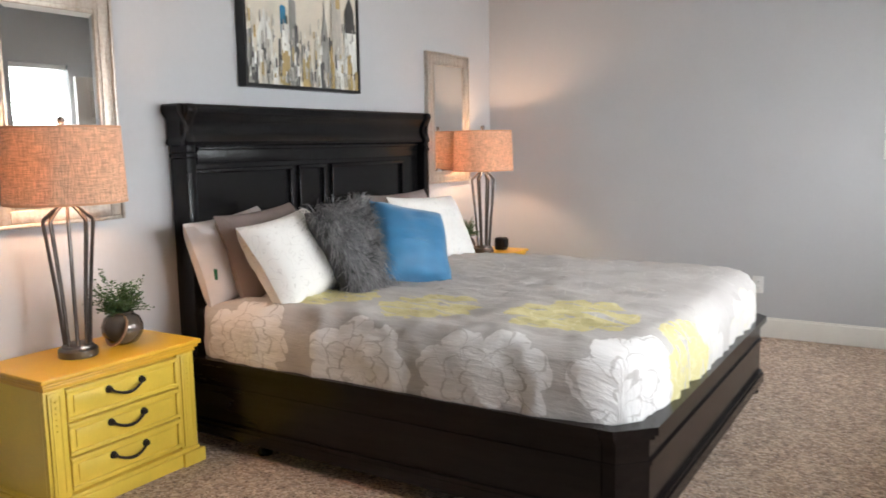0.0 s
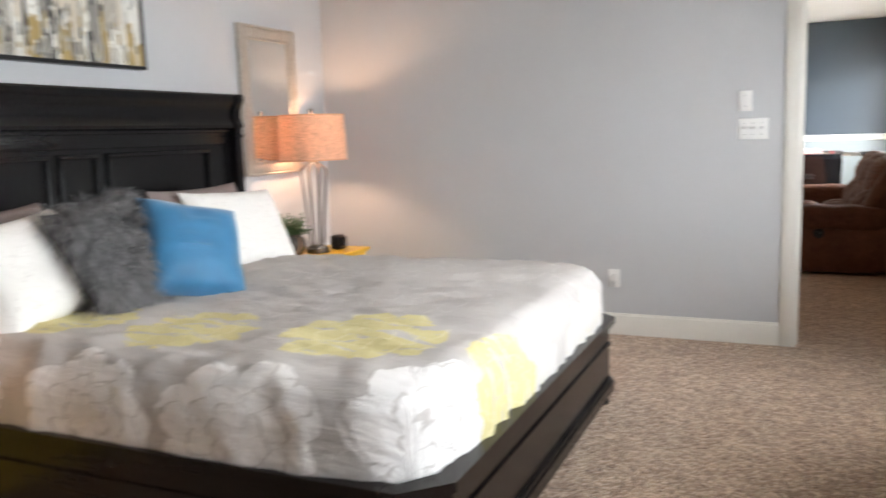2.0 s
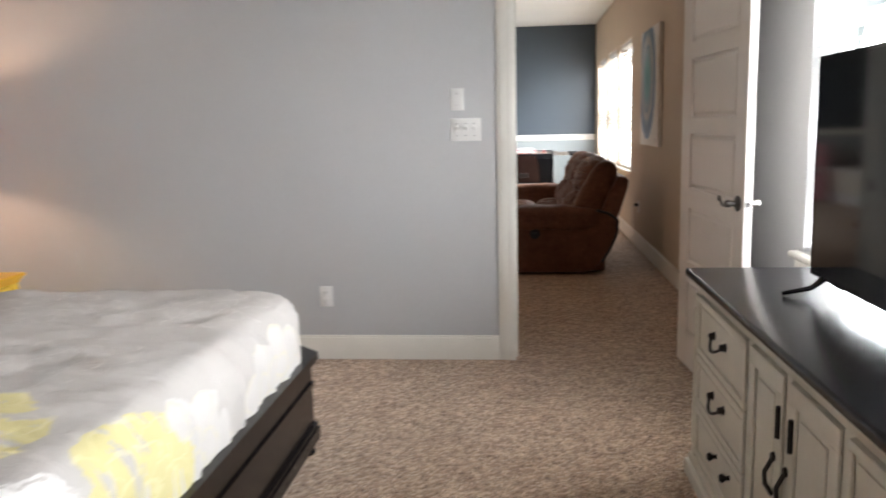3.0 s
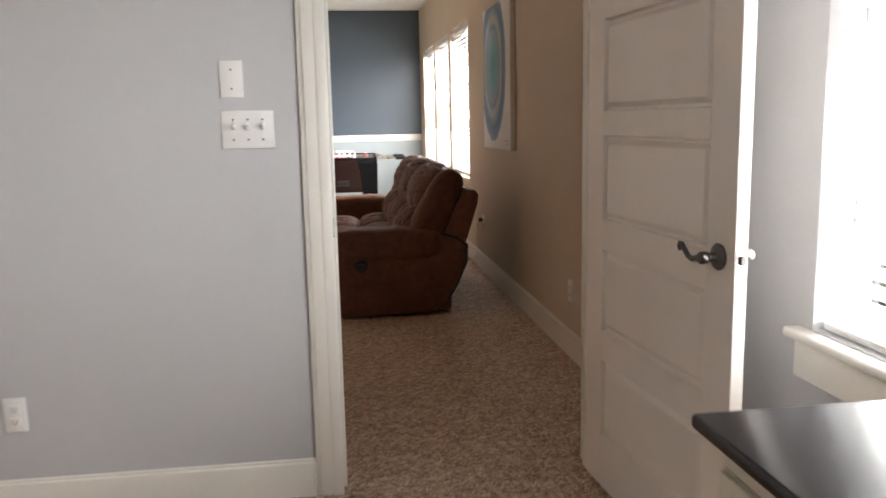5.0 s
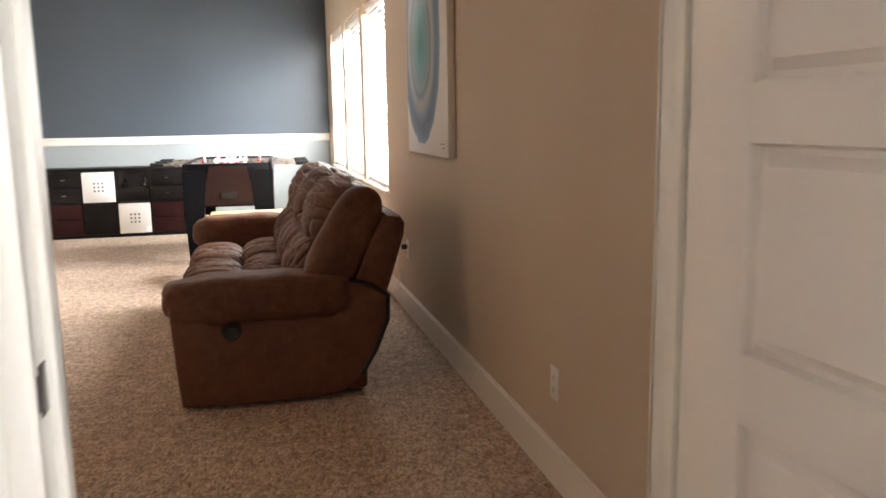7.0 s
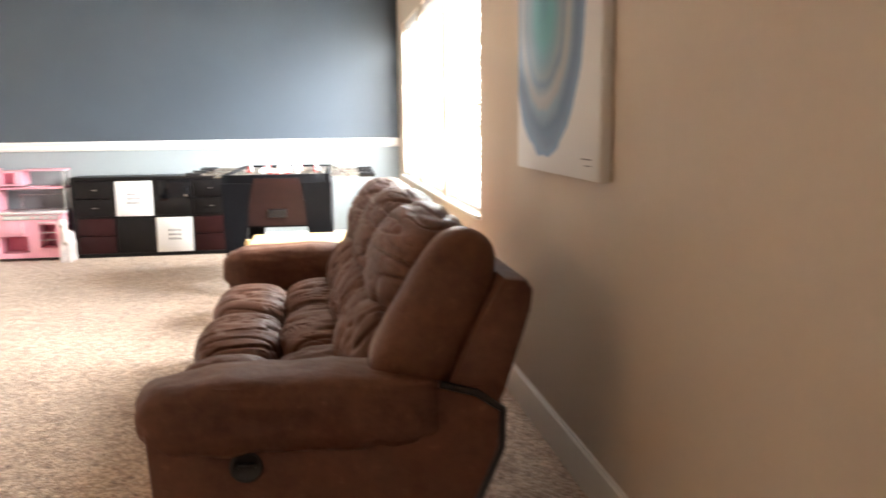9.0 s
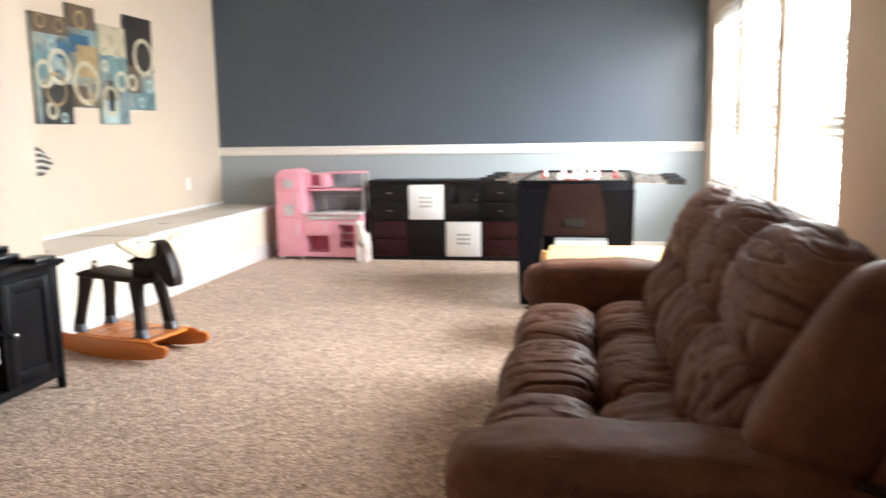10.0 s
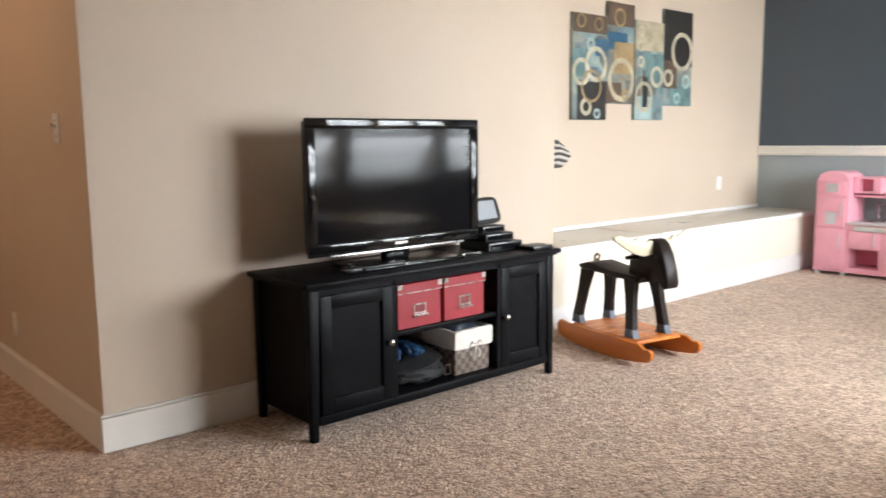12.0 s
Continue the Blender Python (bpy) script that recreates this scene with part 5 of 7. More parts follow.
def sofa():
    s = thing("reclining_sofa", (0.55, 9.9, 0), "brown suede three-seat reclining sofa with puffy creased cushions", "sofa")
    y0, y1 = 8.71, 11.10
    side = [(0.06, 0.025), (0.045, 0.20), (0.03, 0.46), (0.40, 0.50), (0.78, 0.54), (0.95, 0.545), (0.99, 0.45), (0.965, 0.33), (0.90, 0.20), (0.825, 0.09), (0.745, 0.03), (0.56, 0.02)]
    for a, b in ((y0 + 0.02, y0 + 0.21), (y1 - 0.21, y1 - 0.02)):
        part("side_panel", extrude_outline(side, 1, a, b, 0.02), SUEDE, s)
    for k, (a, b) in enumerate(((y0 - 0.012, y0 + 0.26), (y1 - 0.26, y1 + 0.012))):
        bm = puff((0.0, a, 0.375), (0.84, b, 0.595 + 0.025 * k), 3.8, 18, 0.012, 6, 3.0 + k, stretch=(1.7, 0.5, 1), crease=0.007)
        for v in bm.verts:
            v.co.z -= 0.03 * max(0.0, v.co.x - 0.45)
        part("arm_pad", bm, SUEDE, s)
    shell = [(0.60, 0.14), (0.79, 0.14), (0.895, 0.28), (0.99, 0.52), (1.06, 0.74), (1.065, 0.795), (1.045, 0.825), (0.98, 0.835), (0.90, 0.70), (0.80, 0.45)]
    part("back_shell", extrude_outline(shell, 1, y0 + 0.03, y1 - 0.03, 0.02), SUEDE, s)
    part("base", box((0.10, y0 + 0.06, 0.03), (0.88, y1 - 0.06, 0.26), 0.02), SUEDE, s)
    ya, yb = y0 + 0.25, y1 - 0.25
    w = (yb - ya) / 3
    lean = 27
    for k in range(3):
        a, b = ya + k * w, ya + (k + 1) * w
        c = (a + b) / 2
        # each seat: a front roll split from a rear pad, creased across
        part("seat_front", puff((0.0, a + 0.002, 0.20), (0.355, b - 0.002, 0.462), 3.0, 52, 0.008, 5.0, 10 + k, 0.08, (0.3, 1.7, 0.5), 0.013), SUEDE, s)
        part("seat_rear", puff((0.325, a + 0.002, 0.27), (0.74, b - 0.002, 0.478), 3.0, 52, 0.008, 5.0, 20 + k, 0.10, (0.3, 1.7, 0.5), 0.013), SUEDE, s)
        part("footrest", puff((0.025, a + 0.006, 0.05), (0.14, b - 0.006, 0.30), 5, 8, 0.006, 7, 30 + k), SUEDE, s)
        # swollen headrest over a tucked lumbar roll
        up = puff((-0.20, -w / 2 - 0.012, -0.20), (0.12, w / 2 + 0.012, 0.205), 2.25, 52, 0.011, 4.0, 40 + k, stretch=(0.8, 0.5, 2.0), crease=0.012)
        for v in up.verts:
            v.co.x += 0.04 * max(0.0, -v.co.z - 0.06)
        part("headrest_cushion", move(up, pose(0.845, c, 0.775, 0, lean, 0)), SUEDE, s)
        low = puff((-0.15, -w / 2 - 0.006, -0.17), (0.115, w / 2 + 0.006, 0.15), 2.3, 48, 0.012, 4.5, 50 + k, stretch=(0.8, 1.6, 0.6), crease=0.013)
        part("lumbar_cushion", move(low, pose(0.70, c, 0.545, 0, lean + 3, 0)), SUEDE, s)
    for k, yy in enumerate((y0 + 0.135, y1 - 0.135)):
        wing = puff((-0.125, -0.095, -0.285), (0.115, 0.095, 0.285), 2.6, 18, 0.010, 5, 60 + k)
        part("back_wing", move(wing, pose(0.80, yy, 0.695, 0, lean + 1, 0)), SUEDE, s)
    # black tube drawn for the shade in the gap between side and back
    part("gap_shade_strip", tube([(0.80, y0 + 0.012, 0.555), (0.90, y0 + 0.014, 0.525), (0.975, y0 + 0.02, 0.47), (0.972, y0 + 0.022, 0.36), (0.912, y0 + 0.022, 0.22), (0.845, y0 + 0.022, 0.11)], 0.011, 8), PLASTIC_BLACK, s, "black strip drawn for the dark gap between side and back")
    part("recline_handle", join(move(lathe([(0, 0), (0.042, 0), (0.044, 0.004), (0.038, 0.008), (0.03, 0.003), (0, 0.001)], 24), pose(0.285, y0 + 0.021, 0.36, 90)), box((0.262, y0 + 0.006, 0.358), (0.308, y0 + 0.018, 0.37), 0.003)), PLASTIC_BLACK, s, "round black recliner pull")


sofa()


def agate_art():
    m, nt, b = nodes_of("agate_print")
    co = nt.nodes.new("ShaderNodeTexCoord").outputs["Object"]
    sep = nt.nodes.new("ShaderNodeSeparateXYZ")
    nt.links.new(co, sep.inputs[0])
    wob = noise_tex(nt, co, 3.2, 3)
    fine = noise_tex(nt, co, 14, 3)
    y = num(nt, "DIVIDE", num(nt, "SUBTRACT", sep.outputs[1], 0.12), 0.47)
    z = num(nt, "DIVIDE", num(nt, "SUBTRACT", sep.outputs[2], 0.60), 0.555)
    r = num(nt, "SQRT", num(nt, "ADD", num(nt, "MULTIPLY", y, y), num(nt, "MULTIPLY", z, z)))
    r = num(nt, "ADD", r, num(nt, "MULTIPLY_ADD", wob, 0.16, -0.08))
    rr = num(nt, "ADD", r, num(nt, "MULTIPLY_ADD", fine, 0.05, -0.025))
    col = ramp(nt, rr, [(0.0, (0.05, 0.22, 0.25)), (0.22, (0.10, 0.34, 0.36)), (0.36, (0.16, 0.30, 0.36)), (0.46, (0.25, 0.31, 0.34)), (0.52, (0.13, 0.22, 0.31)), (0.60, (0.40, 0.40, 0.39)), (0.66, (0.37, 0.36, 0.35)), (0.70, (0.22, 0.31, 0.40)), (0.80, (0.10, 0.17, 0.27)), (0.90, (0.15, 0.23, 0.36)), (0.975, (0.20, 0.33, 0.50)), (0.99, (0.74, 0.73, 0.71))])
    nt.links.new(col, b.inputs["Base Color"])
    b.inputs["Roughness"].default_value = 0.5
    bump(nt, b, noise_tex(nt, co, 350, 2), 0.15, 0.001)
    a = thing("canvas_art", (EAST - 0.03, 9.47, 1.062), "canvas print of a blue and teal agate slice on white", "wall art")
    part("canvas", box((EAST - 0.04, 8.985, 1.062), (EAST - 0.002, 9.955, 2.10), 0.003), m, a)
    for k in range(2):
        part("signature", box((EAST - 0.0415, 9.06, 1.125 - k * 0.02), (EAST - 0.0395, 9.06 + 0.09 - 0.04 * k, 1.129 - k * 0.02)), PEWTER, a, "faint grey signature bars")


agate_art()

# ---- playroom: small wooden table and table football ----
PINE = paint("honey_pine", (0.74, 0.48, 0.22), 0.4, 0.15, 5, 30, 0.08, 0.001, stretch=(0.15, 1, 1))
tb = thing("wooden_table", (0.50, 11.95, 0), "low honey-coloured wooden table behind the sofa", "table")
part("tabletop", box((0.07, 11.58, 0.468), (0.97, 12.26, 0.50), 0.008, 3), PINE, tb)
part("apron", join(box((0.12, 11.63, 0.40), (0.92, 11.65, 0.468)), box((0.12, 12.19, 0.40), (0.92, 12.21, 0.468)), box((0.12, 11.65, 0.40), (0.14, 12.19, 0.468)), box((0.90, 11.65, 0.40), (0.92, 12.19, 0.468))), PINE, tb)
for x, y in ((0.13, 11.64), (0.91, 11.64), (0.13, 12.20), (0.91, 12.20)):
    part("leg", box((x - 0.028, y - 0.028, 0.0), (x + 0.028, y + 0.028, 0.467), 0.006), PINE, tb)
part("bracket", tube([(0.05, 12.0, 0.42), (0.045, 12.0, 0.47), (0.055, 12.0, 0.50)], 0.018, 8), PINE, tb)


def table_football():
    f = thing("foosball_table", (0.245, 13.30, 0), "black table football table with dark red-brown end panels", "foosball table", turn=-2.2)
    hx, hy, zb, zt = 0.385, 0.70, 0.502, 0.885
    red = paint("red_brown_veneer", (0.018, 0.0078, 0.0068), 0.38, 0.35, 6, 50, 0.08, spec=0.2, stretch=(0.2, 1, 1))
    t = 0.032
    part("cabinet", join(box((-hx, -hy, zb), (-hx + t, hy, zt), 0.004), box((hx - t, -hy, zb), (hx, hy, zt), 0.004), box((-hx + t, -hy, zb), (hx - t, -hy + t, zt), 0.003), box((-hx + t, hy - t, zb), (hx - t, hy, zt), 0.003), box((-hx + t, -hy + t, zb), (hx - t, hy - t, zb + 0.02))), BLACK_PAINT, f, local=True)
    part("playfield", box((-hx + t, -hy + t, 0.775), (hx - t, hy - t, 0.782)), paint("green_playfield", (0.03, 0.10, 0.045), 0.5, 0.1), f, "dark green playing surface", local=True)
    for sg in (-1, 1):
        y0, y1 = sorted((sg * hy, sg * (hy + 0.006)))
        part("end_panel", extrude_outline([(-0.16, 0.86), (0.16, 0.86), (0.235, 0.515), (-0.235, 0.515)], 1, y0, y1), red, f, "dark red-brown wood end panel", local=True)
        y0, y1 = sorted((sg * (hy + 0.004), sg * (hy + 0.022)))
        part("goal_box", join(box((-0.065, y0, 0.575), (0.065, y1, 0.585), 0.003), box((-0.065, y0, 0.625), (0.065, y1, 0.635), 0.003), box((-0.065, y0, 0.585), (-0.05, y1, 0.625)), box((0.05, y0, 0.585), (0.065, y1, 0.625)), box((-0.05, y0, 0.585), (0.05, y0 + 0.004, 0.625))), PLASTIC_BLACK, f, "black ball return", local=True)
        part("scorer", join(tube([(-0.12, sg * (hy - 0.016), 0.91), (0.12, sg * (hy - 0.016), 0.91)], 0.004, 6), *[box((x, sg * (hy - 0.016) - 0.011, 0.897), (x + 0.018, sg * (hy - 0.016) + 0.011, 0.923), 0.003) for x in [-0.115 + 0.0215 * k for k in range(10)]]), PLASTIC_WHITE, f, "white score counter beads", local=True)
    for sx in (-1, 1):
        for sy in (-1, 1):
            o = [(sx * (hx + 0.006), zt - 0.06), (sx * (hx - 0.20), zt - 0.06), (sx * (hx - 0.135), 0.10), (sx * (hx - 0.135), 0.035), (sx * (hx - 0.02), 0.035), (sx * (hx - 0.01), 0.2)]
            a, b = sorted((sy * (hy + 0.001), sy * (hy - 0.075)))
            if sy < 0:
                a -= 0.006
            else:
                b += 0.006
            leg = part("leg", extrude_outline(o, 1, a, b), BLACK_PAINT, f, local=True)
            part("leveler", lathe([(0, 0), (0.03, 0), (0.028, 0.012), (0.01, 0.018), (0.01, 0.04), (0, 0.04)], 14, (sx * (hx - 0.075), (a + b) / 2, 0)), PLASTIC_BLACK, leg, local=True)
    reds, whites = paint("red_player_plastic", (0.45, 0.02, 0.02), 0.3, 0.05), PLASTIC_WHITE
    men = [1, 2, 3, 5, 5, 3, 2, 1]
    for k in range(8):
        y = -0.56 + 0.16 * k
        sg = 1 if k in (0, 1, 3, 5) else -1
        rod = part("rod", tube([(-sg * 0.46, y, 0.865), (sg * 0.62, y, 0.865)], 0.008, 8), STEEL, f, "steel player rod", local=True)
        part("grip", tube([(sg * 0.60, y, 0.865), (sg * 0.61, y, 0.865), (sg * 0.68, y, 0.865), (sg * 0.715, y, 0.865)], [0.012, 0.017, 0.016, 0.02], 10), PLASTIC_BLACK, rod, "black rod grip", local=True)
        for j in range(men[k]):
            x = (j - (men[k] - 1) / 2) * 0.13
            part("player", join(box((x - 0.013, y - 0.01, 0.80), (x + 0.013, y + 0.01, 0.89), 0.004), lathe([(0, 0.89), (0.01, 0.893), (0.012, 0.903), (0.007, 0.914), (0, 0.915)], 10, (x, y, 0))), reds if sg > 0 else whites, rod, local=True)


table_football()


# ---- playroom: cube shelf ----
def cube_shelf():
    DARKBROWN = paint("black_brown_shelf", (0.0085, 0.007, 0.0068), 0.4, 0.2, 8, 60, 0.06, spec=0.16)
    WINE = paint("dark_red_drawer", (0.028, 0.008, 0.008), 0.4, 0.15, 8, 60, 0.05, spec=0.16)
    s = thing("cube_shelf", (-1.03, 14.83, 0), "black-brown cube shelf unit with doors, drawers and white boxes", "shelf")
    x0, x1, y0, y1, H = -1.77, -0.29, 14.66, 15.0, 0.765
    o, n = 0.036, 0.014
    cw = (x1 - x0 - 2 * o - 3 * n) / 4
    ch = (H - 2 * o - n) / 2
    part("carcass", join(box((x0, y0, 0), (x0 + o, y1, H), 0.002), box((x1 - o, y0, 0), (x1, y1, H), 0.002), box((x0 + o, y0, 0), (x1 - o, y1, o), 0.002), box((x0 + o, y0, H - o), (x1 - o, y1, H), 0.002), box((x0 + o, y0, o + ch), (x1 - o, y1, o + ch + n)), *[box((x0 + o + k * cw + (k - 1) * n, y0, o), (x0 + o + k * cw + k * n, y1, H - o)) for k in (1, 2, 3)], box((x0 + o, y1 - 0.006, o), (x1 - o, y1, H - o))), DARKBROWN, s)
    for r in range(2):
        for c in range(4):
            a = x0 + o + c * (cw + n)
            z = o + r * (ch + n)
            kind = [["wine", "dark", "box", "wine"], ["drawers", "box", "door", "drawers"]][r][c]
            if kind == "box":
                bx = thing("storage_box", (a + cw / 2, y0 + 0.15, z), "white storage box with nine small square holes, in the cube shelf", "storage box", "white shelf boxes")
                part("box_front", box((a + 0.004, y0 - 0.004, z + 0.002), (a + cw - 0.004, y0 + 0.012, z + ch - 0.006), 0.003), PLASTIC_WHITE, bx)
                part("box_body", box((a + 0.006, y0 + 0.012, z + 0.002), (a + cw - 0.006, y0 + 0.30, z + ch - 0.008)), PLASTIC_WHITE, bx)
                for i in range(3):
                    for j in range(3):
                        xx, zz = a + cw / 2 + (i - 1) * 0.042, z + ch / 2 + (j - 1) * 0.042
                        part("hole", box((xx - 0.0095, y0 - 0.0048, zz - 0.0095), (xx + 0.0095, y0 - 0.0036, zz + 0.0095)), PLASTIC_BLACK, bx)
            elif kind == "drawers" or kind == "wine":
                for j in range(2):
                    mt = WINE if kind == "wine" else DARKBROWN
                    d = part("drawer", box((a + 0.003, y0 + 0.002, z + j * ch / 2 + 0.003), (a + cw - 0.003, y0 + 0.02, z + (j + 1) * ch / 2 - 0.003), 0.002), mt, s, "dark red drawer front" if kind == "wine" else "black-brown drawer front")
                    if kind == "drawers":
                        part("knob", box((a + cw / 2 - 0.022, y0 - 0.012, z + (j + 0.5) * ch / 2 - 0.003), (a + cw / 2 + 0.022, y0 + 0.003, z + (j + 0.5) * ch / 2 + 0.003), 0.002), STEEL, d, "small steel handle")
            else:
                d = part("cube_door", box((a + 0.003, y0 + 0.002, z + 0.003), (a + cw - 0.003, y0 + 0.02, z + ch - 0.003), 0.002), GLOSS_BLACK if kind == "door" else DARKBROWN, s)
                if kind == "door":
                    part("knob", move(lathe([(0, 0), (0.012, 0), (0.012, 0.01), (0, 0.012)], 12), pose(a + cw - 0.05, y0 + 0.003, z + ch / 2 + 0.02, 90)), STEEL, d)


cube_shelf()


# ---- playroom: toy kitchen ----
def toy_kitchen():
    PINK = paint("pink_painted_board", (0.76, 0.35, 0.42), 0.4, 0.06, 6, 60, 0.05)
    PINK2 = paint("deep_pink_board", (0.55, 0.13, 0.20), 0.5, 0.08, 6, 60, 0.05)
    SILVER = paint("silver_toy_plastic", (0.55, 0.56, 0.56), 0.3, 0.08, 10, 80, 0.05, metal=0.6)
    k = thing("toy_kitchen", (-2.26, 14.75, 0), "pink wooden toy kitchen with silver fittings", "toy kitchen")
    y0, y1 = 14.59, 14.93
    xa, xm, xb = -2.69, -2.42, -1.83
    arch = [(xa, 0.03), (xm, 0.03), (xm, 0.80), (xm - 0.03, 0.855), (xm - 0.09, 0.882), (xa + 0.09, 0.882), (xa + 0.03, 0.855), (xa, 0.80)]
    part("fridge_tower", extrude_outline(arch, 1, y0 + 0.01, y1), PINK, k)
    for z0, z1 in ((0.06, 0.39), (0.41, 0.66), (0.68, 0.80)):
        d = part("fridge_door", box((xa + 0.02, y0, z0), (xm - 0.02, y0 + 0.012, z1), 0.004), PINK, k)
        if z0 != 0.06:
            part("door_panel", box((xa + 0.09, y0 - 0.006, z0 + 0.025), (xm - 0.09, y0 + 0.002, min(z1 - 0.02, z0 + 0.13)), 0.004), SILVER, d, "silver panel")
        if z0 < 0.6:
            part("handle", tube([(xm - 0.05, y0 - 0.002, z1 - 0.16), (xm - 0.05, y0 - 0.02, z1 - 0.13), (xm - 0.05, y0 - 0.02, z1 - 0.06), (xm - 0.05, y0 - 0.002, z1 - 0.03)], 0.006, 8), SILVER, d)
    # counter block: sink cupboard with an open niche, oven with a window
    part("counter_box", join(box((xm + 0.002, y0 + 0.01, 0.03), (xb, y1, 0.075)), box((xm + 0.002, y0 + 0.01, 0.235), (-2.14, y1, 0.44)), box((xm + 0.002, y0 + 0.25, 0.075), (-2.14, y1, 0.235)), box((xm + 0.002, y0 + 0.01, 0.075), (-2.40, y0 + 0.25, 0.235)), box((-2.16, y0 + 0.01, 0.075), (-2.14, y0 + 0.25, 0.235)), box((-2.14, y0 + 0.25, 0.075), (xb, y1, 0.44)), box((-2.14, y0 + 0.01, 0.38), (xb, y0 + 0.25, 0.44)), box((-2.14, y0 + 0.01, 0.075), (-2.06, y0 + 0.25, 0.38)), box((-1.91, y0 + 0.01, 0.075), (xb, y0 + 0.25, 0.38)), box((-2.06, y0 + 0.01, 0.075), (-1.91, y0 + 0.25, 0.12)), box((-2.06, y0 + 0.01, 0.34), (-1.91, y0 + 0.25, 0.38))), PINK, k)
    cd = part("cupboard_door", box((-2.40, y0 - 0.002, 0.25), (-2.155, y0 + 0.0098, 0.385), 0.004), PINK, k)
    part("handle", tube([(-2.19, y0 - 0.002, 0.26), (-2.19, y0 - 0.02, 0.28), (-2.19, y0 - 0.02, 0.35), (-2.19, y0 - 0.002, 0.37)], 0.006, 8), SILVER, cd)
    part("oven_handle", tube([(-2.055, y0 + 0.008, 0.362), (-2.05, y0 - 0.014, 0.362), (-1.92, y0 - 0.014, 0.362), (-1.915, y0 + 0.008, 0.362)], 0.006, 8), SILVER, k)
    part("niche_back", join(box((-2.40, y0 + 0.2, 0.078), (-2.16, y0 + 0.245, 0.232)), box((-2.06, y0 + 0.2, 0.122), (-1.91, y0 + 0.245, 0.338))), PINK2, k, "deep pink inside of the niche and oven")
    part("oven_rack", join(*[box((-2.06, y0 + 0.02, z), (-1.91, y0 + 0.03, z + 0.006)) for z in (0.19, 0.26)]), SILVER, k)
    part("counter_top", box((xm + 0.002, y0 - 0.012, 0.44), (xb + 0.01, y1, 0.462), 0.006), paint("grey_toy_counter", (0.60, 0.56, 0.56), 0.35, 0.05), k, "pale grey counter")
    part("control_strip", box((-2.36, y0 - 0.004, 0.39), (xb - 0.03, y0 + 0.011, 0.43), 0.003), SILVER, k)
    for x in (-2.10, -2.02, -1.94, -1.87):
        part("dial", move(lathe([(0, 0), (0.013, 0), (0.012, 0.014), (0, 0.015)], 12), pose(x, y0 - 0.003, 0.41, 90)), PINK, k)
    part("sink", lathe([(0.075, 0), (0.08, 0.004), (0.072, 0.004), (0.05, 0.002), (0, 0.001)], 20, (-2.26, 14.74, 0.462)), STEEL, k)
    part("faucet", tube([(-2.26, 14.84, 0.462), (-2.26, 14.84, 0.56), (-2.255, 14.82, 0.60), (-2.25, 14.79, 0.605), (-2.245, 14.76, 0.585)], 0.008, 8), STEEL, k, "steel toy tap")
    part("microwave", join(box((-2.415, y0 + 0.09, 0.70), (-2.20, y1, 0.715)), box((-2.415, y0 + 0.09, 0.82), (-2.20, y1, 0.835)), box((-2.415, y0 + 0.09, 0.715), (-2.37, y1, 0.82)), box((-2.26, y0 + 0.09, 0.715), (-2.20, y1, 0.82)), box((-2.37, y0 + 0.3, 0.715), (-2.26, y1, 0.82))), PINK, k)
    part("microwave_window", box((-2.365, y0 + 0.15, 0.72), (-2.265, y0 + 0.155, 0.815)), PINK2, k)
    part("shelf_board", box((-2.418, y0 + 0.12, 0.665), (xb, y1, 0.685), 0.003), PINK, k)
    part("shelf_board", box((-2.2, y0 + 0.12, 0.832), (xb, y1, 0.848), 0.003), PINK, k)
    part("shelf_post", box((xb - 0.02, y0 + 0.12, 0.462), (xb, y0 + 0.14, 0.832)), SILVER, k)
    part("shelf_post", box((xb - 0.02, y1 - 0.02, 0.462), (xb, y1, 0.832)), SILVER, k)
    part("utensil_rail", tube([(-2.30, y1 - 0.03, 0.60), (xb - 0.04, y1 - 0.03, 0.60)], 0.004, 6), STEEL, k)
    for x in (xa + 0.03, xm - 0.03, xb - 0.03):
        part("foot", lathe([(0, 0), (0.018, 0), (0.02, 0.03), (0, 0.031)], 12, (x, y0 + 0.04, 0)), PLASTIC_WHITE, k)


toy_kitchen()
td = thing("stuffed_toy", (-1.79, 14.52, 0), "small white four-legged soft toy with pink mane, standing", "toy")
PLUSH = paint("soft_white_plush", (0.70, 0.62, 0.58), 0.9, 0.2, 14, 120, 0.3, 0.003)
PLUSH_PINK = paint("soft_pink_plush", (0.72, 0.36, 0.40), 0.9, 0.2, 14, 120, 0.3, 0.003)
part("body", puff((-0.055, -0.11, 0.15), (0.055, 0.10, 0.29), 2.4, 9, 0.006, 14), PLUSH, td, local=True)
for lx, ly in ((-0.034, -0.07), (0.034, -0.07), (-0.034, 0.06), (0.034, 0.06)):
    part("leg", lathe([(0, 0), (0.024, 0.002), (0.026, 0.03), (0.02, 0.06), (0.022, 0.19), (0, 0.2)], 12, (lx, ly, 0)), PLUSH, td, local=True)
part("neck", tube([(0, -0.07, 0.24), (0, -0.10, 0.31), (0, -0.11, 0.36)], [0.045, 0.036, 0.034], 12), PLUSH, td, local=True)
part("head", puff((-0.04, -0.19, 0.335), (0.04, -0.075, 0.41), 2.4, 8), PLUSH, td, local=True)
for lx in (-0.026, 0.026):
    part("ear", lathe([(0, 0), (0.012, 0.004), (0.011, 0.025), (0, 0.045)], 8, (lx, -0.09, 0.395)), PLUSH_PINK, td, local=True)
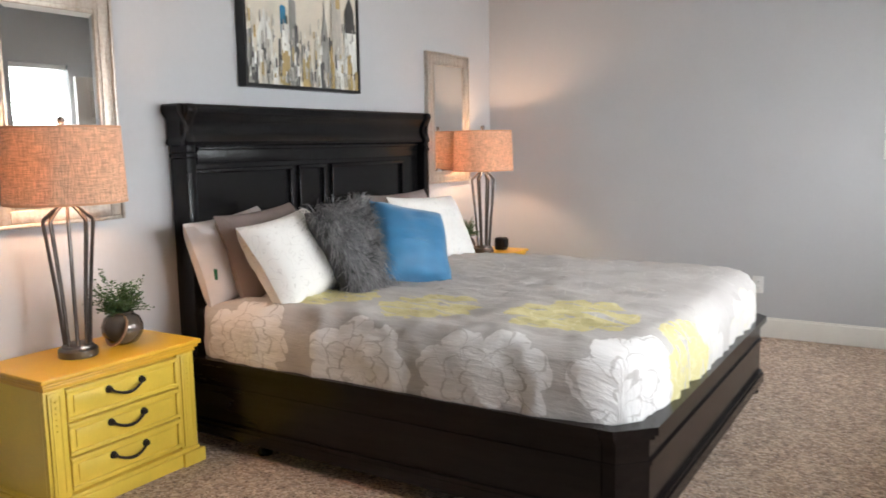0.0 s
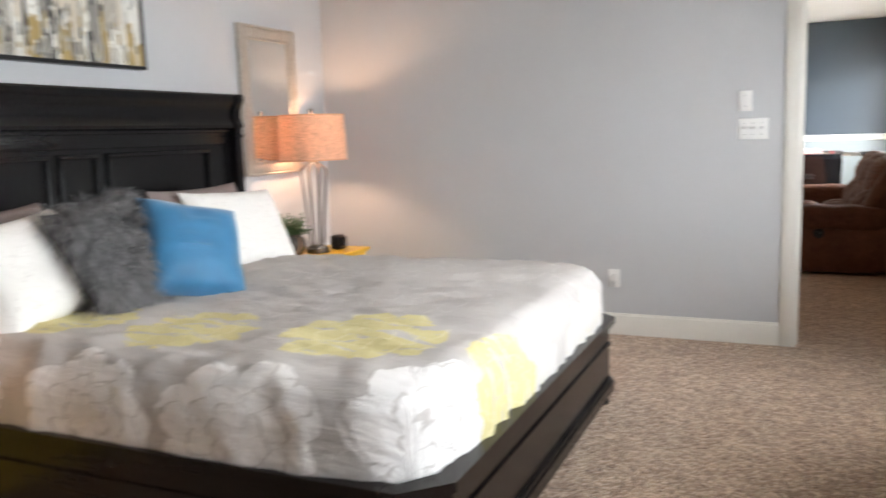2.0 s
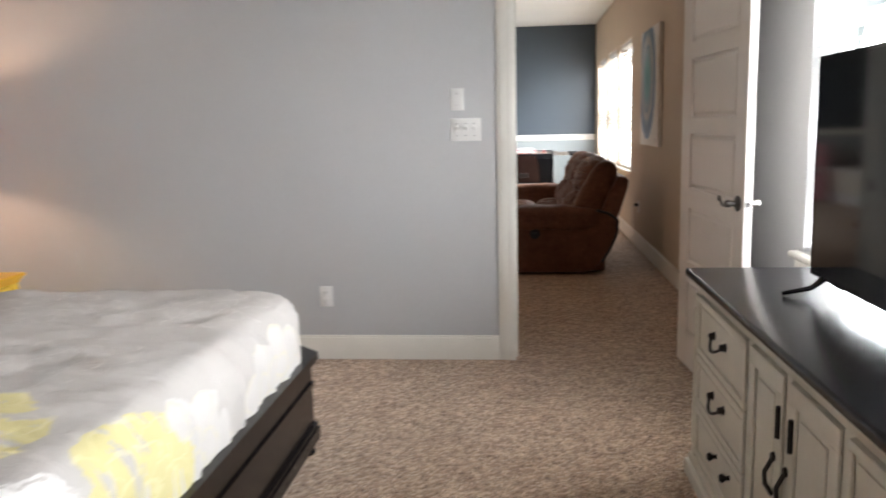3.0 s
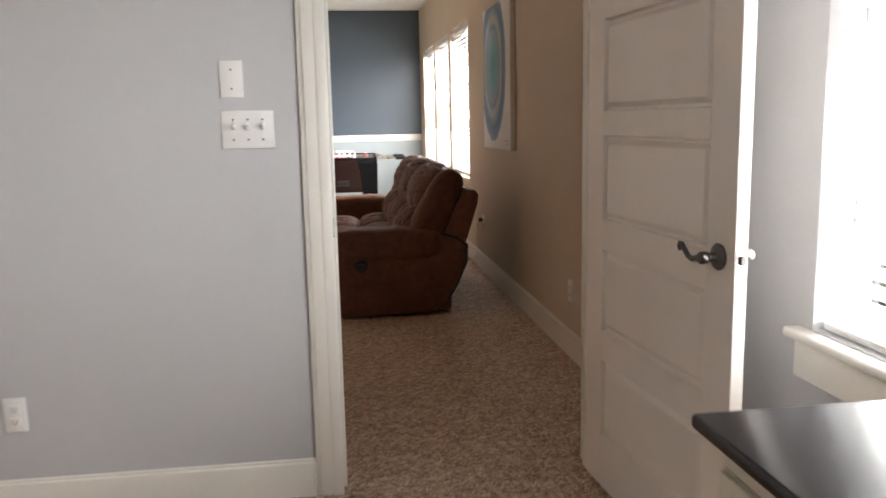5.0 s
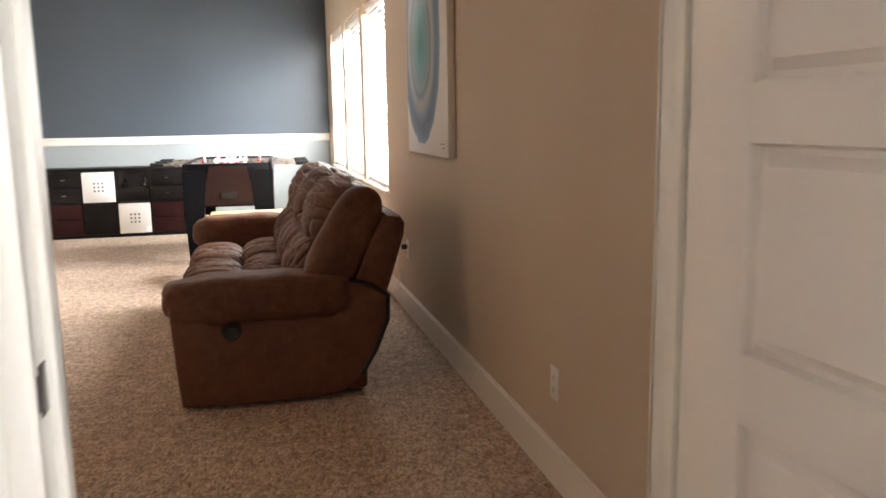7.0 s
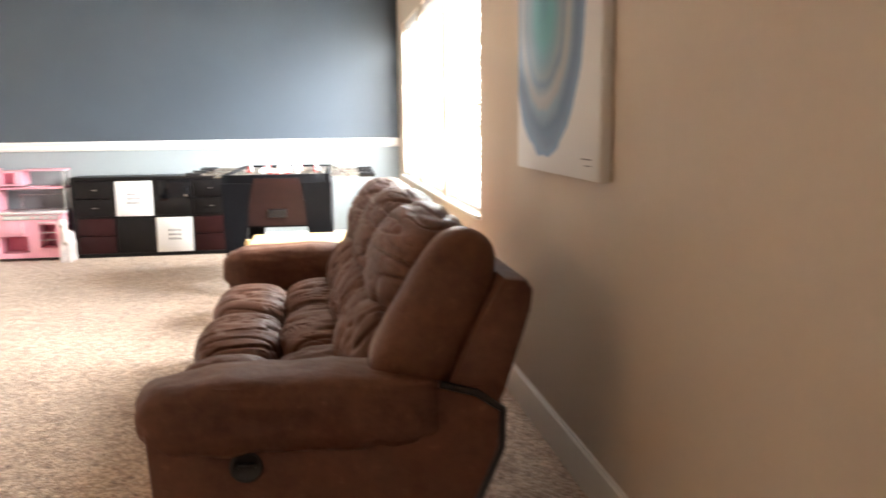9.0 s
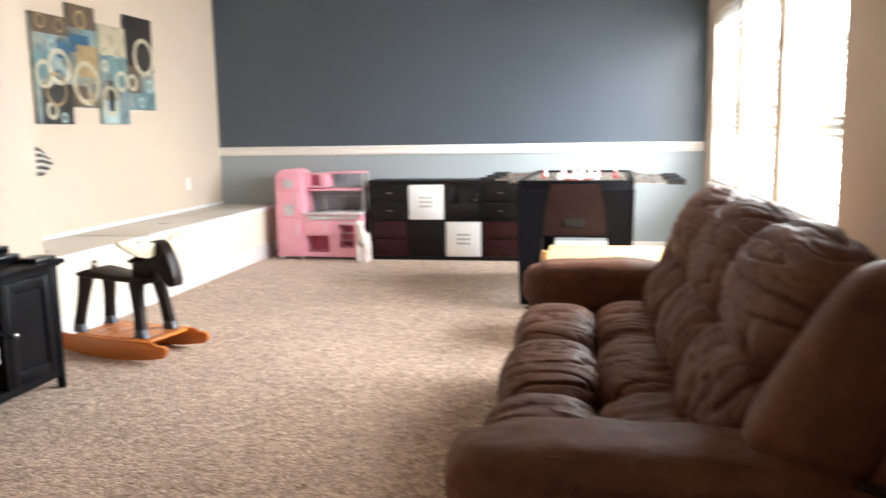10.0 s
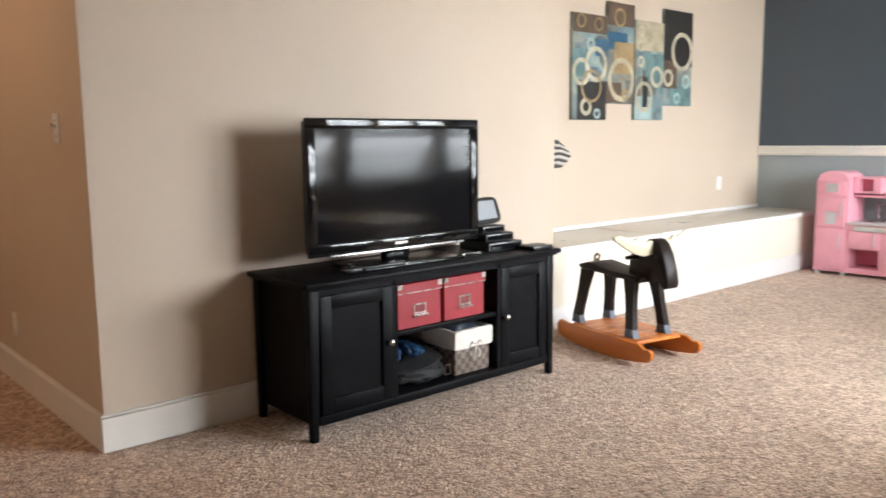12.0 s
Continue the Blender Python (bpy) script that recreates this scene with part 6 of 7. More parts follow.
part("mane", tube([(0, -0.10, 0.42), (0, -0.055, 0.37), (0, -0.035, 0.30)], [0.012, 0.02, 0.014], 8), PLUSH_PINK, td, "pink plush mane", local=True)


# ---- playroom: storage bench ----
def storage_bench():
    b = thing("storage_bench", (-3.14, 13.1, 0), "long built-in bench with tan front and white trimmed lids", "bench")
    xf = -2.845
    # tan front made paler: the window light falling on it is in the colour
    part("bench_front", box((PLAY_W + 0.002, JUT_N + 0.002, 0.0), (xf, PLAY_N - 0.002, 0.478)), wall_paint("window_lit_bench_paint", (0.74, 0.68, 0.57)), b, "tan bench front, its colour lightened for window light")
    part("baseboard", join(box((xf, JUT_N + 0.002, 0.0), (xf + 0.016, PLAY_N - 0.03, 0.128), 0.003), box((xf, JUT_N + 0.002, 0.128), (xf + 0.01, PLAY_N - 0.03, 0.142), 0.003)), PLASTIC_WHITE, b, "white baseboard")
    # tan lids coloured pale to carry the sheen of reflected daylight
    lidc = paint("lid_paint_with_sheen", (0.62, 0.575, 0.50), 0.3, 0.05, 3, 80, 0.05)
    for a, c, over, dz in ((JUT_N + 0.004, 12.46, 0.022, 0.0), (12.464, 13.75, 0.034, 0.004), (13.754, PLAY_N - 0.004, 0.022, 0.0)):
        l = part("lid", box((PLAY_W + 0.03, a, 0.48 + dz), (xf + over - 0.012, c, 0.507 + dz), 0.003), lidc, b, "bench lid, coloured pale for the light it reflects")
        part("lid_edge", box((xf + over - 0.012, a, 0.474 + dz), (xf + over, c, 0.512 + dz), 0.004), PLASTIC_WHITE, l, "white edge trim")
    part("back_trim", box((PLAY_W + 0.001, JUT_N + 0.004, 0.509), (PLAY_W + 0.018, PLAY_N - 0.004, 0.54), 0.004), PLASTIC_WHITE, b, "white trim along the wall")


storage_bench()


# ---- playroom: wall art over the bench ----
def gear_art():
    g = thing("panel_art", (PLAY_W, 12.98, 1.31), "four-panel canvas with teal, brown and cream rings", "wall art")
    m, nt, bs = nodes_of("teal_brown_canvas")
    co = nt.nodes.new("ShaderNodeTexCoord").outputs["Object"]
    v = nd(nt, "ShaderNodeTexVoronoi", Scale=5.0)
    v.distance = "CHEBYCHEV"
    nt.links.new(co, v.inputs["Vector"])
    sc = nt.nodes.new("ShaderNodeSeparateColor")
    nt.links.new(v.outputs["Color"], sc.inputs[0])
    base = ramp(nt, sc.outputs[0], [(0.0, (0.035, 0.03, 0.025)), (0.25, (0.13, 0.085, 0.05)), (0.45, (0.15, 0.28, 0.30)), (0.62, (0.36, 0.30, 0.19)), (0.8, (0.07, 0.15, 0.20)), (1.0, (0.30, 0.40, 0.38))])
    nt.links.new(mix(nt, 0.45, base, ramp(nt, noise_tex(nt, co, 8, 4), [(0.35, (0.08, 0.06, 0.045)), (0.5, (0.17, 0.25, 0.26)), (0.7, (0.42, 0.38, 0.28))])), bs.inputs["Base Color"])
    bs.inputs["Roughness"].default_value = 0.45
    X = PLAY_W
    panels = [(12.205, 12.605, 1.315, 2.075, 0.026), (12.609, 12.955, 1.44, 2.19, 0.022), (12.959, 13.345, 1.32, 2.085, 0.028), (13.349, 13.77, 1.44, 2.205, 0.022)]
    for a, b, c, d, t in panels:
        part("canvas_panel", box((X + 0.001, a, c), (X + t, b, d), 0.002, 1), m, g)
    tone = [paint("ring_" + n, c, 0.45, 0.4, 9, 60, 0.1) for n, c in (("cream", (0.47, 0.43, 0.31)), ("pale_teal", (0.30, 0.40, 0.39)), ("dark", (0.022, 0.019, 0.016)), ("gold", (0.30, 0.21, 0.10)), ("blue", (0.03, 0.10, 0.17)), ("brown", (0.10, 0.065, 0.04)), ("teal", (0.12, 0.21, 0.21)), ("beige", (0.40, 0.35, 0.24)))]
    rings = [(12.41, 1.86, 0.05, 0.024, 1), (12.56, 1.72, 0.13, 0.095, 0), (12.26, 1.66, 0.10, 0.07, 0), (12.36, 1.41, 0.065, 0.035, 0), (12.49, 1.36, 0.04, 0.018, 1), (12.42, 1.56, 0.12, 0.10, 3), (12.76, 2.08, 0.07, 0.052, 3), (12.80, 1.62, 0.165, 0.125, 7), (12.84, 1.51, 0.045, 0.022, 3), (12.30, 2.02, 0.05, 0.038, 3), (12.50, 2.01, 0.05, 0.038, 3), (13.03, 2.00, 0.042, 0.022, 0), (13.03, 1.89, 0.045, 0.024, 0), (13.03, 1.77, 0.045, 0.024, 0), (13.08, 1.50, 0.12, 0.09, 7), (13.25, 1.66, 0.085, 0.055, 0), (13.62, 1.88, 0.155, 0.12, 0), (13.42, 1.66, 0.07, 0.042, 0), (13.55, 1.50, 0.05, 0.022, 1), (13.68, 1.64, 0.06, 0.03, 1)]
    for i, (y, z, r1, r0, c) in enumerate(rings):
        home = min(panels, key=lambda p: abs((p[0] + p[1]) / 2 - y))
        x = X + home[4] + 0.0004
        y = max(home[0] + r1, min(home[1] - r1, y))
        z = max(home[2] + r1, min(home[3] - r1, z))
        move_ring = lathe([(r0, 0), (r1, 0), (r1, 0.0012), (r0, 0.0012), (r0, 0)], 36)
        part("ring", move(move_ring, pose(x + 0.0022 + 0.0003 * (i % 7), y, z, 0, 90, 0)), tone[c], g, smooth=False)
        if r1 > 0.15 and c == 0:
            part("disc", move(lathe([(0, 0), (r0 * 0.8, 0), (r0 * 0.8, 0.0008), (0, 0.0008)], 28), pose(x + 0.0018, y, z, 0, 90, 0)), tone[2], g, smooth=False)
    blocks = ((12.207, 12.603, 1.94, 2.073, 5), (12.26, 12.603, 1.317, 1.60, 2), (12.207, 12.40, 1.62, 1.82, 6), (12.47, 12.603, 1.78, 1.91, 4), (12.611, 12.953, 2.02, 2.188, 5), (12.611, 12.86, 1.84, 1.97, 4), (12.70, 12.953, 1.66, 1.90, 3), (12.611, 12.80, 1.442, 1.60, 5), (12.961, 13.343, 1.86, 2.083, 7), (13.10, 13.343, 1.62, 1.84, 6), (12.961, 13.20, 1.322, 1.50, 1), (13.06, 13.13, 1.42, 1.66, 2), (13.351, 13.768, 1.76, 2.203, 2), (13.45, 13.768, 1.442, 1.60, 6), (13.351, 13.55, 1.58, 1.80, 5))
    for i, (a, b, c, d, k) in enumerate(blocks):
        home = min(panels, key=lambda p: abs((p[0] + p[1]) / 2 - (a + b) / 2))
        x = X + home[4] + 0.00012 * i
        j = [noise.noise(Vector((i * 3.1, q * 1.7, 4))) * 0.014 for q in range(8)]
        lim = lambda y, z: (max(home[0], min(home[1], y)), max(home[2], min(home[3], z)))
        pts = [lim(a, c), lim((a + b) / 2, c + j[0]), lim(b, c), lim(b + j[1], (c + d) / 2), lim(b, d), lim((a + b) / 2, d + j[2]), lim(a, d), lim(a + j[3], (c + d) / 2)]
        part("colour_block", flat_shape(pts, x, 0.0003), tone[k], g, smooth=False)


gear_art()


def wing_ornament():
    o = thing("wall_ornament", (JUT_X - 0.06, JUT_N, 0.99), "small striped black and bone wing-shaped wall ornament", "wall ornament")
    dark, light = paint("ornament_black", (0.03, 0.025, 0.025), 0.5, 0.2), paint("ornament_bone", (0.50, 0.46, 0.40), 0.5, 0.1)
    for k in range(9):
        u = k / 8
        r = 0.040 - 0.018 * abs(u - 0.45)
        L = 0.2 * (1 - 0.9 * abs(u - 0.55) ** 1.4)
        z = 1.005 + 0.165 * u
        c0 = (JUT_X - 0.07, JUT_N + 0.004, z)
        c1 = (JUT_X - 0.045, JUT_N + L, z - 0.055 * u + 0.012)
        part("feather", tube([c0, ((c0[0] + c1[0]) / 2 + 0.012, (c0[1] + c1[1]) / 2, (c0[2] + c1[2]) / 2 + 0.010), c1], [0.009, 0.015, 0.007], 6), dark if k % 2 == 0 else light, o)
    part("mount", box((JUT_X - 0.10, JUT_N + 0.001, 0.995), (JUT_X - 0.035, JUT_N + 0.018, 1.18), 0.006), dark, o)


wing_ornament()


# ---- playroom: television stand and what is on and in it ----
def tv_stand():
    s = thing("tv_stand", (-2.45, 9.93, 0), "black wooden television stand with two doors and open middle shelves", "tv stand")
    y0, y1, xf, xb, H = 9.225, 10.645, -2.235, -2.675, 0.64
    part("stand_top", join(box((xb - 0.005, y0 - 0.025, H - 0.022), (xf + 0.03, y1 + 0.025, H), 0.005), box((xb, y0 - 0.01, H - 0.032), (xf + 0.015, y1 + 0.01, H - 0.022), 0.004)), BLACK_PAINT, s)
    ya, yb = 9.655, 10.255
    part("carcass", join(box((xb, y0 + 0.02, 0.10), (xf - 0.02, y0 + 0.04, H - 0.032)), box((xb, y1 - 0.04, 0.10), (xf - 0.02, y1 - 0.02, H - 0.032)), box((xb, ya - 0.02, 0.10), (xf - 0.004, ya, H - 0.032)), box((xb, yb, 0.10), (xf - 0.004, yb + 0.02, H - 0.032)), box((xb, y0 + 0.04, 0.085), (xf - 0.004, y1 - 0.04, 0.10)), box((xb, y0 + 0.04, 0.10), (xb + 0.008, y1 - 0.04, H - 0.032)), box((xf - 0.03, y0 + 0.04, H - 0.058), (xf - 0.004, y1 - 0.04, H - 0.032)), box((xf - 0.02, y0 + 0.04, 0.062), (xf - 0.002, y1 - 0.04, 0.098), 0.003), box((xb, y0 + 0.022, 0.062), (xf - 0.02, y0 + 0.038, 0.10)), box((xb, y1 - 0.038, 0.062), (xf - 0.02, y1 - 0.022, 0.10))), BLACK_PAINT, s)
    part("shelf", box((xb + 0.008, ya, 0.355), (xf - 0.012, yb, 0.375), 0.002), BLACK_PAINT, s)
    for x, sx in ((xf, -1), (xb, 1)):
        for y, sy in ((y0, 1), (y1, -1)):
            bm = box((min(x, x + sx * 0.048), min(y, y + sy * 0.048), 0.0), (max(x, x + sx * 0.048), max(y, y + sy * 0.048), H - 0.032), 0.003)
            for v in bm.verts:
                if v.co.z < 0.02:
                    if abs(v.co.x - (x + sx * 0.048)) < 0.01:
                        v.co.x -= sx * 0.018
                    if abs(v.co.y - (y + sy * 0.048)) < 0.01:
                        v.co.y -= sy * 0.018
            part("leg", bm, BLACK_PAINT, s)
    for a, b, ky in ((y0 + 0.05, ya - 0.022, ya - 0.045), (yb + 0.022, y1 - 0.05, yb + 0.045)):
        z0, z1 = 0.102, H - 0.06
        d = part("cabinet_door", join(box((xf - 0.02, a, z0), (xf - 0.012, b, z1)), box((xf - 0.018, a, z0), (xf, a + 0.055, z1), 0.003), box((xf - 0.018, b - 0.055, z0), (xf, b, z1), 0.003), box((xf - 0.018, a + 0.055, z0), (xf, b - 0.055, z0 + 0.06), 0.003), box((xf - 0.018, a + 0.055, z1 - 0.055), (xf, b - 0.055, z1), 0.003)), BLACK_PAINT, s)
        part("knob", move(lathe([(0, 0), (0.007, 0), (0.006, 0.010), (0.013, 0.016), (0.014, 0.023), (0.008, 0.028), (0, 0.029)], 16), pose(xf - 0.001, ky, 0.345, 0, 90, 0)), STEEL, d, "round chrome knob")


tv_stand()


def older_tv():
    t = thing("television", (-2.43, 9.81, 0.64), "glossy black flat television on a low stand, switched off", "television")
    x, y0, y1, z0, z1 = -2.405, 9.335, 10.285, 0.705, 1.272
    part("back_case", join(box((x - 0.05, y0 + 0.01, z0 + 0.01), (x - 0.004, y1 - 0.01, z1 - 0.01), 0.012), box((x - 0.11, y0 + 0.2, z0 + 0.06), (x - 0.045, y1 - 0.2, z1 - 0.12), 0.03)), PLASTIC_BLACK, t)
    part("bezel", join(box((x - 0.01, y0, z0 + 0.05), (x + 0.008, y0 + 0.045, z1 - 0.042), 0.004), box((x - 0.01, y1 - 0.045, z0 + 0.05), (x + 0.008, y1, z1 - 0.042), 0.004), box((x - 0.01, y0, z1 - 0.044), (x + 0.008, y1, z1), 0.006, 3), box((x - 0.01, y0, z0), (x + 0.008, y1, z0 + 0.052), 0.006, 3)), GLOSS_BLACK, t, "wide glossy black bezel")
    part("screen", box((x - 0.008, y0 + 0.044, z0 + 0.05), (x - 0.001, y1 - 0.044, z1 - 0.043)), SCREEN, t)
    part("logo", box((x + 0.0078, 9.775, z0 + 0.020), (x + 0.0088, 9.845, z0 + 0.032)), STEEL, t, "small silver maker's mark bar")
    part("chin_strip", box((x + 0.004, y0 + 0.1, z0 - 0.006), (x + 0.010, y1 - 0.1, z0 + 0.004), 0.002), STEEL, t)
    part("neck", box((x - 0.06, 9.74, 0.655), (x - 0.015, 9.88, z0 + 0.03), 0.01), GLOSS_BLACK, t)
    part("stand_plate", box((x - 0.13, 9.53, 0.64), (x + 0.12, 10.09, 0.656), 0.006, 3), GLOSS_BLACK, t)


older_tv()


def on_stand():
    sx = -2.40
    z = 0.64
    for k, (a, b, c, d, h, lab) in enumerate(((10.30, 10.53, -2.55, -2.34, 0.045, "flat black set-top box on the television stand"), (10.31, 10.50, -2.56, -2.37, 0.04, "black media player stacked on another"), (10.32, 10.47, -2.56, -2.40, 0.035, "small black box on top of the stack"))):
        o = thing("media_box", ((c + d) / 2, (a + b) / 2, z), lab, "media box", "stacked media boxes")
        part("case", box((c, a, z + 0.001), (d, b, z + h - 0.001), 0.004), PLASTIC_BLACK, o)
        part("front_panel", box((d, a + 0.01, z + 0.008), (d + 0.002, b - 0.01, z + h - 0.01), 0.001, 1), GLOSS_BLACK, o)
        z += h
    g = thing("handheld_screen", (-2.48, 10.395, z), "black handheld screen with a pale grey display, propped up", "tablet")
    scr = paint("pale_lcd", (0.38, 0.40, 0.42), 0.25, 0.03, 4, 60, 0.0)
    m = pose(-2.47, 10.395, z + 0.068, 0, -18, 12)
    part("case", move(puff((-0.011, -0.125, -0.068), (0.011, 0.125, 0.068), 5, 8), m), PLASTIC_BLACK, g)
    part("display", move(box((0.0105, -0.083, -0.045), (0.0125, 0.083, 0.048), 0.001, 1), m), scr, g, "pale grey display")
    r = thing("media_box", (-2.28, 10.56, 0.64), "slim black box near the edge of the stand", "media box", "stacked media boxes")
    part("case", box((-2.33, 10.49, 0.641), (-2.225, 10.63, 0.662), 0.004), PLASTIC_BLACK, r)
    c = thing("game_controller", (-2.30, 9.47, 0.64), "small black game controller lying on the stand", "controller")
    part("body", puff((-2.335, 9.43, 0.641), (-2.275, 9.53, 0.672), 3.0, 7), PLASTIC_BLACK, c)
    part("thumb_stick", join(lathe([(0, 0), (0.008, 0), (0.01, 0.012), (0, 0.014)], 10, (-2.30, 9.46, 0.67)), lathe([(0, 0), (0.008, 0), (0.01, 0.012), (0, 0.014)], 10, (-2.30, 9.50, 0.67))), GLOSS_BLACK, c)
    w = thing("cable", (-2.33, 10.15, 0.64), "white and black cables lying on the stand", "cable")
    for k in range(3):
        part("wire", tube([(-2.34 - 0.02 * k, 9.98, 0.646), (-2.31, 10.06 + 0.02 * k, 0.645), (-2.34, 10.14, 0.652), (-2.30 - 0.02 * k, 10.21, 0.646), (-2.38, 10.28, 0.646)], 0.004, 6), PLASTIC_WHITE if k else PLASTIC_BLACK, w)
    # red boxes
    RED = paint("dark_red_card", (0.28, 0.010, 0.018), 0.5, 0.06, 8, 200, 0.1)
    for a, b in ((9.672, 9.925), (9.935, 10.192)):
        o = thing("storage_box", (-2.40, (a + b) / 2, 0.375), "dark red lidded card box with a brass label holder", "storage box", "red boxes")
        part("body", box((-2.58, a + 0.006, 0.376), (-2.262, b - 0.006, 0.55), 0.002, 1), RED, o)
        lid = part("lid", box((-2.585, a, 0.53), (-2.255, b, 0.572), 0.003, 1), RED, o)
        part("lid_band", box((-2.2556, a + 0.002, 0.530), (-2.2545, b - 0.002, 0.5335)), STEEL, lid, "thin metal band along the lid")
        yc = (a + b) / 2
        lh = part("label_holder", join(box((-2.263, yc - 0.035, 0.435), (-2.259, yc + 0.035, 0.442)), box((-2.263, yc - 0.035, 0.473), (-2.259, yc + 0.035, 0.48)), box((-2.263, yc - 0.035, 0.442), (-2.259, yc - 0.028, 0.473)), box((-2.263, yc + 0.028, 0.442), (-2.259, yc + 0.035, 0.473)), box((-2.262, yc - 0.04, 0.424), (-2.246, yc + 0.04, 0.432), 0.002, 1)), STEEL, o, "metal label holder")
        part("label", box((-2.2625, yc - 0.028, 0.442), (-2.2605, yc + 0.028, 0.473)), paint("card_label", (0.20, 0.03, 0.03), 0.7), lh)
        for yy in (a + 0.014, b - 0.014):
            part("corner_cap", box((-2.2565, yy - 0.013, 0.548), (-2.2535, yy + 0.013, 0.573), 0.001, 1), STEEL, o)
    # basket
    o = thing("basket", (-2.40, 10.13, 0.10), "woven grey-brown basket with a white cloth liner and bow", "basket")
    weave, nt, b = nodes_of("woven_strap")
    co = nt.nodes.new("ShaderNodeTexCoord").outputs["Object"]
    ch = nd(nt, "ShaderNodeTexChecker", Scale=38.0)
    ch.inputs["Color1"].default_value, ch.inputs["Color2"].default_value = (0.10, 0.075, 0.06, 1), (0.21, 0.17, 0.14, 1)
    nt.links.new(co, ch.inputs["Vector"])
    nt.links.new(ch.outputs["Color"], b.inputs["Base Color"])
    bump(nt, b, ch.outputs["Fac"], 0.3, 0.004)
    part("body", box((-2.60, 10.015, 0.101), (-2.275, 10.235, 0.262), 0.01), weave, o)
    cloth = paint("white_liner_cloth", (0.72, 0.68, 0.62), 0.9, 0.08, 20, 200, 0.3, 0.003)
    part("liner", join(puff((-2.282, 10.005, 0.225), (-2.262, 10.245, 0.312), 16, 8, 0.003, 20), puff((-2.61, 10.005, 0.225), (-2.27, 10.022, 0.312), 16, 8, 0.003, 20), puff((-2.61, 10.228, 0.225), (-2.27, 10.245, 0.312), 16, 8, 0.003, 20)), cloth, o, "white cloth liner folded over the rim")
    part("bow", join(tube([(-2.26, 10.13, 0.245), (-2.25, 10.10, 0.255), (-2.252, 10.09, 0.235), (-2.26, 10.125, 0.235), (-2.25, 10.155, 0.255), (-2.252, 10.165, 0.235), (-2.26, 10.13, 0.242)], 0.004, 6), tube([(-2.258, 10.13, 0.242), (-2.25, 10.115, 0.20), (-2.256, 10.11, 0.165)], 0.004, 6), tube([(-2.258, 10.13, 0.242), (-2.25, 10.15, 0.20), (-2.256, 10.145, 0.175)], 0.004, 6)), cloth, o, "white cord bow")
    part("heaped_toy", puff((-2.55, 10.04, 0.22), (-2.30, 10.21, 0.335), 3, 8, 0.02, 12), paint("dark_toys", (0.03, 0.04, 0.055), 0.5, 0.4, 18), o, "dark small things heaped inside")
    bg = thing("bag", (-2.40, 9.80, 0.10), "slumped dark grey bag with blue straps on the lower shelf", "bag")
    cloth2 = paint("dark_bag_cloth", (0.0055, 0.0055, 0.0065), 0.75, 0.3, 12, 200, 0.3)
    part("body", puff((-2.58, 9.672, 0.10), (-2.268, 9.995, 0.185), 3.4, 14, 0.012, 9, crease=0.012), cloth2, bg)
    flap = puff((-0.15, -0.155, -0.014), (0.15, 0.155, 0.014), 3, 12, 0.006, 12, crease=0.005)
    part("flap", move(flap, pose(-2.42, 9.835, 0.206, 7, 12, 0)), cloth2, bg, "folded dark flap")
    part("buckle", join(*[box(lo, hi, 0.002, 1) for lo, hi in (((-2.268, 9.935, 0.125), (-2.260, 9.943, 0.175)), ((-2.268, 9.967, 0.125), (-2.260, 9.975, 0.175)), ((-2.268, 9.943, 0.125), (-2.260, 9.967, 0.132)), ((-2.268, 9.943, 0.168), (-2.260, 9.967, 0.175)))]), PEWTER, bg, "grey metal buckle")
    blue = paint("blue_shiny_cloth", (0.014, 0.045, 0.10), 0.22, 0.4, 24)
    for k, (a, b, z) in enumerate(((9.678, 9.735, 0.262), (9.742, 9.775, 0.27), (9.778, 9.865, 0.258))):
        shoe = thing("rolled_cloth", (-2.36, (a + b) / 2, z), "shiny blue rolled cloth lying on the dark bag", "cloth", "blue rolls on the bag")
        part("roll", puff((-2.46, a, z - 0.038), (-2.285, b, z + 0.026), 2.4, 10, 0.008, 16, k, crease=0.008), blue, shoe)


on_stand()


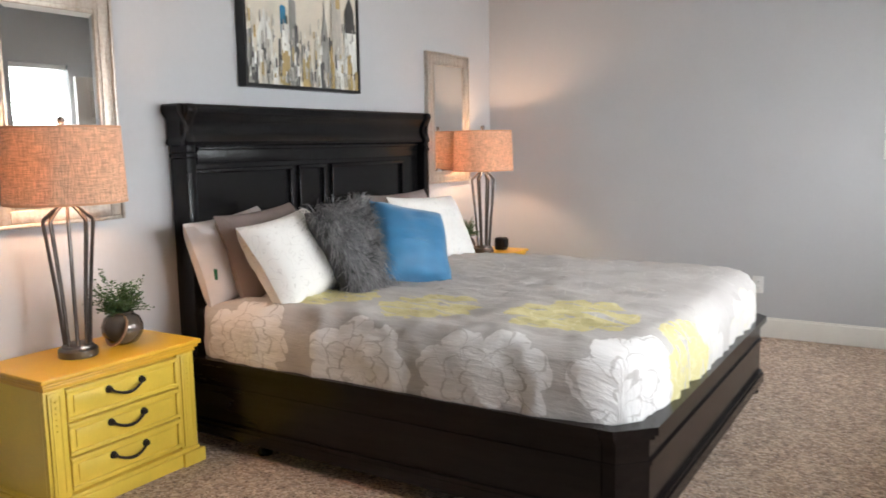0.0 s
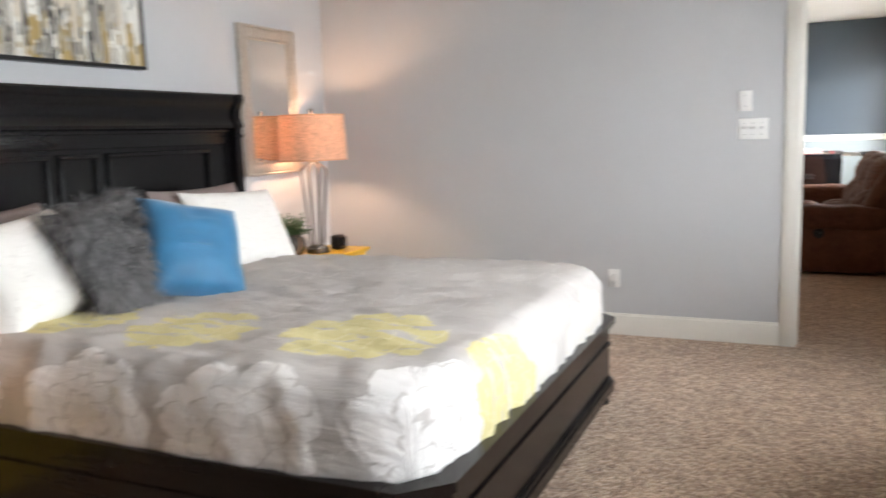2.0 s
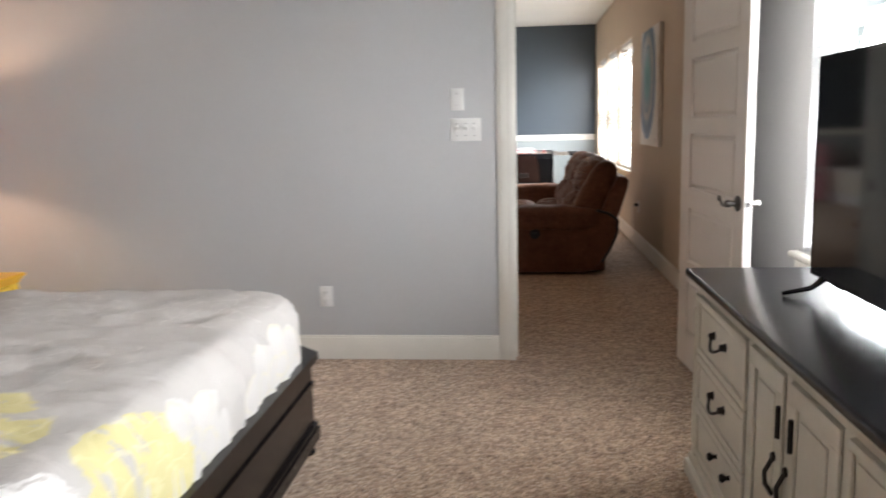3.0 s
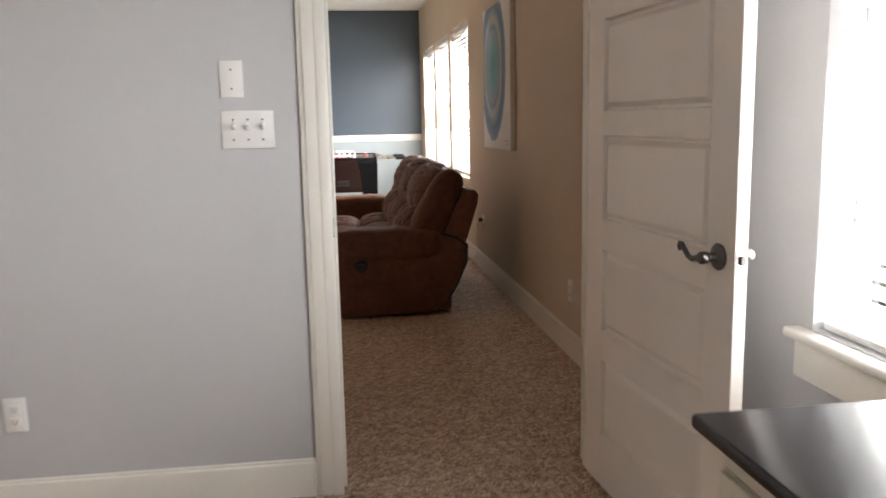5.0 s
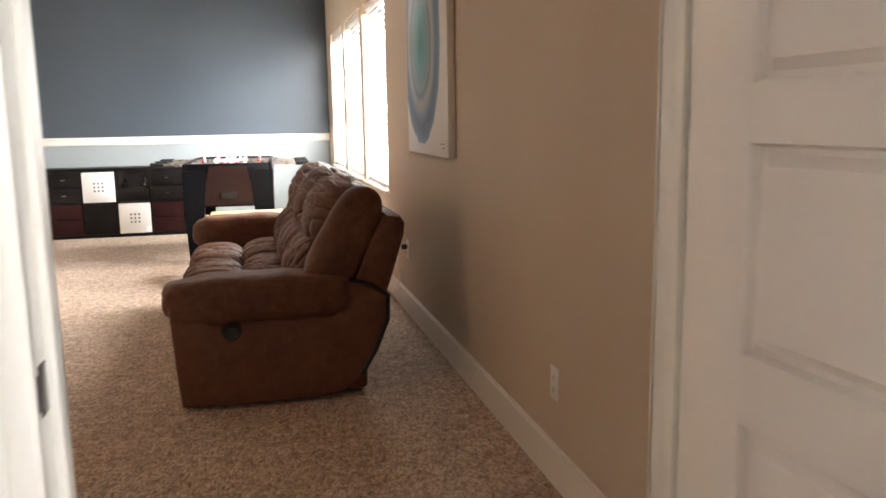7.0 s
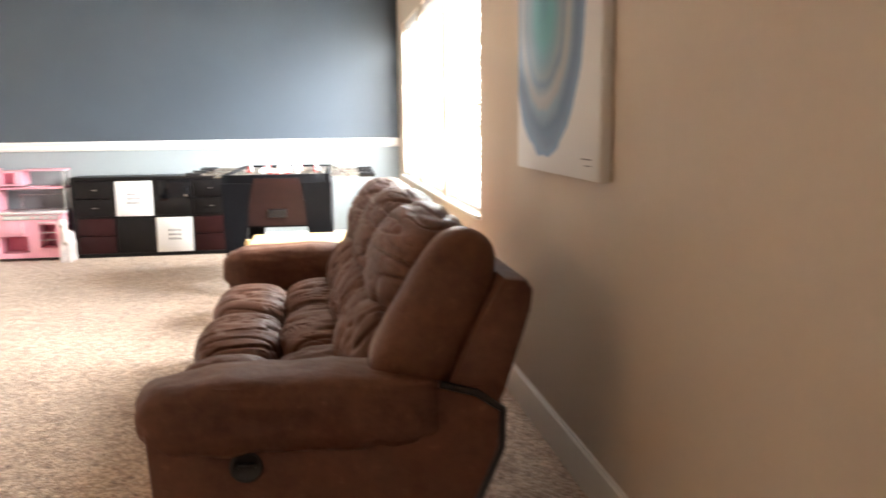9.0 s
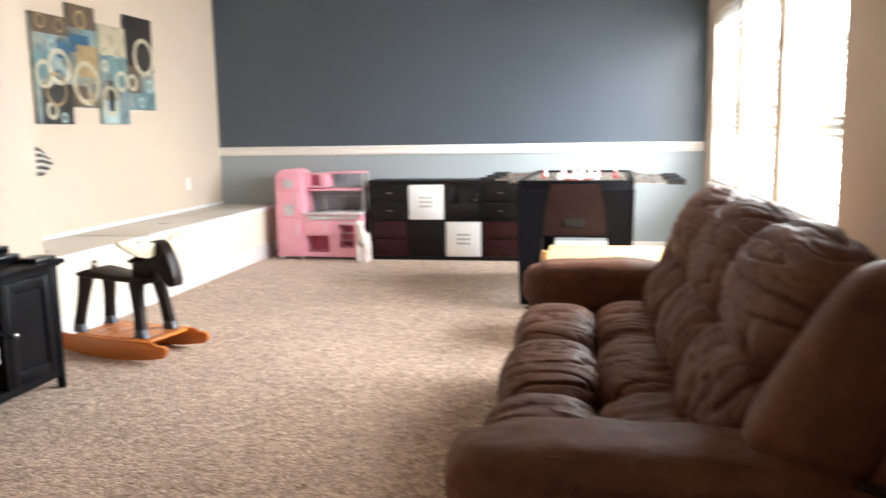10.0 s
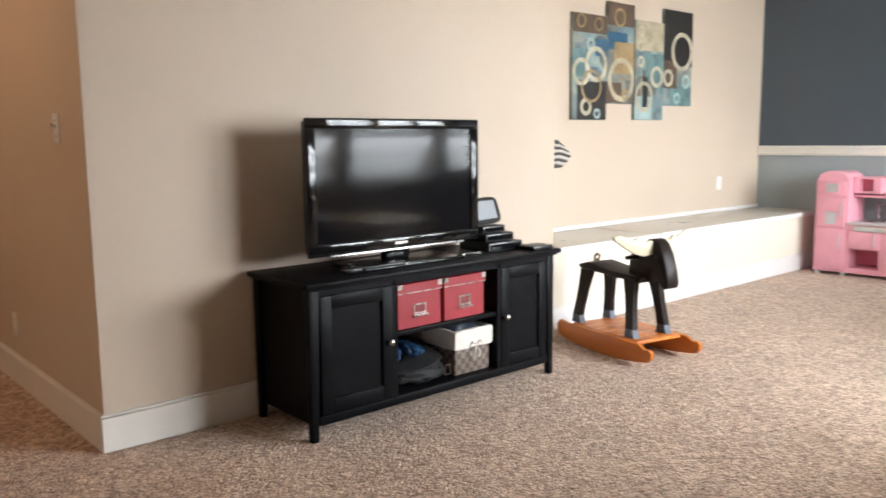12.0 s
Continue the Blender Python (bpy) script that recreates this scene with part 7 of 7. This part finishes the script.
# ---- playroom: rocking moose ----
def rocking_moose():
    DARK = paint("dark_stained_wood", (0.013, 0.007, 0.0055), 0.4, 0.4, 8, 60, 0.1, spec=0.18)
    ORANGE = paint("orange_stained_wood", (0.52, 0.15, 0.022), 0.38, 0.15, 6, 40, 0.08, stretch=(0.2, 1, 1))
    HOOF = paint("blue_grey_hoof", (0.06, 0.075, 0.10), 0.5, 0.1)
    BONE = paint("cream_antler", (0.74, 0.66, 0.47), 0.5, 0.06)
    m = thing("rocking_toy", (-2.265, 11.295, 0), "dark wooden rocking moose with cream antlers on orange rockers", "rocking toy", turn=-12)
    # rockers: local x runs forwards
    low = [(x, 0.002 + 0.30 * max(0.0, abs(x) - 0.04) ** 2) for x in [-0.37 + 0.74 * k / 14 for k in range(15)]]
    out = low + [(0.395, 0.062), (0.395, 0.088), (0.375, 0.102), (0.34, 0.098), (0.30, 0.118), (-0.30, 0.118), (-0.36, 0.125), (-0.385, 0.095)]
    for y in (-0.185, 0.16):
        part("rocker", extrude_outline(out, 1, y, y + 0.026, 0.006), ORANGE, m, "orange stained curved rocker", local=True)
    for x0, x1 in ((-0.27, -0.185), (-0.18, -0.095), (-0.09, -0.005), (0.0, 0.085), (0.09, 0.175), (0.18, 0.265)):
        part("slat", box((x0, -0.155, 0.102), (x1, 0.157, 0.12), 0.004), ORANGE, m, local=True)
    for sx, xt, xb in ((1, 0.135, 0.175), (-1, -0.225, -0.27)):
        for y in (-0.085, 0.085):
            yb = y * 1.35
            leg = bmesh.new()
            rings = []
            for t in range(6):
                u = t / 5
                cx, cy, cz = xt + (xb - xt) * u, y + (yb - y) * u, 0.435 - (0.435 - 0.165) * u
                hw = 0.044 - 0.016 * math.sin(math.pi * u * 0.7)
                rings.append([leg.verts.new((cx + dx * hw, cy + dy * 0.018, cz)) for dx, dy in ((-1, -1), (1, -1), (1, 1), (-1, 1))])
            for a, b in zip(rings, rings[1:]):
                for k in range(4):
                    leg.faces.new((a[k], a[(k + 1) % 4], b[(k + 1) % 4], b[k]))
            leg.faces.new(rings[0][::-1])
            leg.faces.new(rings[-1])
            bmesh.ops.recalc_face_normals(leg, faces=leg.faces[:])
            L = part("leg", leg, DARK, m, local=True)
            part("hoof", extrude_outline([(xb - 0.034, 0.12), (xb + 0.042, 0.12), (xb + 0.028, 0.166), (xb - 0.028, 0.166)], 1, yb - 0.02, yb + 0.02), HOOF, L, "blue-grey painted hoof", local=True)
    seat = [(-0.30, 0.455), (-0.29, 0.435), (0.02, 0.42), (0.20, 0.415), (0.205, 0.44), (0.06, 0.452), (-0.05, 0.455), (-0.15, 0.47), (-0.22, 0.478)]
    part("seat", extrude_outline(seat, 1, -0.095, 0.095, 0.006), DARK, m, local=True)
    neck = [(0.06, 0.43), (0.21, 0.42), (0.222, 0.47), (0.24, 0.485), (0.262, 0.455), (0.30, 0.408), (0.325, 0.395), (0.352, 0.402), (0.36, 0.43), (0.345, 0.50), (0.315, 0.58), (0.285, 0.632), (0.25, 0.652), (0.205, 0.648), (0.16, 0.605), (0.10, 0.575), (0.065, 0.545)]
    part("head", extrude_outline(neck, 1, -0.042, 0.042, 0.012), DARK, m, local=True)
    for sg in (-1, 1):
        ant = [(0.02, 0.575), (0.09, 0.562), (0.15, 0.578), (0.205, 0.612), (0.262, 0.652), (0.27, 0.672), (0.235, 0.678), (0.185, 0.662), (0.155, 0.648), (0.125, 0.662), (0.085, 0.634), (0.05, 0.645), (0.02, 0.638)]
        bm = extrude_outline([(sg * y, z) for y, z in ant], 0, 0.222, 0.246, 0.004)
        for v in bm.verts:
            v.co.x -= 0.2 * max(0, abs(v.co.y) - 0.05)
        part("antler", bm, BONE, m, "cream painted wooden antler", local=True)
        part("ear", extrude_outline([(0.12, 0.585), (0.17, 0.60), (0.165, 0.625), (0.13, 0.615)], 1, sg * 0.05 - 0.006, sg * 0.05 + 0.006), DARK, m, local=True)
        part("eye", move(lathe([(0, 0), (0.008, 0.001), (0.006, 0.005), (0, 0.006)], 10), pose(0.27, sg * 0.041, 0.56, -90 * sg)), PLASTIC_BLACK, m, local=True)
    part("handle_bar", tube([(0.13, -0.12, 0.545), (0.13, 0.12, 0.545)], 0.012, 8), DARK, m, local=True)
    part("tail", tube([(-0.27, 0, 0.47), (-0.265, 0, 0.50), (-0.245, 0, 0.515), (-0.225, 0, 0.505), (-0.23, 0, 0.485), (-0.25, 0, 0.478)], 0.008, 8), paint("rope_tail", (0.35, 0.27, 0.20), 0.9), m, "knotted rope tail", local=True)


rocking_moose()


# ---- hallway light ----
def ceiling_lamp():
    # unseen fixture, added to give the hallway its warm glow; place and form assumed
    c = thing("ceiling_light", (-3.7, 7.45, PLAY_H), "assumed round frosted glass ceiling light out of view, lit warm", "ceiling light")
    part("canopy", lathe([(0, 0), (0.15, 0), (0.155, -0.012), (0.15, -0.022), (0, -0.022)], 32), STEEL, c, local=True)
    part("dish", lathe([(0.148, -0.022), (0.15, -0.05), (0.135, -0.075), (0.09, -0.09), (0, -0.095), (0, -0.092), (0.088, -0.087), (0.132, -0.073), (0.146, -0.05), (0.144, -0.022)], 36), thin_cloth("frosted_glass", (0.9, 0.86, 0.78), 0.5, 40, streak=0.02, rough=0.3), c, "frosted glass dish", local=True)
    part("lamp_holder", lathe([(0, -0.094), (0.022, -0.094), (0.022, -0.128), (0, -0.128)], 20), STEEL, c, local=True)
    ld = bpy.data.lights.new("ceiling_bulb", "POINT")
    ld.energy, ld.color, ld.shadow_soft_size = 24.0, (1.0, 0.64, 0.40), 0.13
    new("ceiling_bulb", ld).location = (-3.7, 7.45, PLAY_H - 0.19)


ceiling_lamp()
